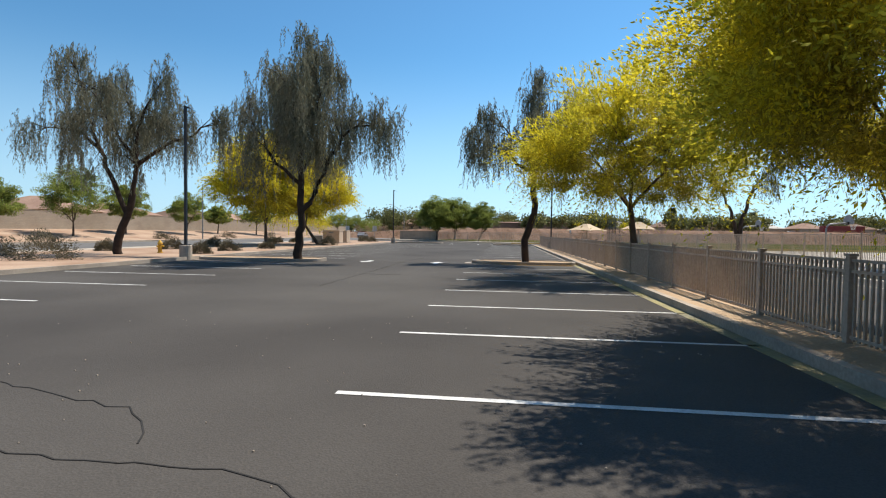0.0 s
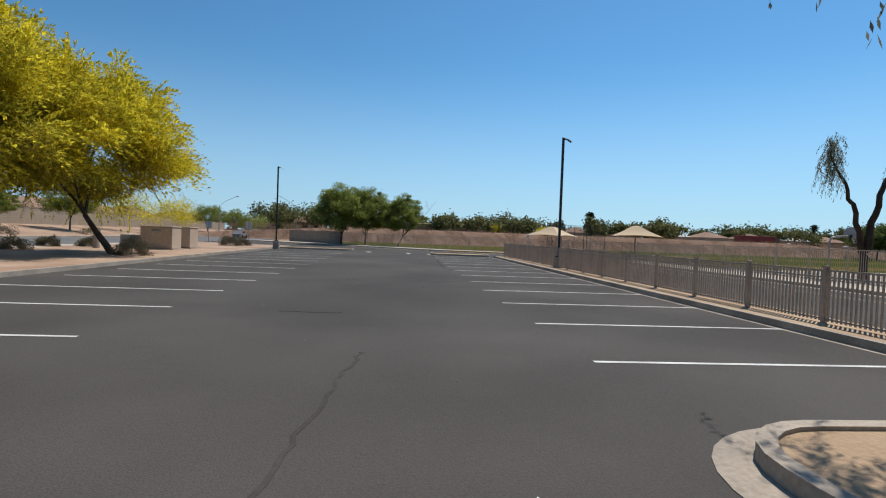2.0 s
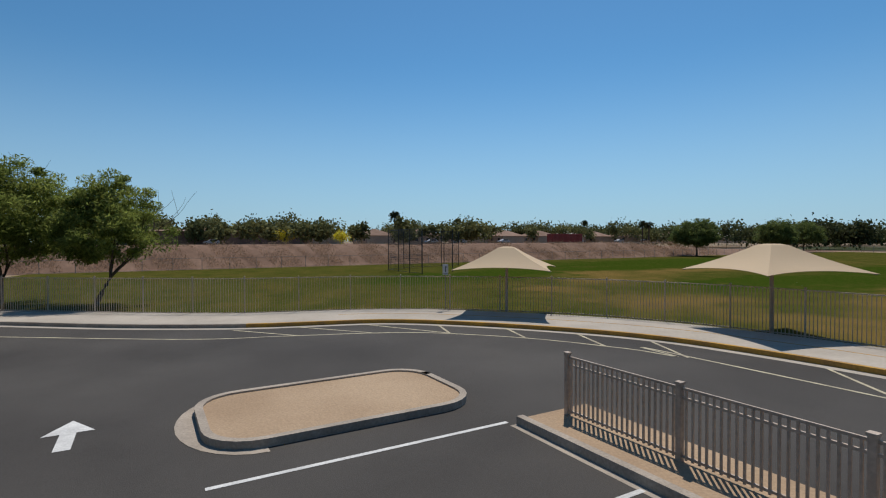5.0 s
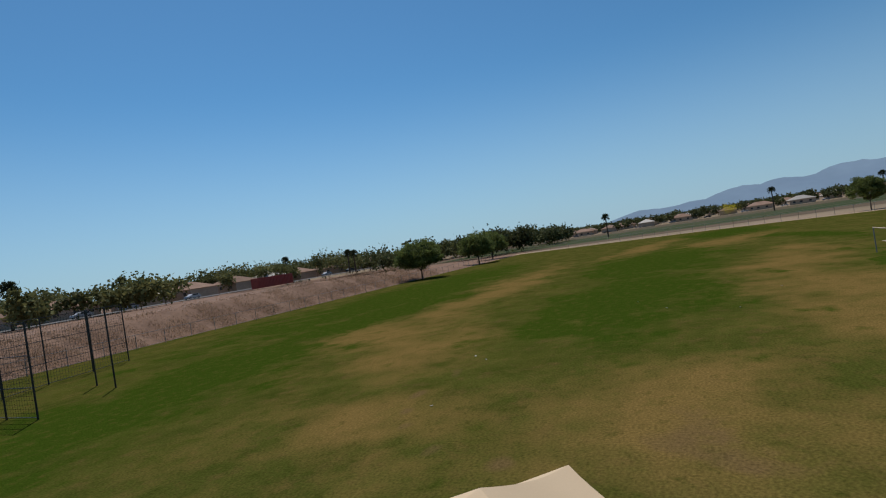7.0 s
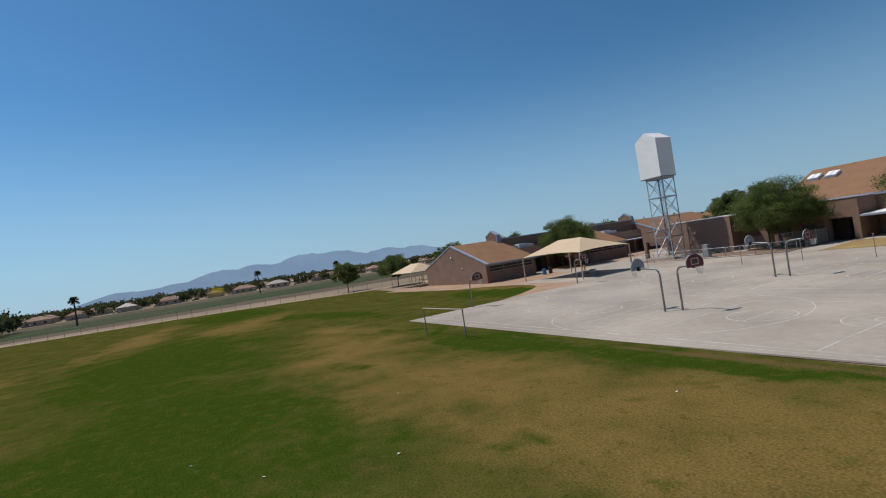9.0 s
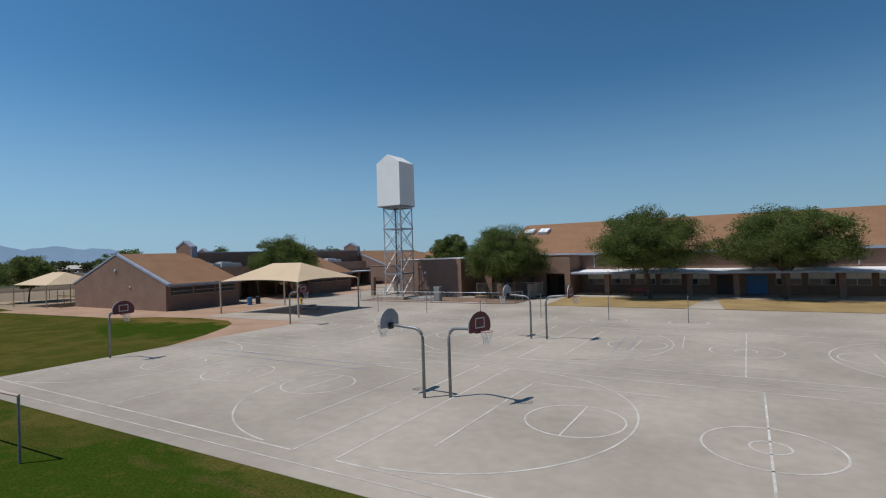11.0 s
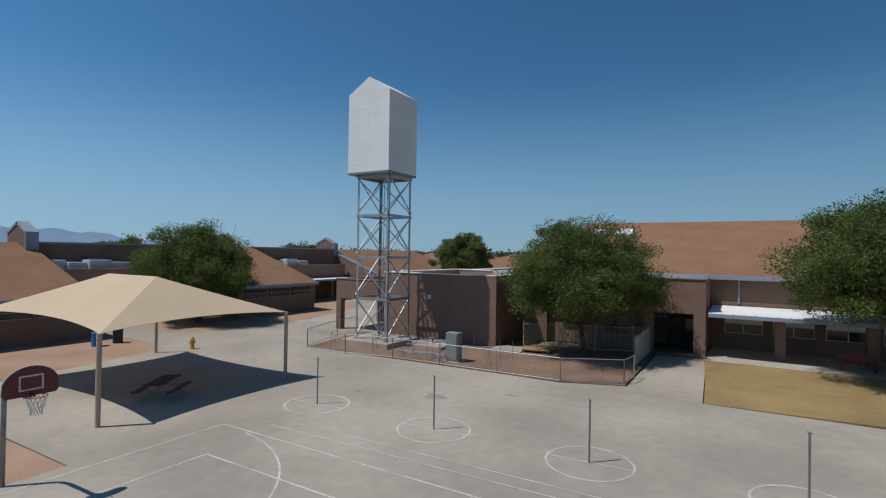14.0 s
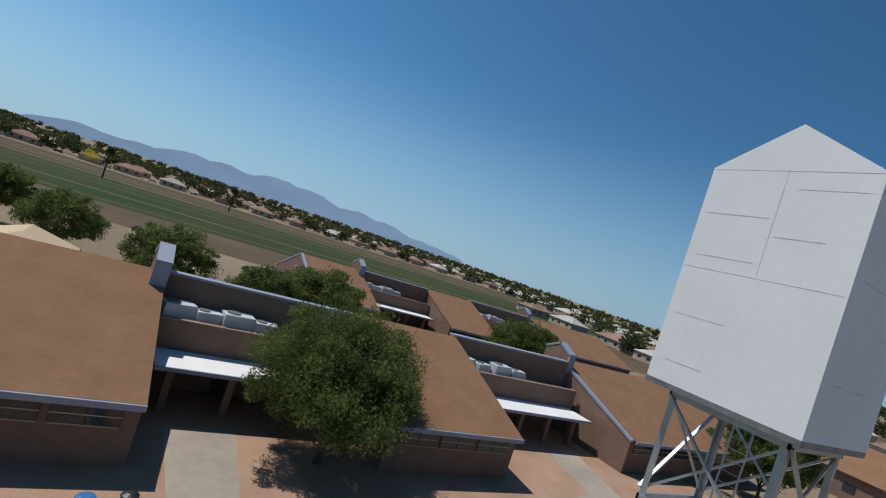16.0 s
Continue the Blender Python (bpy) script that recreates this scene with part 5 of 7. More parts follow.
def cupola_wall(ox, oy, y, rake, label):
    """A raised gable parapet that ends a ridge, with a rake down the roof edge."""
    e = thing("gable_parapet", (ox, oy, 0), 0, label, "building", "gable parapets")
    x0, x1, xm = 102.9, 106.4, 104.6
    prof = [(x0, 3.0), (x0, 7.55), (xm, 8.35), (x1, 7.55), (x1, 3.0)]
    profile_wall(e, prof, y - 0.15, y + 0.6)
    coping(e, prof[1:4], y - 0.15, y + 0.6), coping(e, [(x0, 7.55), (x0 + 0.001, 5.8)], y - 0.15, y + 0.6, 0.1)
    if rake:
        pr = [(93.9, 0), (93.9, 3.0), (x0, 6.2), (x0, 0)]
        profile_wall(e, pr, y - 0.15, y + 0.15, "rake_wall")
        coping(e, [(93.9, 3.0), (x0, 6.2)], y - 0.15, y + 0.15)
    return e


def alcove(ox, oy, y0, y1, label):
    """The low flat-roofed entry between two blocks, with units on it and an awning."""
    e = thing("entry_wing", (ox, oy, 0), 0, label, "building", "entry wings")
    wall(e, 104.4, 104.9, y0, y1, 0, 6.7, "ridge_wall")
    part("coping", bx(104.3, 105.0, y0, y1, 6.7, 6.85), M_FASCIA, e)
    wall(e, 102.3, 102.6, y0, y1, 2.7, 4.55, "parapet")
    part("cap", bx(102.25, 102.65, y0, y1, 4.55, 4.61), M_CAP, e)
    part("flat_roof", bx(102.6, 104.4, y0, y1, 4.2, 4.3), M_CAP, e)
    wall(e, 103.6, 103.9, y0, y1, 0, 3.4, "entry_wall")
    part("awning", bx(99.3, 102.3, y0 + 0.4, y1 - 0.4, 2.72, 2.8), M_WROOF, e, "white corrugated awning")
    part("gutter", bx(99.18, 99.29, y0 + 0.4, y1 - 0.4, 2.6, 2.82), M_FASCIA, e)
    k = y0 + 1.2
    while k < y1 - 0.8:
        part("column", bx(100.2, 100.6, k, k + 0.4, 0, 2.72), M_WALL, e)
        k += 3.3
    for yy in (y0 + (y1 - y0) * 0.35, y0 + (y1 - y0) * 0.62):
        d = part("door", bx(103.52, 103.595, yy - 0.5, yy + 0.5, 0.02, 2.1), M_DARK, e)
        part("pane", bx(103.50, 103.515, yy - 0.35, yy + 0.35, 1.1, 1.95), M_WIN, d)
        part("handle", bx(103.47, 103.515, yy + 0.36, yy + 0.42, 0.95, 1.2), M_GALV, d)
    for kk in range(4):
        ac_unit(ox + 103.45, oy + y0 + (y1 - y0) * (0.5 + 0.14 * kk), 4.3, 0.85 + 0.2 * (kk % 2), 90 + 6 * kk)
    return e


for ox, oy in ((0, 0), (39, -29)):
    classroom_block(ox, oy, -23.3, -13.7, True, "brown block classroom with a brown shingle gable roof")
    cupola_wall(ox, oy, -23.2, False, "raised brown gable parapet with blue-grey coping")
    alcove(ox, oy, -36.1, -23.4, "recessed school entry with a white awning and roof units")
    classroom_block(ox + 0.9, oy, -46.0, -36.2, False, "brown block classroom with a low shingle roof")
    alcove(ox + 1.6, oy, -60.8, -46.1, "recessed school entry with a white awning and roof units")
    cupola_wall(ox + 3.2, oy, -61.4, True, "raised brown gable parapet with blue-grey coping")
    classroom_block(ox + 3.2, oy, -84.0, -61.6, False, "long brown block classroom with a shingle roof")


def hip_house(name, x, y, turn, w, d, h, roof_h, wall_m, roof_m, label, group, windows=True):
    e = thing(name, (x, y, 0), turn, label, "house", group)
    part("wall", bx(-w / 2, w / 2, -d / 2, d / 2, -0.5, h), wall_m, e)
    r = min(w, d) / 2
    o = 0.5
    bm = bmesh.new()
    b = [bm.verts.new(p) for p in ((-w / 2 - o, -d / 2 - o, h), (w / 2 + o, -d / 2 - o, h), (w / 2 + o, d / 2 + o, h), (-w / 2 - o, d / 2 + o, h))]
    t = [bm.verts.new((-w / 2 + r, 0, h + roof_h)), bm.verts.new((w / 2 - r + 0.01, 0, h + roof_h))]
    for f in ((b[0], b[1], t[1], t[0]), (b[1], b[2], t[1]), (b[2], b[3], t[0], t[1]), (b[3], b[0], t[0]), b[::-1]):
        bm.faces.new(f)
    part("roof", bm, roof_m, e)
    if windows:
        for sx in (-0.3, 0.05, 0.32):
            for sy in (-1, 1):
                part("window", bx(w * sx - 0.7, w * sx + 0.7, sy * d / 2 - 0.03, sy * d / 2 + 0.03, 1.0, 2.1), M_WIN, e)
    return e


# plant building beside the tower
pb = thing("plant_building", (0, 0, 0), 0, "flat-roofed brown block plant building with a white coated roof", "building")
for x0, x1, y0, y1, z in ((69.0, 78.5, -37.4, -37.05, 4.85), (69.0, 69.3, -44.3, -37.4, 4.85), (78.2, 78.5, -48.5, -37.4, 4.85), (74.6, 78.2, -48.5, -48.2, 4.85), (69.0, 69.3, -64.0, -44.3, 4.3), (69.3, 77.0, -64.0, -63.7, 4.85), (76.7, 77.0, -63.7, -48.5, 4.85)):
    wall(pb, x0, x1, y0, y1, 0, z, label="brown block wall")
    part("cap", bx(x0 - 0.06, x1 + 0.06, y0 - 0.06, y1 + 0.06, z, z + 0.07), M_WROOF, pb)
part("pier", bx(68.85, 70.6, -37.06, -36.9, 0, 4.88), M_WALL, pb, "rough split-face block pier")
part("roof_deck", poly(bmesh.new(), [(69.3, -63.7), (76.7, -63.7), (76.7, -48.5), (78.2, -48.5), (78.2, -37.4), (69.3, -37.4)], 4.3, 4.42), M_WROOF, pb, "white coated flat roof")
part("inner_parapet", bx(74.6, 75.0, -63.7, -48.5, 4.42, 4.8), M_WROOF, pb)
part("roof_vent", bx(72.2, 73.2, -45.6, -45.0, 4.42, 4.75, bev=0.05), M_CAP, pb)
part("roof_vent", bx(70.6, 71.0, -52, -51.6, 4.42, 4.7, bev=0.05), M_TRIM, pb)
part("sign", bx(74.2, 74.5, -37.05, -37.02, 3.0, 3.3), M_TRIM, pb)
for x0, x1, y0, y1 in ((78.5, 83.5, -37.3, -37.0), (83.2, 83.5, -43.0, -37.3), (78.5, 83.2, -43.0, -42.7)):
    part("porch_parapet", bx(x0, x1, y0, y1, 2.55, 4.15), M_WALL, pb)
    part("cap", bx(x0 - 0.05, x1 + 0.05, y0 - 0.05, y1 + 0.05, 4.15, 4.21), M_CAP, pb)
part("porch_roof", bx(78.5, 83.2, -42.7, -37.3, 2.6, 2.7), M_WROOF, pb)
for x, y in ((83.0, -37.5), (83.0, -42.9)):
    part("column", bx(x, x + 0.5, y, y + 0.5, 0, 2.55), M_WALL, pb)

# gym with its entrance and covered walk
gym = thing("gymnasium", (0, 0, 0), 0, "large brown block gymnasium with a brown shingle roof", "building")
wall(gym, 20, 56.5, -46.9, -46.5, 0, 5.05), wall(gym, 67.3, 67.7, -80, -46.9, 0, 5.05), wall(gym, 56.5, 67.7, -46.9, -46.5, 0, 5.05)
slab(gym, "roof", [(18.5, -46.05, 5.15), (68.3, -46.05, 5.15), (68.3, -58.6, 9.75), (18.5, -58.6, 9.75)], 0.12, M_SHINGLE, "brown shingle roof slope")
slab(gym, "roof", [(18.5, -71, 5.15), (68.3, -71, 5.15), (68.3, -58.61, 9.75), (18.5, -58.61, 9.75)], 0.12, M_SHINGLE, "brown shingle roof slope")
bm = bmesh.new()
gv = [bm.verts.new((x, y, z)) for x in (67.3, 67.7) for y, z in ((-46.9, 5.05), (-70.5, 5.05), (-58.6, 9.6))]
for f in ((0, 1, 2), (5, 4, 3), (0, 2, 5, 3), (2, 1, 4, 5), (1, 0, 3, 4)):
    bm.faces.new([gv[i] for i in f])
part("gable_wall", bm, M_WALL, gym)
part("fascia", bx(18.5, 68.3, -46.04, -45.9, 4.85, 5.16), M_FASCIA, gym, "blue-grey eave fascia")
for x in (54.6, 45.0, 36.0, 28.0):
    part("downpipe", bx(x - 0.06, x + 0.06, -46.5, -46.38, 3.2, 4.9), M_FASCIA, gym)
for x in (66.3, 64.0):
    m = pose(x, -54.6, 8.4, 0, 0, 0) @ Matrix.Rotation(math.atan2(-4.6, 12.55), 4, "X")
    bm = bmesh.new()
    box(bm, -0.75, 0.75, -0.9, 0.9, -0.1, 0.28, m)
    s = part("skylight", bm, M_TRIM, gym, "white framed domed skylight")
    for k in (-1, 1):
        bm = bmesh.new()
        box(bm, k * 0.37 - 0.32, k * 0.37 + 0.32, -0.82, 0.82, 0.28, 0.34, m)
        part("pane", bm, M_WROOF, s)
ent = thing("gym_entrance", (0, 0, 0), 0, "brown block entrance porch of the gymnasium", "building")
for x0, x1 in ((56.35, 57.05), (59.5, 60.1), (66.9, 69.0)):
    wall(ent, x0, x1, -42.3, -41.7, 0, 2.7, "pier")
wall(ent, 56.35, 69.0, -42.3, -41.7, 2.7, 4.95, "lintel_wall")
wall(ent, 56.35, 56.75, -46.4, -42.3, 0, 4.95, "side_wall")
wall(ent, 60.1, 66.9, -42.6, -42.2, 0, 2.7, "infill_wall")
part("cap", bx(56.28, 69.07, -42.37, -41.63, 4.95, 5.02), M_CAP, ent)
part("roof", bx(56.75, 69.0, -46.4, -42.3, 4.5, 4.6), M_WROOF, ent)
wall(ent, 56.75, 60.5, -46.2, -45.9, 0, 4.4, "inner_wall")
for x in (57.6, 58.7):
    d = part("door", bx(x - 0.5, x + 0.5, -45.9, -45.84, 0.03, 2.15), M_DARK, ent)
    part("pane", bx(x - 0.3, x + 0.3, -45.835, -45.82, 1.0, 1.95), M_WIN, d)
for x in (61.2, 64.2):
    part("window", bx(x, x + 1.6, -42.22, -42.17, 1.0, 2.3), M_WIN, ent)
part("wall_lamp", bx(59.0, 59.2, -41.7, -41.45, 3.5, 3.75, bev=0.03), M_TRIM, ent)
cw = thing("covered_walk", (0, 0, 0), 0, "white metal walkway cover on block columns", "canopy")
slab(cw, "cover", [(20.5, -41.6, 2.85), (56.2, -41.6, 2.85), (56.2, -46.35, 3.02), (20.5, -46.35, 3.02)], 0.06, M_WROOF, "pale ribbed metal cover")
for k in range(60):
    part("rib", bx(20.6 + 0.6 * k, 20.66 + 0.6 * k, -41.62, -41.5, 2.84, 2.9), M_TRIM, cw)
part("gutter", bx(20.5, 56.2, -41.62 + 0.02, -41.45, 2.62, 2.84), M_FASCIA, cw, "blue-grey gutter")
for x in (52.3, 47.8, 43.3, 38.8, 34.3, 29.8):
    part("column", bx(x - 0.28, x + 0.28, -43.6, -43.0, 0, 2.75), M_WALL, cw, "brown block column")
for k in range(11):
    x = 54.3 - 2.9 * k
    if k in (5, 6):
        d = part("door", bx(x - 1.0, x + 1.0, -46.5, -46.42, 0.05, 2.2), M_BLUEP if k == 6 else M_DARK, gym)
        continue
    w = part("window", bx(x - 1.15, x + 1.15, -46.5, -46.44, 1.1, 2.5), M_TRIM, gym)
    for xx in (x - 1.1, x + 0.04):
        for zz in (1.15, 1.83):
            part("pane", bx(xx, xx + 1.06, -46.44, -46.42, zz, zz + 0.62), M_PANEL if zz > 1.5 else M_WIN, w)

# other roofs of the campus
hip_house("school_wing", 93, -112, 0, 30, 18, 3.2, 3.4, M_WALL, M_SHINGLE, "long brown school wing with a hipped shingle roof", "school wings")
hip_house("school_wing", 60, -104, 0, 26, 16, 3.2, 3.2, M_WALL, M_SHINGLE, "long brown school wing with a hipped shingle roof", "school wings")
hip_house("school_wing", 120, -120, 90, 36, 16, 3.2, 3.4, M_WALL, M_SHINGLE, "long brown school wing with a hipped shingle roof", "school wings")
hip_house("school_wing", 8, -68, 0, 24, 22, 3.4, 3.4, M_WALL, M_SHINGLE, "long brown school wing with a hipped shingle roof", "school wings")

# ---- tower ----
tw = thing("sign_tower", (76.1, -33.7, 0), 0, "galvanised steel lattice tower carrying a pale gabled panel box", "tower")
part("plinth", bx(-1.9, 2.1, -1.9, 1.95, -0.1, 0.4, bev=0.03), M_CONC, tw, "square concrete plinth")
L4 = [(-1.35, 1.3), (1.35, 1.3), (1.35, -1.3), (-1.35, -1.3)]
LV = (0.42, 3.3, 6.15, 9.0, 11.7)
for x, y in L4:
    bm = bmesh.new()
    sx, sy = (1 if x > 0 else -1), (1 if y > 0 else -1)
    box(bm, min(x, x - sx * 0.16), max(x, x - sx * 0.16), min(y, y - sy * 0.018), max(y, y - sy * 0.018), 0.4, 11.7)
    box(bm, min(x, x - sx * 0.018), max(x, x - sx * 0.018), min(y - sy * 0.02, y - sy * 0.16), max(y - sy * 0.02, y - sy * 0.16), 0.4, 11.7)
    part("leg", bm, M_GALV, tw)
    part("foot_plate", bx(x - 0.18, x + 0.18, y - 0.18, y + 0.18, 0.4, 0.425), M_GALV, tw)


def strut(p0, p1, w, t):
    p0, p1 = Vector(p0), Vector(p1)
    d = (p1 - p0)
    bm = bmesh.new()
    box(bm, -w / 2, w / 2, -t / 2, t / 2, 0, d.length)
    bmesh.ops.transform(bm, matrix=Matrix.Translation(p0) @ d.to_track_quat("Z", "Y").to_matrix().to_4x4(), verts=bm.verts[:])
    return bm


for i in range(4):
    (xa, ya), (xb, yb) = L4[i], L4[(i + 1) % 4]
    for z0, z1 in zip(LV, LV[1:]):
        dx, dy = (0, 0.05 if ya > 0 else -0.05) if ya == yb else (0.05 if xa > 0 else -0.05, 0)
        part("brace", strut((xa + dx, ya + dy, z0 + 0.15), (xb + dx, yb + dy, z1 - 0.15), 0.08, 0.06), M_GALV, tw)
        part("brace", strut((xb - dx, yb - dy, z0 + 0.15), (xa - dx, ya - dy, z1 - 0.15), 0.055, 0.055), M_GALV, tw)
        bm = bmesh.new()
        w = 0.17 if z1 < 11 else 0.2
        box(bm, min(xa, xb) - 0.03, max(xa, xb) + 0.03, min(ya, yb) - 0.03, max(ya, yb) + 0.03, z1 - w, z1)
        part("girt", bm, M_GALV, tw)
for dx in (-0.25, 0.25):
    part("ladder_rail", rod((0.7 + dx, -1.2, 0.4), (0.7 + dx, -1.2, 11.6), 0.025, 6), M_GALV, tw)
for k in range(36):
    part("ladder_rung", rod((0.45, -1.2, 0.7 + 0.3 * k), (0.95, -1.2, 0.7 + 0.3 * k), 0.012, 5), M_GALV, tw)
BW, BD, BB = 1.74, 1.86, 1.34
part("deck", bx(-BW, BW, -BB, BD + 0.06, 11.7, 11.83), M_GPIPE, tw)
bm = bmesh.new()
pr = [(-BW, 11.83), (BW, 11.83), (BW, 17.2), (0, 18.25), (-BW, 17.2)]
a = [bm.verts.new((x, BD + 0.05, z)) for x, z in pr]
b = [bm.verts.new((x, -BB, z)) for x, z in pr]
bm.faces.new(a), bm.faces.new(b[::-1])
for i in range(5):
    bm.faces.new((a[i], a[(i + 1) % 5], b[(i + 1) % 5], b[i]))
part("panel_box", bm, M_PANEL, tw, "pale grey gabled panel box with weathered joints")
# weathered panel joints: one upright seam, two full seams, short stained runs
for x0, x1, z, th in ((-1.7, 1.7, 17.16, 0.01), (-1.7, 1.7, 14.68, 0.012), (0.12, 1.55, 16.05, 0.02), (0.15, 1.5, 15.0, 0.024), (-1.6, -0.3, 16.75, 0.016), (-1.1, -0.1, 15.65, 0.018), (0.5, 1.5, 12.35, 0.016), (0.3, 1.55, 13.5, 0.01)):
    part("joint", bx(x0, x1, BD + 0.05, BD + 0.054, z, z + th), M_CRACK, tw)
for y0, y1, z in ((-1.3, -0.2, 16.2), (0.2, 1.4, 15.1), (-1.2, 0.3, 14.2), (-0.4, 1.3, 13.0)):
    part("joint", bx(-BW - 0.004, -BW, y0, y1, z, z + 0.02), M_CRACK, tw)
part("joint", bx(-0.006, 0.006, BD + 0.05, BD + 0.054, 14.7, 17.15), M_CRACK, tw)

# tower yard
pad = thing("concrete_pad", (0, 0, 0), 0, "low concrete slab in the tower yard", "slab")
part("slab", bx(71.2, 74.0, -36.6, -33.6, 0.0, 0.25, bev=0.02), M_CONC, pad)
part("slab", bx(66.6, 68.8, -37.6, -35.9, 0.0, 0.12, bev=0.02), M_CONC, pad)
cab = thing("electric_cabinet", (68.9, -31.2, 0.0), 0, "grey steel electric cabinet on a concrete pad", "cabinet")
part("body", bx(-0.4, 0.4, -0.3, 0.3, 0.1, 1.75, bev=0.02), M_GREYP, cab)
part("door", bx(-0.34, 0.34, 0.3, 0.325, 0.2, 1.6), M_GREYP, cab)
part("footing", bx(-0.55, 0.55, -0.45, 0.45, -0.02, 0.1), M_CONC, cab)
pl = thing("plywood_stack", (65.9, -37.0, 0.05), 12, "stack of weathered plywood sheets and pipes", "plywood")
for k in range(3):
    part("sheet", bx(-0.9, 0.9, -0.6 + 0.03 * k, 0.6 + 0.03 * k, 0.1 + 0.04 * k, 0.13 + 0.04 * k), M_WOOD, pl)
part("batten", bx(-0.8, -0.7, -0.6, 0.6, 0, 0.1), M_WOOD, pl), part("batten", bx(0.7, 0.8, -0.6, 0.6, 0, 0.1), M_WOOD, pl)
for k in range(4):
    part("pipe", rod((-1.2 - 0.1 * k, -0.9, 0.06), (-1.5 - 0.1 * k, 1.0, 0.06), 0.035, 8), M_GPIPE, pl)


def mesh_fence(name, pts, h, label, group, gap=2.4, wires=True, r=0.03, material=None):
    """Pipe posts and rails with a wire mesh of thin wires."""
    material = material or M_GALV
    e = thing(name, (0, 0, 0), 0, label, "fence", group)
    wm = bmesh.new()
    for (x0, y0), (x1, y1) in zip(pts, pts[1:]):
        l = math.hypot(x1 - x0, y1 - y0)
        n = max(1, round(l / gap))
        for k in range(n + 1):
            x, y = x0 + (x1 - x0) * k / n, y0 + (y1 - y0) * k / n
            part("post", rod((x, y, -0.1), (x, y, h), r, 8), material, e)
        part("rail", rod((x0, y0, h - 0.02), (x1, y1, h - 0.02), r * 0.75, 6), material, e)
        part("rail", rod((x0, y0, 0.12), (x1, y1, 0.12), r * 0.6, 6), material, e)
        if wires:
            n = int(l / 0.16)
            for k in range(n):
                for s in (-1, 1):
                    t0, t1 = k / n, max(0, min(1, (k + s * h / 0.32) / n))
                    zz = h if abs(t1 - t0) * n >= h / 0.33 else abs(t1 - t0) * n * 0.32
                    v = [wm.verts.new((x0 + (x1 - x0) * t, y0 + (y1 - y0) * t, z)) for t, z in ((t0, 0.1), (t1, zz), (t1 + 0.006 / l, zz), (t0 + 0.006 / l, 0.1))]
                    wm.faces.new(v)
    if wires:
        part("wire_mesh", wm, material, e)
    else:
        wm.free()


mesh_fence("site_fence", [(79.2, -29.6), (75.7, -29.4), (72.4, -29.9), (69.1, -29.95), (62.1, -30.1), (59.3, -31.5), (59.1, -33.0)], 1.25, "temporary chain-link fence round the tower yard", "site fences", 3.4)
mesh_fence("site_fence", [(79.2, -29.6), (80.6, -34.0), (81.0, -36.8)], 1.25, "temporary chain-link fence round the tower yard", "site fences", 3.4)
fence_run("iron_fence", [(67.2 - 0.3 * k, -37.9 - 0.15 * k * 0.78) for k in range(26)], 1.75, 0.0, 0.14, 0.06, 2.4, M_FENCE, "beige steel bar fence round the garden tree", "garden fences", rails=(0.16, -0.08))
fence_run("iron_fence", [(59.6, -40.9 + 0.3 * k) for k in range(18)], 1.75, 0.0, 0.14, 0.06, 2.4, M_FENCE, "beige steel bar fence round the garden tree", "garden fences", rails=(0.16, -0.08))
rs = random.Random(9)
for k in range(26):
    x, y = (rs.uniform(69.5, 79), rs.uniform(-32.0, -30.2)) if k < 16 else (rs.uniform(66, 70), rs.uniform(-34.5, -31))
    tagged(part("rebar_stake", rod((x, y, 0), (x + rs.uniform(-0.04, 0.04), y + rs.uniform(-0.04, 0.04), rs.uniform(0.7, 1.25)), 0.014, 5), M_GPIPE), "thin upright steel stake in bare soil", "stake", "yard stakes")
gt = thing("gate_panel", (70.9, -31.0, 0.1), 8, "galvanised chain-link gate panel lying on the ground", "gate")
for y in (-0.6, 0, 0.6):
    part("tube", rod((-1.6, y, 0.05 + 0.3 * (y + 0.6)), (1.6, y, 0.05 + 0.3 * (y + 0.6)), 0.03, 8), M_GALV, gt)
for x in (-1.6, -0.5, 0.5, 1.6):
    part("tube", rod((x, -0.6, 0.05), (x, 0.6, 0.41), 0.025, 8), M_GALV, gt)

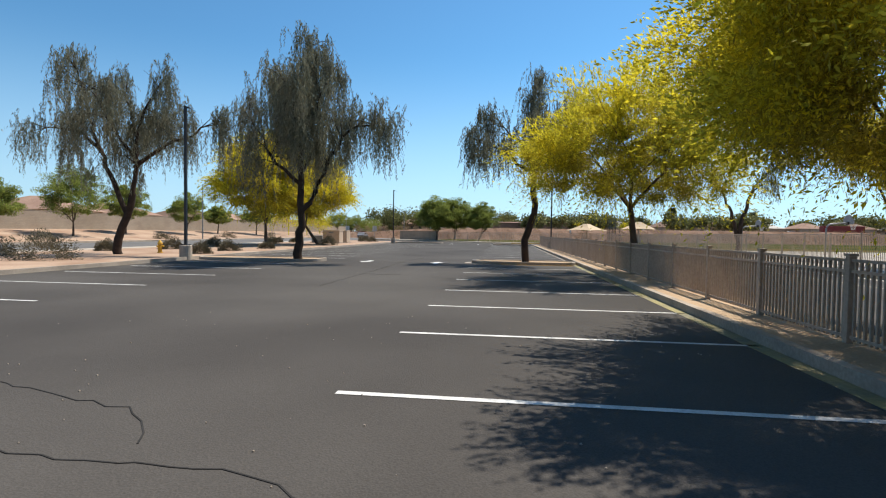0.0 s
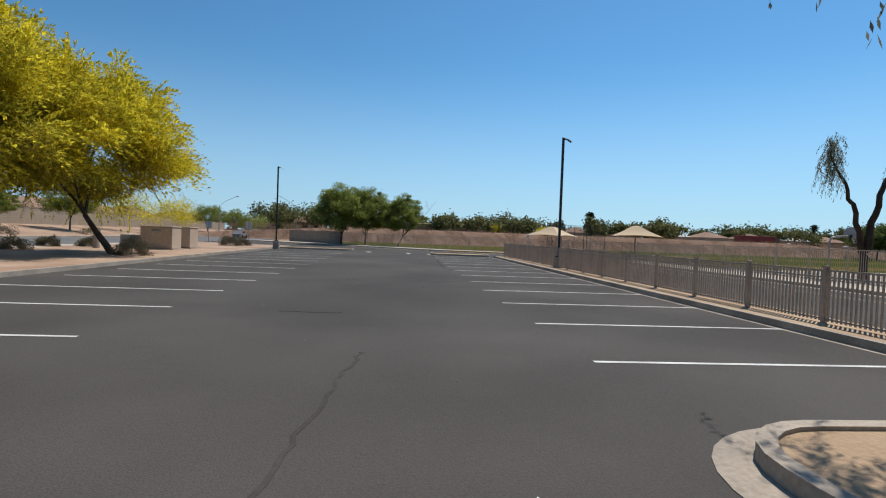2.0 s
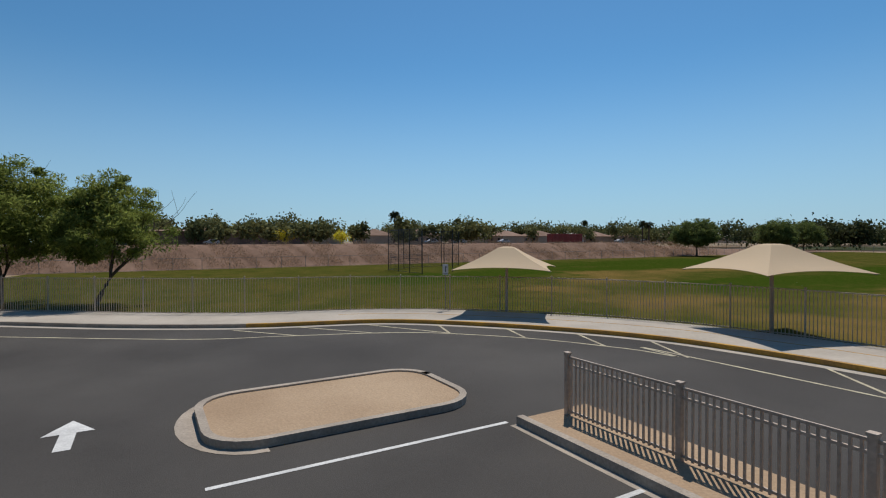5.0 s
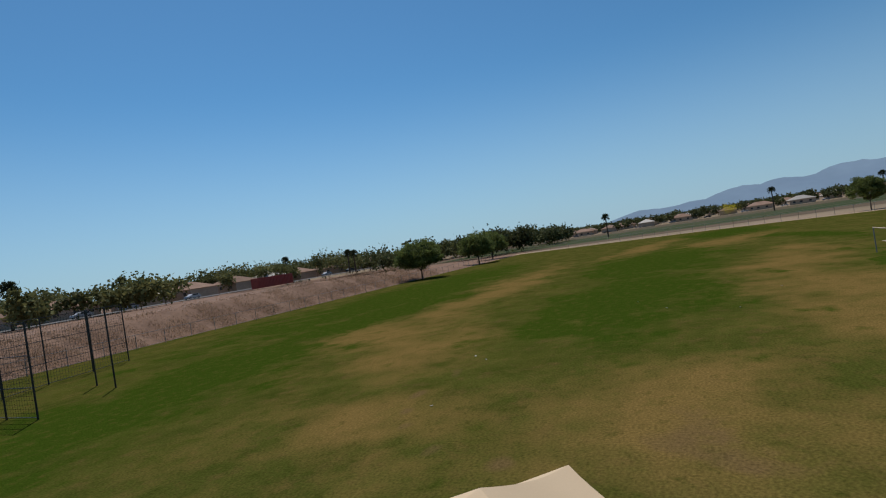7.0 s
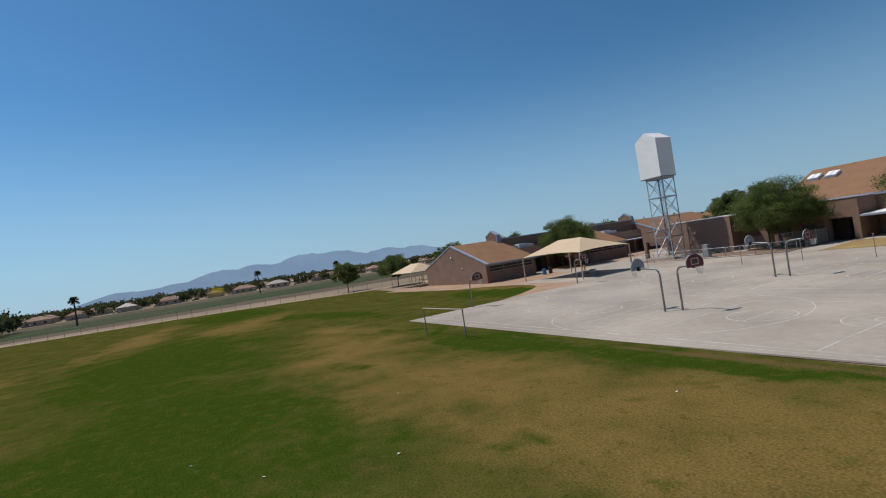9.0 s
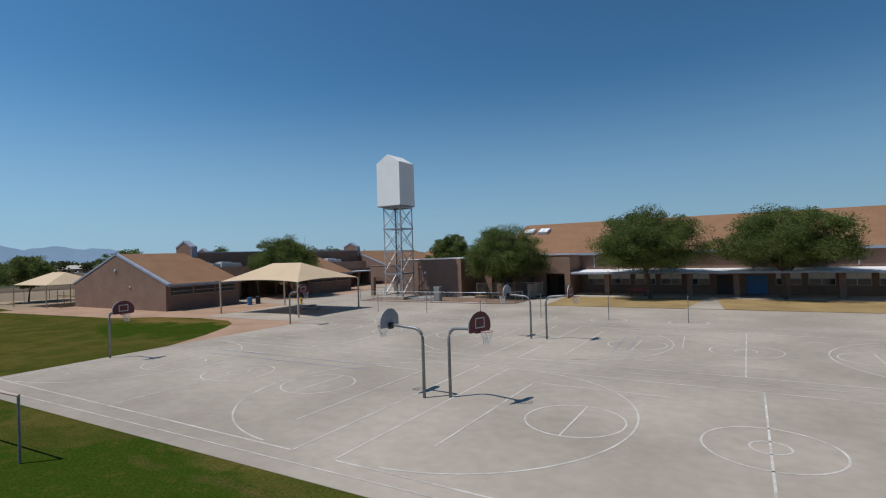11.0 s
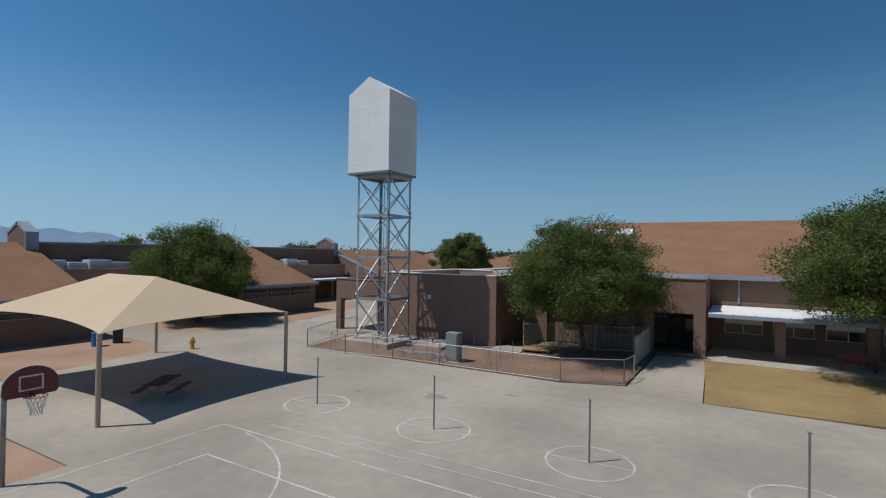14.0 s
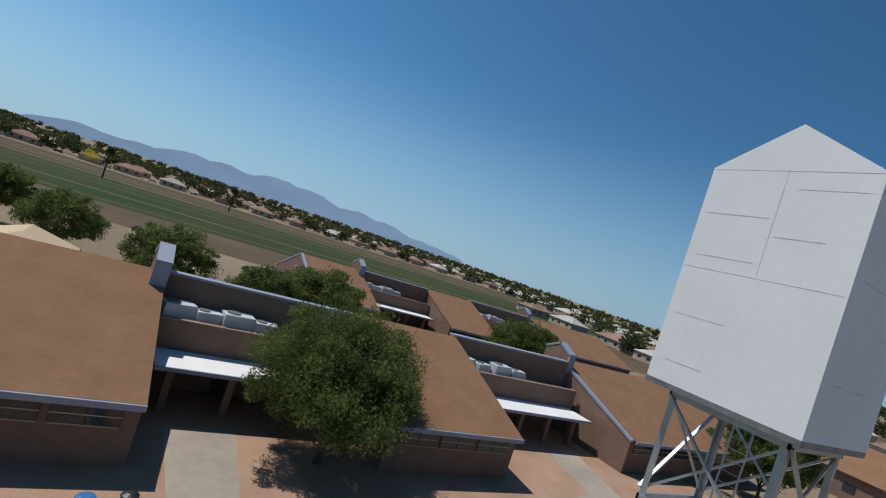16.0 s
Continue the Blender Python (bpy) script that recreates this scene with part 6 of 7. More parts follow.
# ---- playground ----
def hoop(x, y, turn, front):
    """A gooseneck hoop; the board stands towards +x of the thing."""
    e = thing("basketball_hoop", (x, y, 0), turn, "bent steel post basketball hoop with a fan-shaped board", "basketball hoop", "basketball hoops")
    pts = [(0, 0, -0.1), (0, 0, 2.2)] + [(0.42 - 0.42 * math.cos(radians(a)), 0, 2.28 + 0.42 * math.sin(radians(a))) for a in range(10, 91, 16)] + [(0.9, 0, 2.74), (1.5, 0, 2.78)]
    part("post", tube(bmesh.new(), pts, 0.062, 12), M_GPIPE, e, smooth=True)
    bm = bmesh.new()
    out = [(-0.54, 2.68), (0.54, 2.68), (0.605, 2.77)] + [(0.615 * math.cos(radians(a)), 2.9 + 0.53 * math.sin(radians(a))) for a in range(8, 173, 14)] + [(-0.605, 2.77)]
    a = [bm.verts.new((1.56, yy, z)) for yy, z in out]
    b = [bm.verts.new((1.61, yy, z)) for yy, z in out]
    bm.faces.new(a), bm.faces.new(b[::-1])
    for i in range(len(out)):
        j = (i + 1) % len(out)
        bm.faces.new((a[i], a[j], b[j], b[i]))
    bd = part("backboard", bm, M_BGREY, e)
    fr = bmesh.new()
    v = [fr.verts.new((1.614, yy * 0.985, z if z < 2.8 else z - 0.008)) for yy, z in out]
    fr.faces.new(v)
    part("board_face", fr, M_MAROON if front else M_BGREY, bd, "painted front face of the board")
    bm = bmesh.new()
    for y0, y1, z0, z1 in ((-0.26, 0.26, 2.82, 2.86), (-0.26, 0.26, 3.16, 3.2), (-0.26, -0.22, 2.86, 3.16), (0.22, 0.26, 2.86, 3.16)):
        box(bm, 1.615, 1.62, y0, y1, z0, z1)
    part("target_square", bm, M_NET, bd)
    part("bracket", bx(1.46, 1.56, -0.12, 0.12, 2.62, 2.86), M_BLK, e)
    ring = [(1.92 + 0.225 * math.cos(radians(a)), 0.225 * math.sin(radians(a)), 2.72) for a in range(0, 361, 20)]
    rim = part("rim", tube(bmesh.new(), ring, 0.011, 6, cap=False), M_RED, e, "orange-red steel rim")
    part("rim_arm", bx(1.6, 1.70, -0.05, 0.05, 2.70, 2.73), M_RED, rim)
    nt = bmesh.new()
    for k in range(12):
        for s in (-1, 1):
            p = [(1.92 + r * math.cos(radians(30 * k + s * t)), r * math.sin(radians(30 * k + s * t)), z) for r, t, z in ((0.22, 0, 2.71), (0.17, 22, 2.52), (0.12, 45, 2.34), (0.13, 60, 2.26))]
            tube(nt, p, 0.006, 4, cap=False)
    part("net", nt, M_NET, rim)


hoop(48.68, -11.2, 180, True), hoop(49.68, -11.1, 0, True)
hoop(47.72, 2.6, 166, True), hoop(48.6, 3.1, 0, True)
hoop(71.0, -10.68, 180, True), hoop(70.2, 3.9, 180, True), hoop(26.6, 3.3, 0, True), hoop(26.4, -11.2, 0, True)
for x, y in ((69.5, -20.72), (63.78, -20.78), (58.2, -20.9), (52.65, -21.08), (47.13, -21.1), (41.52, -21.3)):
    tp = thing("tetherball_pole", (x, y, 0), 0, "thin dark steel tetherball pole", "tetherball pole", "tetherball poles")
    part("pole", rod((0, 0, -0.1), (0, 0, 1.95), 0.03, 8), M_GPIPE, tp)
    part("eye_bolt", rod((-0.06, 0, 1.93), (0.06, 0, 1.97), 0.015, 6), M_GPIPE, tp)
    bm = arc(bmesh.new(), x, y, 1.32, 0, 360, 0.075, Z + 0.001)
    stripe(bm, x - 1.3, y - 0.1, x + 1.3, y + 0.1, 0.05, Z + 0.002)
    tagged(part("tether_circle", bm, M_CLINE), "worn white painted circle round a pole", "court marking", "tether circles", "structure")
goal = thing("soccer_goal", (58.1, 13.6, 0), 3, "bare rusty pipe soccer goal frame on the turf", "goal")
for x in (-2.6, 2.6):
    part("post", rod((x, 0, -0.1), (x, 0, 1.95), 0.04, 10), M_GPIPE, goal)
part("crossbar", rod((-2.64, 0, 1.92), (2.64, 0, 1.92), 0.04, 10), M_FENCE, goal)

# big shade over the picnic table
cn = thing("shade_canopy", (0, 0, 0), 0, "large sand-coloured fabric shade canopy on steel posts", "shade canopy")
X0, X1, Y0, Y1 = 73.9, 85.3, -22.95, -14.35
for x, y in ((X0, Y0), (X1, Y0), (X0, Y1), (X1, Y1)):
    part("post", rod((x, y, -0.1), (x, y, 3.34), 0.09, 12), M_STUCCO, cn, "tan steel post")
RX0, RX1, RY, RZ = 77.9, 82.2, -18.65, 5.1
bm = bmesh.new()
N = 14


def sag_patch(corners, edge_sag):
    """A fabric patch between four corners (first two: outer edge), bowed along its outer edge."""
    c = [Vector(p) for p in corners]
    inn = (c[2] + c[3]) / 2
    g = []
    for i in range(N + 1):
        row = []
        for j in range(N + 1):
            u, v = i / N, j / N
            p = (c[0] * (1 - u) + c[1] * u) * (1 - v) + (c[3] * (1 - u) + c[2] * u) * v
            b = 4 * u * (1 - u) * (1 - v) ** 2
            mid = (c[0] + c[1]) / 2
            d = (inn - mid)
            p = p + Vector((d.x, d.y, 0)).normalized() * edge_sag * b + Vector((0, 0, 0.16 * b - 0.03 * math.sin(math.pi * v)))
            row.append(bm.verts.new(p))
        g.append(row)
    for i in range(N):
        for j in range(N):
            bm.faces.new((g[i][j], g[i + 1][j], g[i + 1][j + 1], g[i][j + 1]))


CZ = 3.34
sag_patch([(X0, Y1, CZ), (X1, Y1, CZ), (RX1, RY, RZ), (RX0, RY, RZ)], 0.55)
sag_patch([(X1, Y0, CZ), (X0, Y0, CZ), (RX0, RY, RZ), (RX1, RY, RZ)], 0.55)
sag_patch([(X0, Y0, CZ), (X0, Y1, CZ), (RX0, RY, RZ), (RX0, RY, RZ)], 0.5)
sag_patch([(X1, Y1, CZ), (X1, Y0, CZ), (RX1, RY, RZ), (RX1, RY, RZ)], 0.5)
bmesh.ops.remove_doubles(bm, verts=bm.verts[:], dist=0.002)
fb = part("fabric", bm, M_CANVAS, cn, smooth=False)
fb.modifiers.new("t", "SOLIDIFY").thickness = 0.012
part("ridge_pole", rod((RX0, RY, RZ - 0.06), (RX1, RY, RZ - 0.1), 0.05, 8), M_STUCCO, cn)
for x, y, rx in ((X0, Y0, RX0), (X1, Y0, RX1), (X0, Y1, RX0), (X1, Y1, RX1)):
    part("hip_pole", rod((x, y, CZ - 0.12), (rx, RY, RZ - 0.12), 0.045, 8), M_STUCCO, cn)


def picnic_table(x, y, turn):
    e = thing("picnic_table", (x, y, 0.02), turn, "dark metal picnic table with two benches", "picnic table", "picnic tables")
    part("tabletop", bx(-0.95, 0.95, -0.38, 0.38, 0.72, 0.76, bev=0.01), M_DARK, e)
    for s in (-1, 1):
        part("bench", bx(-0.95, 0.95, s * 0.72 - 0.14, s * 0.72 + 0.14, 0.42, 0.46, bev=0.01), M_DARK, e)
        part("frame", rod((s * 0.65, -0.75, 0.4), (s * 0.65, 0.75, 0.4), 0.025, 8), M_GPIPE, e)
        for t in (-1, 1):
            part("leg", rod((s * 0.65, t * 0.55, 0), (s * 0.65, t * 0.2, 0.72), 0.025, 8), M_GPIPE, e)


picnic_table(75.6, -17.7, -55)
hy = thing("fire_hydrant", (84.6, -24.9, 0), 20, "yellow fire hydrant on the plaza", "hydrant")
part("barrel", tube(bmesh.new(), [(0, 0, 0), (0, 0, 0.06), (0, 0, 0.07), (0, 0, 0.55)], [0.17, 0.17, 0.12, 0.12], 12), M_YPAINT, hy)
part("bonnet", tube(bmesh.new(), [(0, 0, 0.55), (0, 0, 0.6), (0, 0, 0.72), (0, 0, 0.8)], [0.15, 0.15, 0.09, 0.035], 12), M_YPAINT, hy)
for a in (0, 120, 240):
    part("outlet", rod((0, 0, 0.42), (0.22 * math.cos(radians(a)), 0.22 * math.sin(radians(a)), 0.42), 0.055, 10), M_YPAINT, hy)
tb = thing("trash_can", (90.6, -23.4, 0), 0, "dark round trash can beside the classroom", "trash can")
part("drum", rod((0, 0, 0), (0, 0, 0.85), 0.3, 16), M_BLK, tb)
part("lid", tube(bmesh.new(), [(0, 0, 0.85), (0, 0, 0.9), (0, 0, 0.98)], [0.33, 0.31, 0.12], 16), M_BLK, tb)
tb2 = thing("trash_can", (90.4, -22.0, 0), 0, "blue round recycling can beside the classroom", "trash can")
part("drum", rod((0, 0, 0), (0, 0, 0.85), 0.3, 16), M_BLUEP, tb2)
part("lid", tube(bmesh.new(), [(0, 0, 0.85), (0, 0, 0.9), (0, 0, 0.93)], [0.34, 0.32, 0.18], 16), M_BLUEP, tb2)
bn = thing("park_bench", (48.6, -42.2, 0.03), 0, "red slatted metal bench under the tree", "bench")
for k in range(3):
    part("slat", bx(-0.9, 0.9, -0.2 + 0.15 * k, -0.08 + 0.15 * k, 0.43, 0.46), M_RED, bn)
    part("slat", bx(-0.9, 0.9, -0.28, -0.25, 0.55 + 0.14 * k, 0.65 + 0.14 * k), M_RED, bn)
for x in (-0.75, 0.75):
    part("leg", bx(x - 0.03, x + 0.03, -0.27, 0.24, 0, 0.43), M_RED, bn)
# small shade behind the first classroom
sh = thing("shade_canopy", (121.5, -14.5, 0), 0, "sand-coloured fabric shade over yellow play equipment", "shade canopy")
bm = bmesh.new()
v = [bm.verts.new(p) for p in ((-5, -3.5, 3), (5, -3.5, 3), (5, 3.5, 3), (-5, 3.5, 3), (-2, 0, 4.6), (2, 0, 4.6))]
for f in ((0, 1, 5, 4), (1, 2, 5), (2, 3, 4, 5), (3, 0, 4)):
    bm.faces.new([v[i] for i in f])
fb = part("fabric", bm, M_CANVAS, sh)
for x, y in ((-5, -3.5), (5, -3.5), (5, 3.5), (-5, 3.5)):
    part("post", rod((x, y, -0.1), (x, y, 3), 0.08, 8), M_STUCCO, sh)
for x in (-3, -1, 1, 3):
    part("play_post", rod((x, -1, 0), (x, -1, 1.9), 0.05, 8), M_YPAINT, sh)
part("play_rail", bx(-3, 3, -1.05, -0.95, 1.1, 1.2), M_YPAINT, sh)


# ---- verge, street side and distance ----
for x, y, w in ((-19.45, 7.7, 2.1), (-19.35, 10.7, 1.9)):
    e = thing("utility_enclosure", (x, y, 0.12), 0, "tan painted steel utility enclosure on a concrete pad", "utility box", "utility enclosures")
    part("pad", bx(-w / 2 - 0.15, w / 2 + 0.15, -0.9, 0.9, -0.05, 0.08), M_KERB, e)
    part("body", bx(-w / 2, w / 2, -0.75, 0.75, 0.08, 1.55, bev=0.03), M_STUCCO, e)
    part("lid", bx(-w / 2 - 0.04, w / 2 + 0.04, -0.79, 0.79, 1.55, 1.62, bev=0.02), M_STUCCO, e)
    part("label_plate", bx(-0.3, 0.3, -0.765, -0.752, 1.25, 1.42), M_GREYP, e)
e = thing("utility_cabinet", (-21.7, 8.6, 0.12), 0, "low green-grey utility cabinet on the verge", "utility box")
part("body", bx(-0.7, 0.7, -0.5, 0.5, 0.05, 0.95, bev=0.03), M_GREYP, e)
part("pad", bx(-0.85, 0.85, -0.65, 0.65, -0.05, 0.05), M_KERB, e)
e = thing("stone_bollard", (-22.8, 6.0, 0.12), 0, "short round rough stone bollard", "bollard")
part("shaft", tube(bmesh.new(), [(0, 0, -0.05), (0, 0, 0.9), (0, 0, 1.0)], [0.2, 0.19, 0.1], 10), M_KERB, e)


def block_wall(pts, h, z, label):
    e = thing("block_wall", (0, 0, z), 0, label, "wall", kind="structure")
    for (x0, y0), (x1, y1) in zip(pts, pts[1:]):
        n = max(1, int(math.hypot(x1 - x0, y1 - y0) / 8))
        ln = [(x0 + (x1 - x0) * k / n, y0 + (y1 - y0) * k / n) for k in range(n + 1)]
        part("panel", ribbon(bmesh.new(), ln, 0.2, -0.2, h), M_BLOCK, e)
        part("cap", ribbon(bmesh.new(), ln, 0.26, h, h + 0.08), M_BLOCK, e)


block_wall([(-11.2, 44.4), (-20.5, 54.5), (-22, 80)], 1.85, 0, "tan block screen wall beside the driveway")
block_wall([(-56, -300), (-56, 130)], 2.3, 1.38, "long tan block wall behind the street planting")


def car(x, y, turn, z=0.0):
    e = thing("car", (x, y, z), turn, "parked car seen far off", "car", "far cars")
    bm = bmesh.new()
    prof = [(-2.2, 0.35), (-2.25, 0.8), (-1.9, 0.95), (-1.4, 1.4), (0.4, 1.42), (1.1, 0.98), (2.1, 0.85), (2.2, 0.4)]
    a = [bm.verts.new((px, -0.85, pz)) for px, pz in prof]
    b = [bm.verts.new((px, 0.85, pz)) for px, pz in prof]
    bm.faces.new(a), bm.faces.new(b[::-1])
    for i in range(len(prof)):
        j = (i + 1) % len(prof)
        bm.faces.new((a[i], a[j], b[j], b[i]))
    part("body", bm, M_CARP, e)
    for sy in (-0.86, 0.86):
        part("side_window", bx(-1.3, 0.5, sy - 0.01, sy + 0.01, 0.98, 1.33), M_WIN, e)
        for wx in (-1.35, 1.35):
            w = part("wheel", rod((wx, sy - 0.1, 0.32), (wx, sy + 0.03, 0.32), 0.32, 14), M_RUB, e)
            part("rim", rod((wx, sy - 0.02, 0.32), (wx, sy + 0.04, 0.32), 0.17, 10), M_GALV, w)


rf = random.Random(21)
car(-35.5, 78, 90)
for k in range(9):
    car(rf.uniform(-20, 190), 157 + rf.uniform(-3, 3), rf.choice((0, 180)), 2.6)
for k in range(14):
    car(400 + rf.uniform(-3, 3), -160 + 22 * k, 90 + rf.uniform(-10, 10))


def street_light(x, y, turn, h=8.5):
    e = thing("street_lamp", (x, y, 0), turn, "tall grey street lamp with a long curved arm", "street lamp", "street lamps")
    part("pole", tube(bmesh.new(), [(0, 0, 0), (0, 0, h)], [0.1, 0.07], 8), M_GPIPE, e)
    part("arm", tube(bmesh.new(), [(0, 0, h - 0.1), (-1.2, 0, h + 1.0), (-3.6, 0, h + 2.2)], 0.04, 6), M_GPIPE, e)
    part("lamp_head", bx(-4.3, -3.5, -0.14, 0.14, h + 2.15, h + 2.3, bev=0.03), M_TRIM, e)


street_light(-25.6, 84, 0, 7.0), street_light(-44.5, 92, 180, 7.0), street_light(-44.5, 20, 180), street_light(-26, 130, 0)
for x, y in ((-19.8, 29.5), (-26.5, 36)):
    e = thing("road_sign", (x, y, 0), 0, "back of a metal road sign on a thin post", "sign", "road signs")
    part("post", rod((0, 0, 0), (0, 0, 2.6), 0.03, 6), M_GPIPE, e)
    part("panel", bx(-0.35, 0.35, 0.03, 0.05, 1.75, 2.6), M_GALV, e)
for k, (x, y) in enumerate(((-46, 185), (-24, 190))):
    e = thing("traffic_signal", (x, y, 0), 180 * k, "black traffic signal mast over the crossing", "traffic signal", "traffic signals")
    part("pole", rod((0, 0, 0), (0, 0, 6.5), 0.12, 8), M_BLK, e)
    part("mast_arm", rod((0, 0, 6), (11, 0, 6.6), 0.07, 6), M_BLK, e)
    for xx in (4, 8, 11):
        part("signal_head", bx(xx - 0.2, xx + 0.2, -0.15, 0.15, 5.7, 6.9), M_BLK, e)
e = thing("small_sign", (12.25, 29.95, 0), -33, "small white sign reading 1st above the field fence", "sign")
part("post", rod((0, 0, -0.05), (0, 0, 2.0), 0.025, 6), M_GPIPE, e)
panel = part("panel", bx(-0.14, 0.14, -0.05, -0.03, 1.88, 2.42, bev=0.004), M_TRIM, e)
for word, size, at in (("1", 0.42, (-0.1, -0.053, 2.03)), ("st", 0.13, (0.03, -0.053, 2.24))):
    cu = bpy.data.curves.new("lettering", "FONT")
    cu.body, cu.size, cu.extrude, cu.resolution_u = word, size, 0.001, 3
    tmp = bpy.data.objects.new("lettering", cu)
    me = bpy.data.meshes.new_from_object(tmp)
    bpy.data.objects.remove(tmp)
    me.materials.clear()
    me.materials.append(M_BLK)
    ob = new("lettering", me)
    ob.matrix_basis = pose(*at, 90, 0, 0)
    ob.parent = panel
part("bar", bx(-0.12, 0.12, -0.054, -0.051, 1.92, 1.95), M_BLK, panel)

# tall backstop cage in the field
cg = thing("backstop_cage", (0, 0, 0), 0, "tall dark pipe backstop cage with chain-link mesh", "backstop")
CP = [(24.7, 56.0), (24.6, 58.8), (24.7, 61.9), (24.8, 65.0), (28.0, 67.3), (31.3, 68.6), (34.8, 69.4), (38.2, 70.3), (30.0, 58.5), (30.6, 61.5)]
for x, y in CP:
    part("post", rod((x, y, -0.1), (x, y, 4.9), 0.05, 8), M_BLK, cg)
wm = bmesh.new()
for (x0, y0), (x1, y1) in zip(CP[:8], CP[1:8]):
    for zz in (0.1, 1.6, 3.2, 4.85):
        part("rail", rod((x0, y0, zz), (x1, y1, zz), 0.025, 6), M_BLK, cg)
    n = int(math.hypot(x1 - x0, y1 - y0) / 0.22)
    for k in range(n):
        t0 = k / n
        wm.faces.new([wm.verts.new((x0 + (x1 - x0) * t, y0 + (y1 - y0) * t, z)) for t, z in ((t0, 0.1), (t0, 4.85), (t0 + 0.09 / n, 4.85), (t0 + 0.09 / n, 0.1))])
    for k in range(22):
        z = 0.1 + 4.75 * k / 22
        wm.faces.new([wm.verts.new(p) for p in ((x0, y0, z), (x1, y1, z), (x1, y1, z + 0.012), (x0, y0, z + 0.012))])
part("wire_mesh", wm, M_BLK, cg)
mesh_fence("field_fence", [(-14, 77.8), (60, 78.2), (150, 79.5)], 1.5, "thin chain-link fence at the foot of the bank", "field fences", 3.2, False, 0.03, M_GPIPE)
mesh_fence("field_fence", [(177, 77), (160, 29), (154, 17), (146, 5), (135, -12), (130, -20)], 1.8, "thin chain-link fence along the field edge", "field fences", 3.5, False, 0.035, M_GPIPE)

# dry brush on the bank
rng = np.random.default_rng(77)
n = 90000
bxs = rng.uniform(-40, 118, n)
t = rng.uniform(0, 1, n)
bys, bzs = 79.3 + 7.2 * t, 3.1 * np.clip(t, 0, 1) ** 0.9
clump = np.sin(bxs * 0.9) + np.sin(bxs * 2.3 + bys) > -0.6
c = np.stack([bxs, bys, bzs + np.abs(rng.normal(size=n)) * 0.28], 1)[clump]
u = unit(rng, len(c)) * 0.5 + (0, 0, 0.8)
ob = quads("dry_brush", c, u * 0.10, np.cross(u, unit(rng, len(c))) * 0.035, mat("dead_brush", (0.46, 0.31, 0.21), (0.33, 0.225, 0.14), 0.95, 0.4, 3, 0.0, leaf=0.45))
tagged(ob, "dead reddish brown brush covering the bank", "brush", kind="stuff")

# houses
HOUSES = []
for k in range(16):
    HOUSES.append((-75 + rf.uniform(-4, 4), -130 + 19 * k, rf.choice((0, 90)), M_STUCCO, M_TILE, 1.4))
for k in range(20):
    HOUSES.append((-60 + 19 * k + rf.uniform(-3, 3), 182 + rf.uniform(-5, 5), rf.choice((0, 90)), M_STUCCO, M_TILE if k % 3 else M_PALEROOF, 2.4))
for row in range(5):
    for k in range(20):
        HOUSES.append((412 + 30 * row + rf.uniform(-4, 4), -330 + 24 * k + rf.uniform(-4, 4), rf.choice((0, 90)), M_STUCCO, M_TILE if (k + row) % 4 else M_PALEROOF, 0.0))
for row in range(4):
    for k in range(14):
        HOUSES.append((200 + 24 * k + rf.uniform(-4, 4), -290 - 26 * row + rf.uniform(-4, 4), rf.choice((0, 90)), M_STUCCO, M_PALEROOF, 0.0))
for row in range(2):
    for k in range(14):
        HOUSES.append((-60 + 24 * k + rf.uniform(-4, 4), -190 - 30 * row + rf.uniform(-4, 4), rf.choice((0, 90)), M_STUCCO, M_TILE if k % 2 else M_PALEROOF, 0.0))
protos = {}
for x, y, a, wmt, rmt, z in HOUSES:
    key = (rmt.name, a)
    if key not in protos:
        protos[key] = hip_house("house", x, y, a, 14, 10.5, 3.0, 2.4, wmt, rmt, "tan stucco house with a " + ("pale" if rmt is M_PALEROOF else "brown") + " hipped roof", "far houses")
        protos[key].matrix_basis = pose(x, y, z, 0, 0, a)
    else:
        copy_thing(protos[key], pose(x, y, z, 0, 0, a))
hip_house("store_building", 20, 178, 0, 46, 16, 6.5, 0.5, M_WALL, M_CAP, "low wide brown commercial building on the terrace", "far stores")
rc_ = thing("red_container", (108, 122, 3.0), 0, "red steel shipping container on the terrace", "container")
part("body", bx(-6, 6, -1.2, 1.2, 0, 2.5, bev=0.04), M_RED, rc_)
for k in range(24):
    part("rib", bx(-5.8 + 0.49 * k, -5.6 + 0.49 * k, -1.26, -1.2, 0.1, 2.4), M_RED, rc_)


def wood(name, spots, seed, label, leaf=None, per=900, size=0.3):
    """Far trees as many leaf clumps in one mesh."""
    rng = np.random.default_rng(seed)
    C, U, V = [], [], []
    for x, y, z, h, r in spots:
        m = 14
        d = unit(rng, m)
        cl = d * rng.uniform(0.3, 1, (m, 1)) * (r, r, h * 0.36) + (x, y, z + h * 0.6)
        k = rng.integers(m, size=per)
        C.append(cl[k] + rng.normal(size=(per, 3)) * (r * 0.26, r * 0.26, h * 0.11))
        u = unit(rng, per)
        U.append(u * size * rng.uniform(0.5, 1.3, (per, 1)))
        V.append(np.cross(u, unit(rng, per)) * size * 0.8)
        tt = np.linspace(0, h * 0.55, 6)
        C.append(np.stack([np.full(6, x), np.full(6, y), z + tt], 1)), U.append(np.tile((0.0, 0.0, h * 0.08), (6, 1))), V.append(np.tile((0.16, 0.0, 0.0), (6, 1)))
    ob = quads(name, np.concatenate(C), np.concatenate(U), np.concatenate(V), leaf or M_FLEAF)
    tagged(ob, label, "trees", kind="stuff")


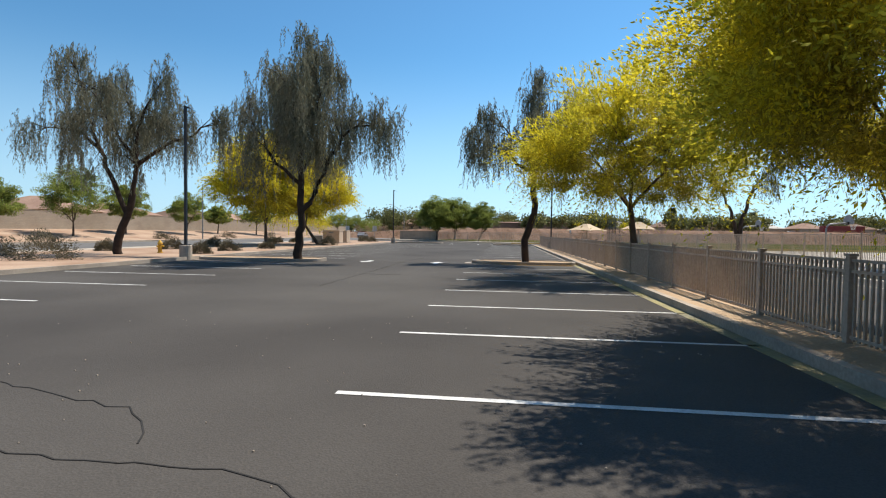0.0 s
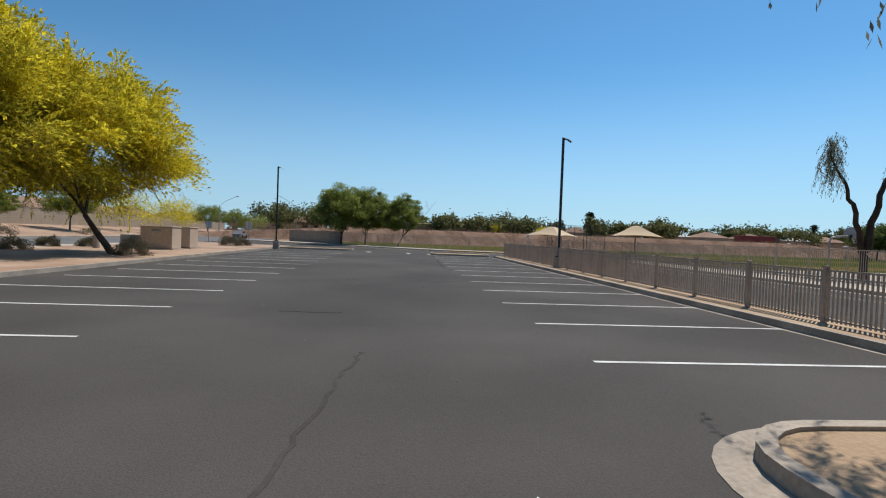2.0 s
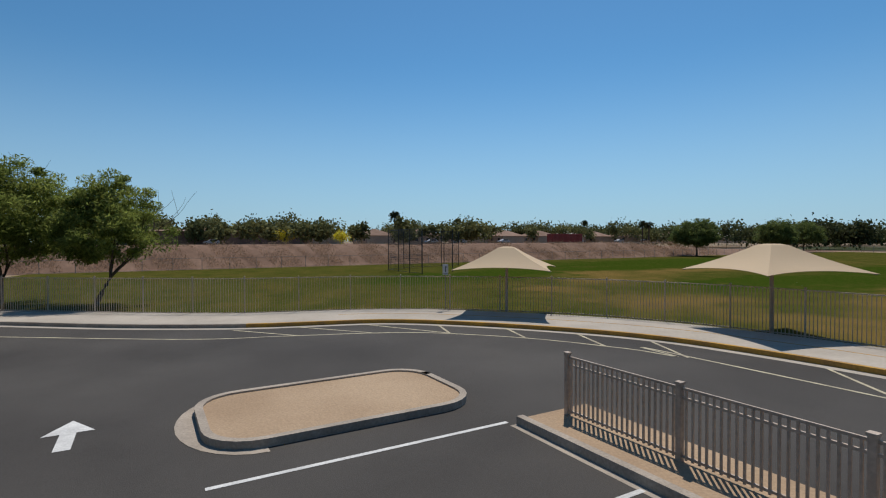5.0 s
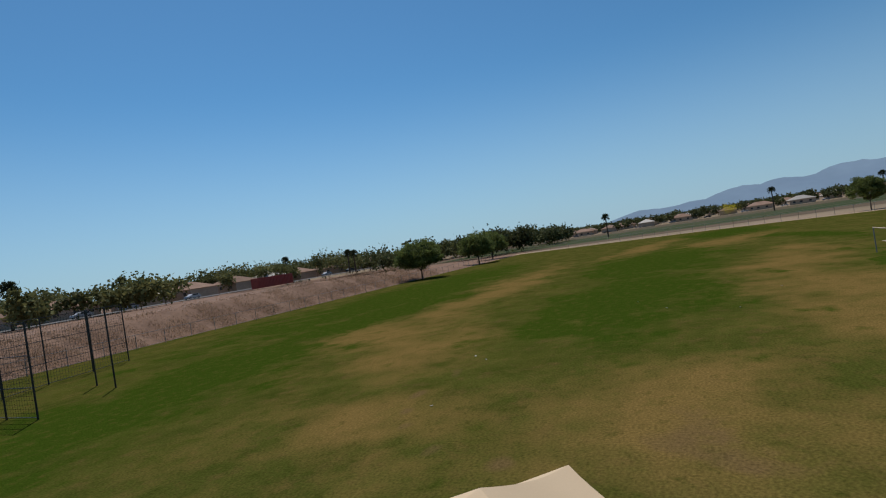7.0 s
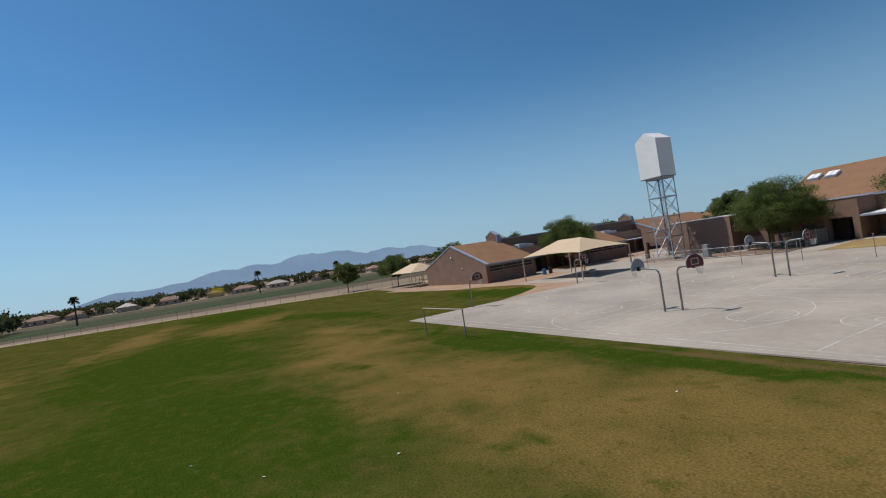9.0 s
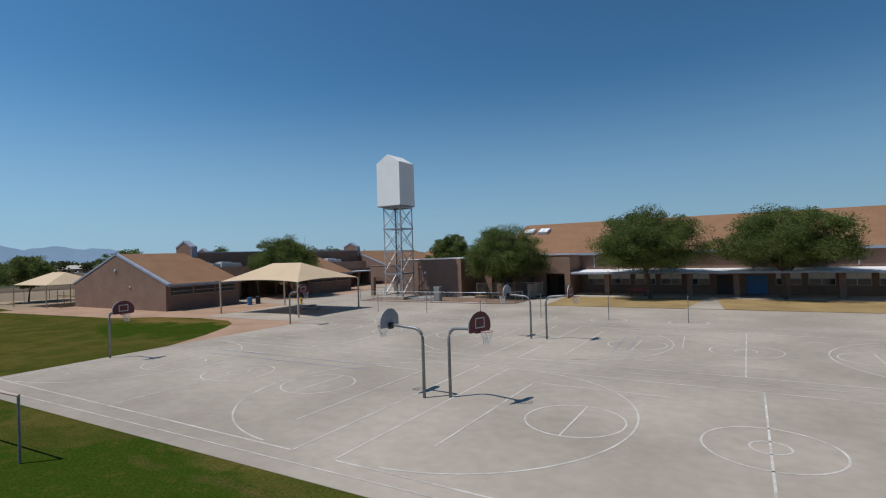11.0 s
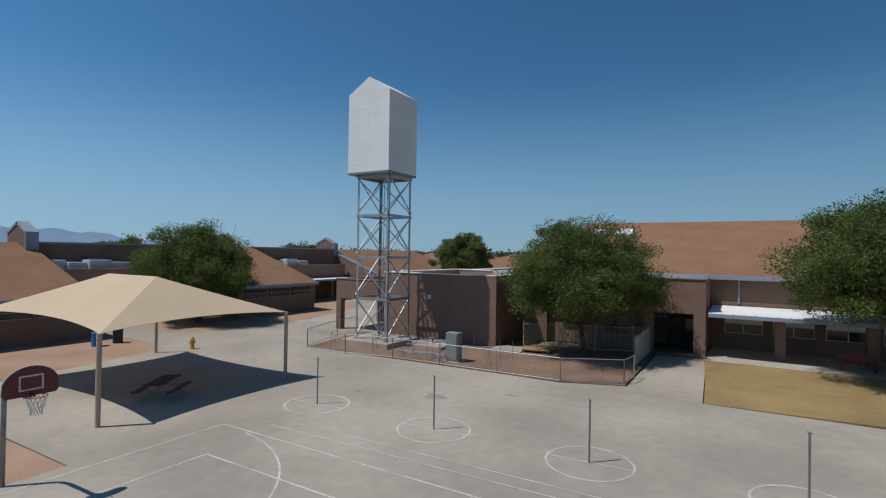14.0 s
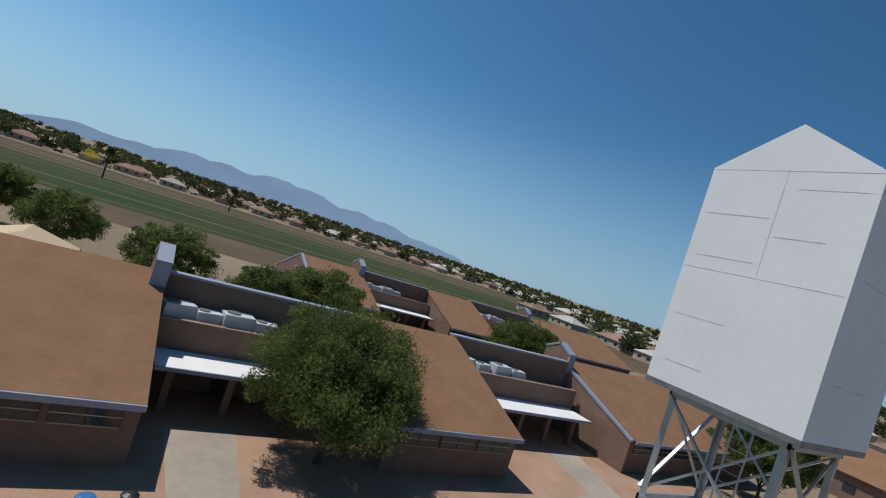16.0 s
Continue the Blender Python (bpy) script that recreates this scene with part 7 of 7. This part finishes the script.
def scatter(n, x0, x1, y0, y1, z, h0, h1, seed):
    r = random.Random(seed)
    return [(r.uniform(x0, x1), r.uniform(y0, y1), z, (h := r.uniform(h0, h1)), h * r.uniform(0.4, 0.7)) for _ in range(n)]


wood("far_trees", scatter(110, -60, 230, 166, 215, 2.3, 5.5, 10.5, 1) + scatter(20, -10, 90, 130, 148, 2.5, 4, 7.5, 2), 1, "green trees among the houses above the bank", per=560, size=0.5)
wood("far_trees", scatter(46, 165, 330, 86, 135, 0.0, 6, 11, 3) + scatter(190, 200, 480, 130, 330, 0, 7.5, 13.5, 13), 2, "green trees beyond the far end of the field", M_DLEAF, 420, 0.66)
wood("far_trees", scatter(760, 402, 690, -380, 260, 0, 4.5, 8.5, 4), 3, "green trees among the far houses", M_DLEAF, size=0.85, per=120)
wood("far_trees", scatter(230, 180, 560, -440, -280, 0, 4.5, 8, 5) + scatter(60, -60, 260, -260, -170, 0, 5, 9, 6), 4, "green trees among pale roofed houses", M_DLEAF, size=0.75, per=150)
wood("far_trees", scatter(40, -100, -62, -200, 330, 1.4, 4.5, 7.5, 7) + scatter(10, -53, -47, 130, 230, 0.6, 4, 7.5, 8), 5, "green street trees and house trees across the street", M_MLEAF, size=0.18, per=1200)
wood("far_trees", scatter(800, 690, 1700, -1100, 900, 0, 6, 11, 9) + scatter(420, -500, 690, -1300, -450, 0, 6, 11, 10), 6, "far trees on the horizon", M_DLEAF, size=1.5, per=80)
wood("far_trees", scatter(260, -400, 700, 330, 900, 0, 6, 12, 11) + scatter(60, -500, -110, -400, 400, 0, 6, 9, 12), 7, "far trees on the horizon", M_DLEAF, size=1.2, per=110)
wood("yellow_trees", [(-49, 62, 0.6, 7.5, 4.2), (-48.5, 72, 0.6, 6.5, 3.8), (-49.5, 84, 0.6, 7, 4.0), (404, 2, 0, 7, 5), (30, 140, 2.5, 4, 2.4), (48, 150, 2.5, 4, 2.6)], 8, "yellow flowering trees in the distance", M_YLEAF, 2600, 0.13)


def ridge(name, yaw0, yaw1, dist, h, seed):
    r = random.Random(seed)
    n = 90
    bm = bmesh.new()
    rows = []
    for k in range(n + 1):
        a = radians(yaw0 + (yaw1 - yaw0) * k / n)
        t = k / n
        env = math.sin(math.pi * t) ** 0.6
        z = h * env * (0.45 + 0.35 * abs(math.sin(5.2 * t + seed)) + 0.28 * abs(math.sin(13 * t + 2 * seed)) + 0.16 * abs(math.sin(31 * t + seed)) + 0.08 * r.random())
        d = Vector((math.sin(-a), math.cos(-a), 0))
        rows.append([bm.verts.new(d * dist + Vector((0, 0, -5))), bm.verts.new(d * (dist + z * 2.0) + Vector((0, 0, z * 0.55 + r.uniform(-3, 3)))), bm.verts.new(d * (dist + z * 3.5) + Vector((0, 0, z)))])
    for a, b in zip(rows, rows[1:]):
        for k in range(2):
            bm.faces.new((a[k], b[k], b[k + 1], a[k + 1]))
    tagged(part(name, bm, M_MOUNT, smooth=True), "mountain range tinted haze blue on the horizon", "mountains", kind="structure")


# ridges get their haze from the material colour, not from the air
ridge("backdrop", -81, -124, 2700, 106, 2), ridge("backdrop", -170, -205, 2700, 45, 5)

rb = thing("barrier_fence", (-58, 140, 0), 0, "red mesh construction barrier across the street", "fence")
part("mesh", bx(-13, 13, -0.03, 0.03, 0.2, 1.7), M_RED, rb)
for k in range(9):
    part("post", rod((-13 + 3.25 * k, 0.06, -0.05), (-13 + 3.25 * k, 0.06, 1.8), 0.04, 6), M_GPIPE, rb)
hy2 = thing("fire_hydrant", (-19.2, -24.9, 0.12), 20, "yellow fire hydrant on the gravel verge", "hydrant")
part("barrel", tube(bmesh.new(), [(0, 0, 0), (0, 0, 0.06), (0, 0, 0.07), (0, 0, 0.55)], [0.17, 0.17, 0.12, 0.12], 12), M_YPAINT, hy2)
part("bonnet", tube(bmesh.new(), [(0, 0, 0.55), (0, 0, 0.6), (0, 0, 0.72), (0, 0, 0.8)], [0.15, 0.15, 0.09, 0.035], 12), M_YPAINT, hy2)
for a in (0, 120, 240):
    part("outlet", rod((0, 0, 0.42), (0.22 * math.cos(radians(a)), 0.22 * math.sin(radians(a)), 0.42), 0.055, 10), M_YPAINT, hy2)

# litter on the field
rl = random.Random(8)
for k in range(9):
    x, y = rl.uniform(24, 62), rl.uniform(13, 36)
    bm = poly(bmesh.new(), [(-0.05, -0.03), (0.06, -0.04), (0.04, 0.04), (-0.04, 0.03)], 0.0, 0.012)
    ob = part("litter", bm, M_NET)
    ob.matrix_basis = pose(x, y, 0.015, rl.uniform(-15, 15), rl.uniform(-15, 15), rl.uniform(0, 180))
    tagged(ob, "small scrap of white paper on the grass", "litter", "field litter")
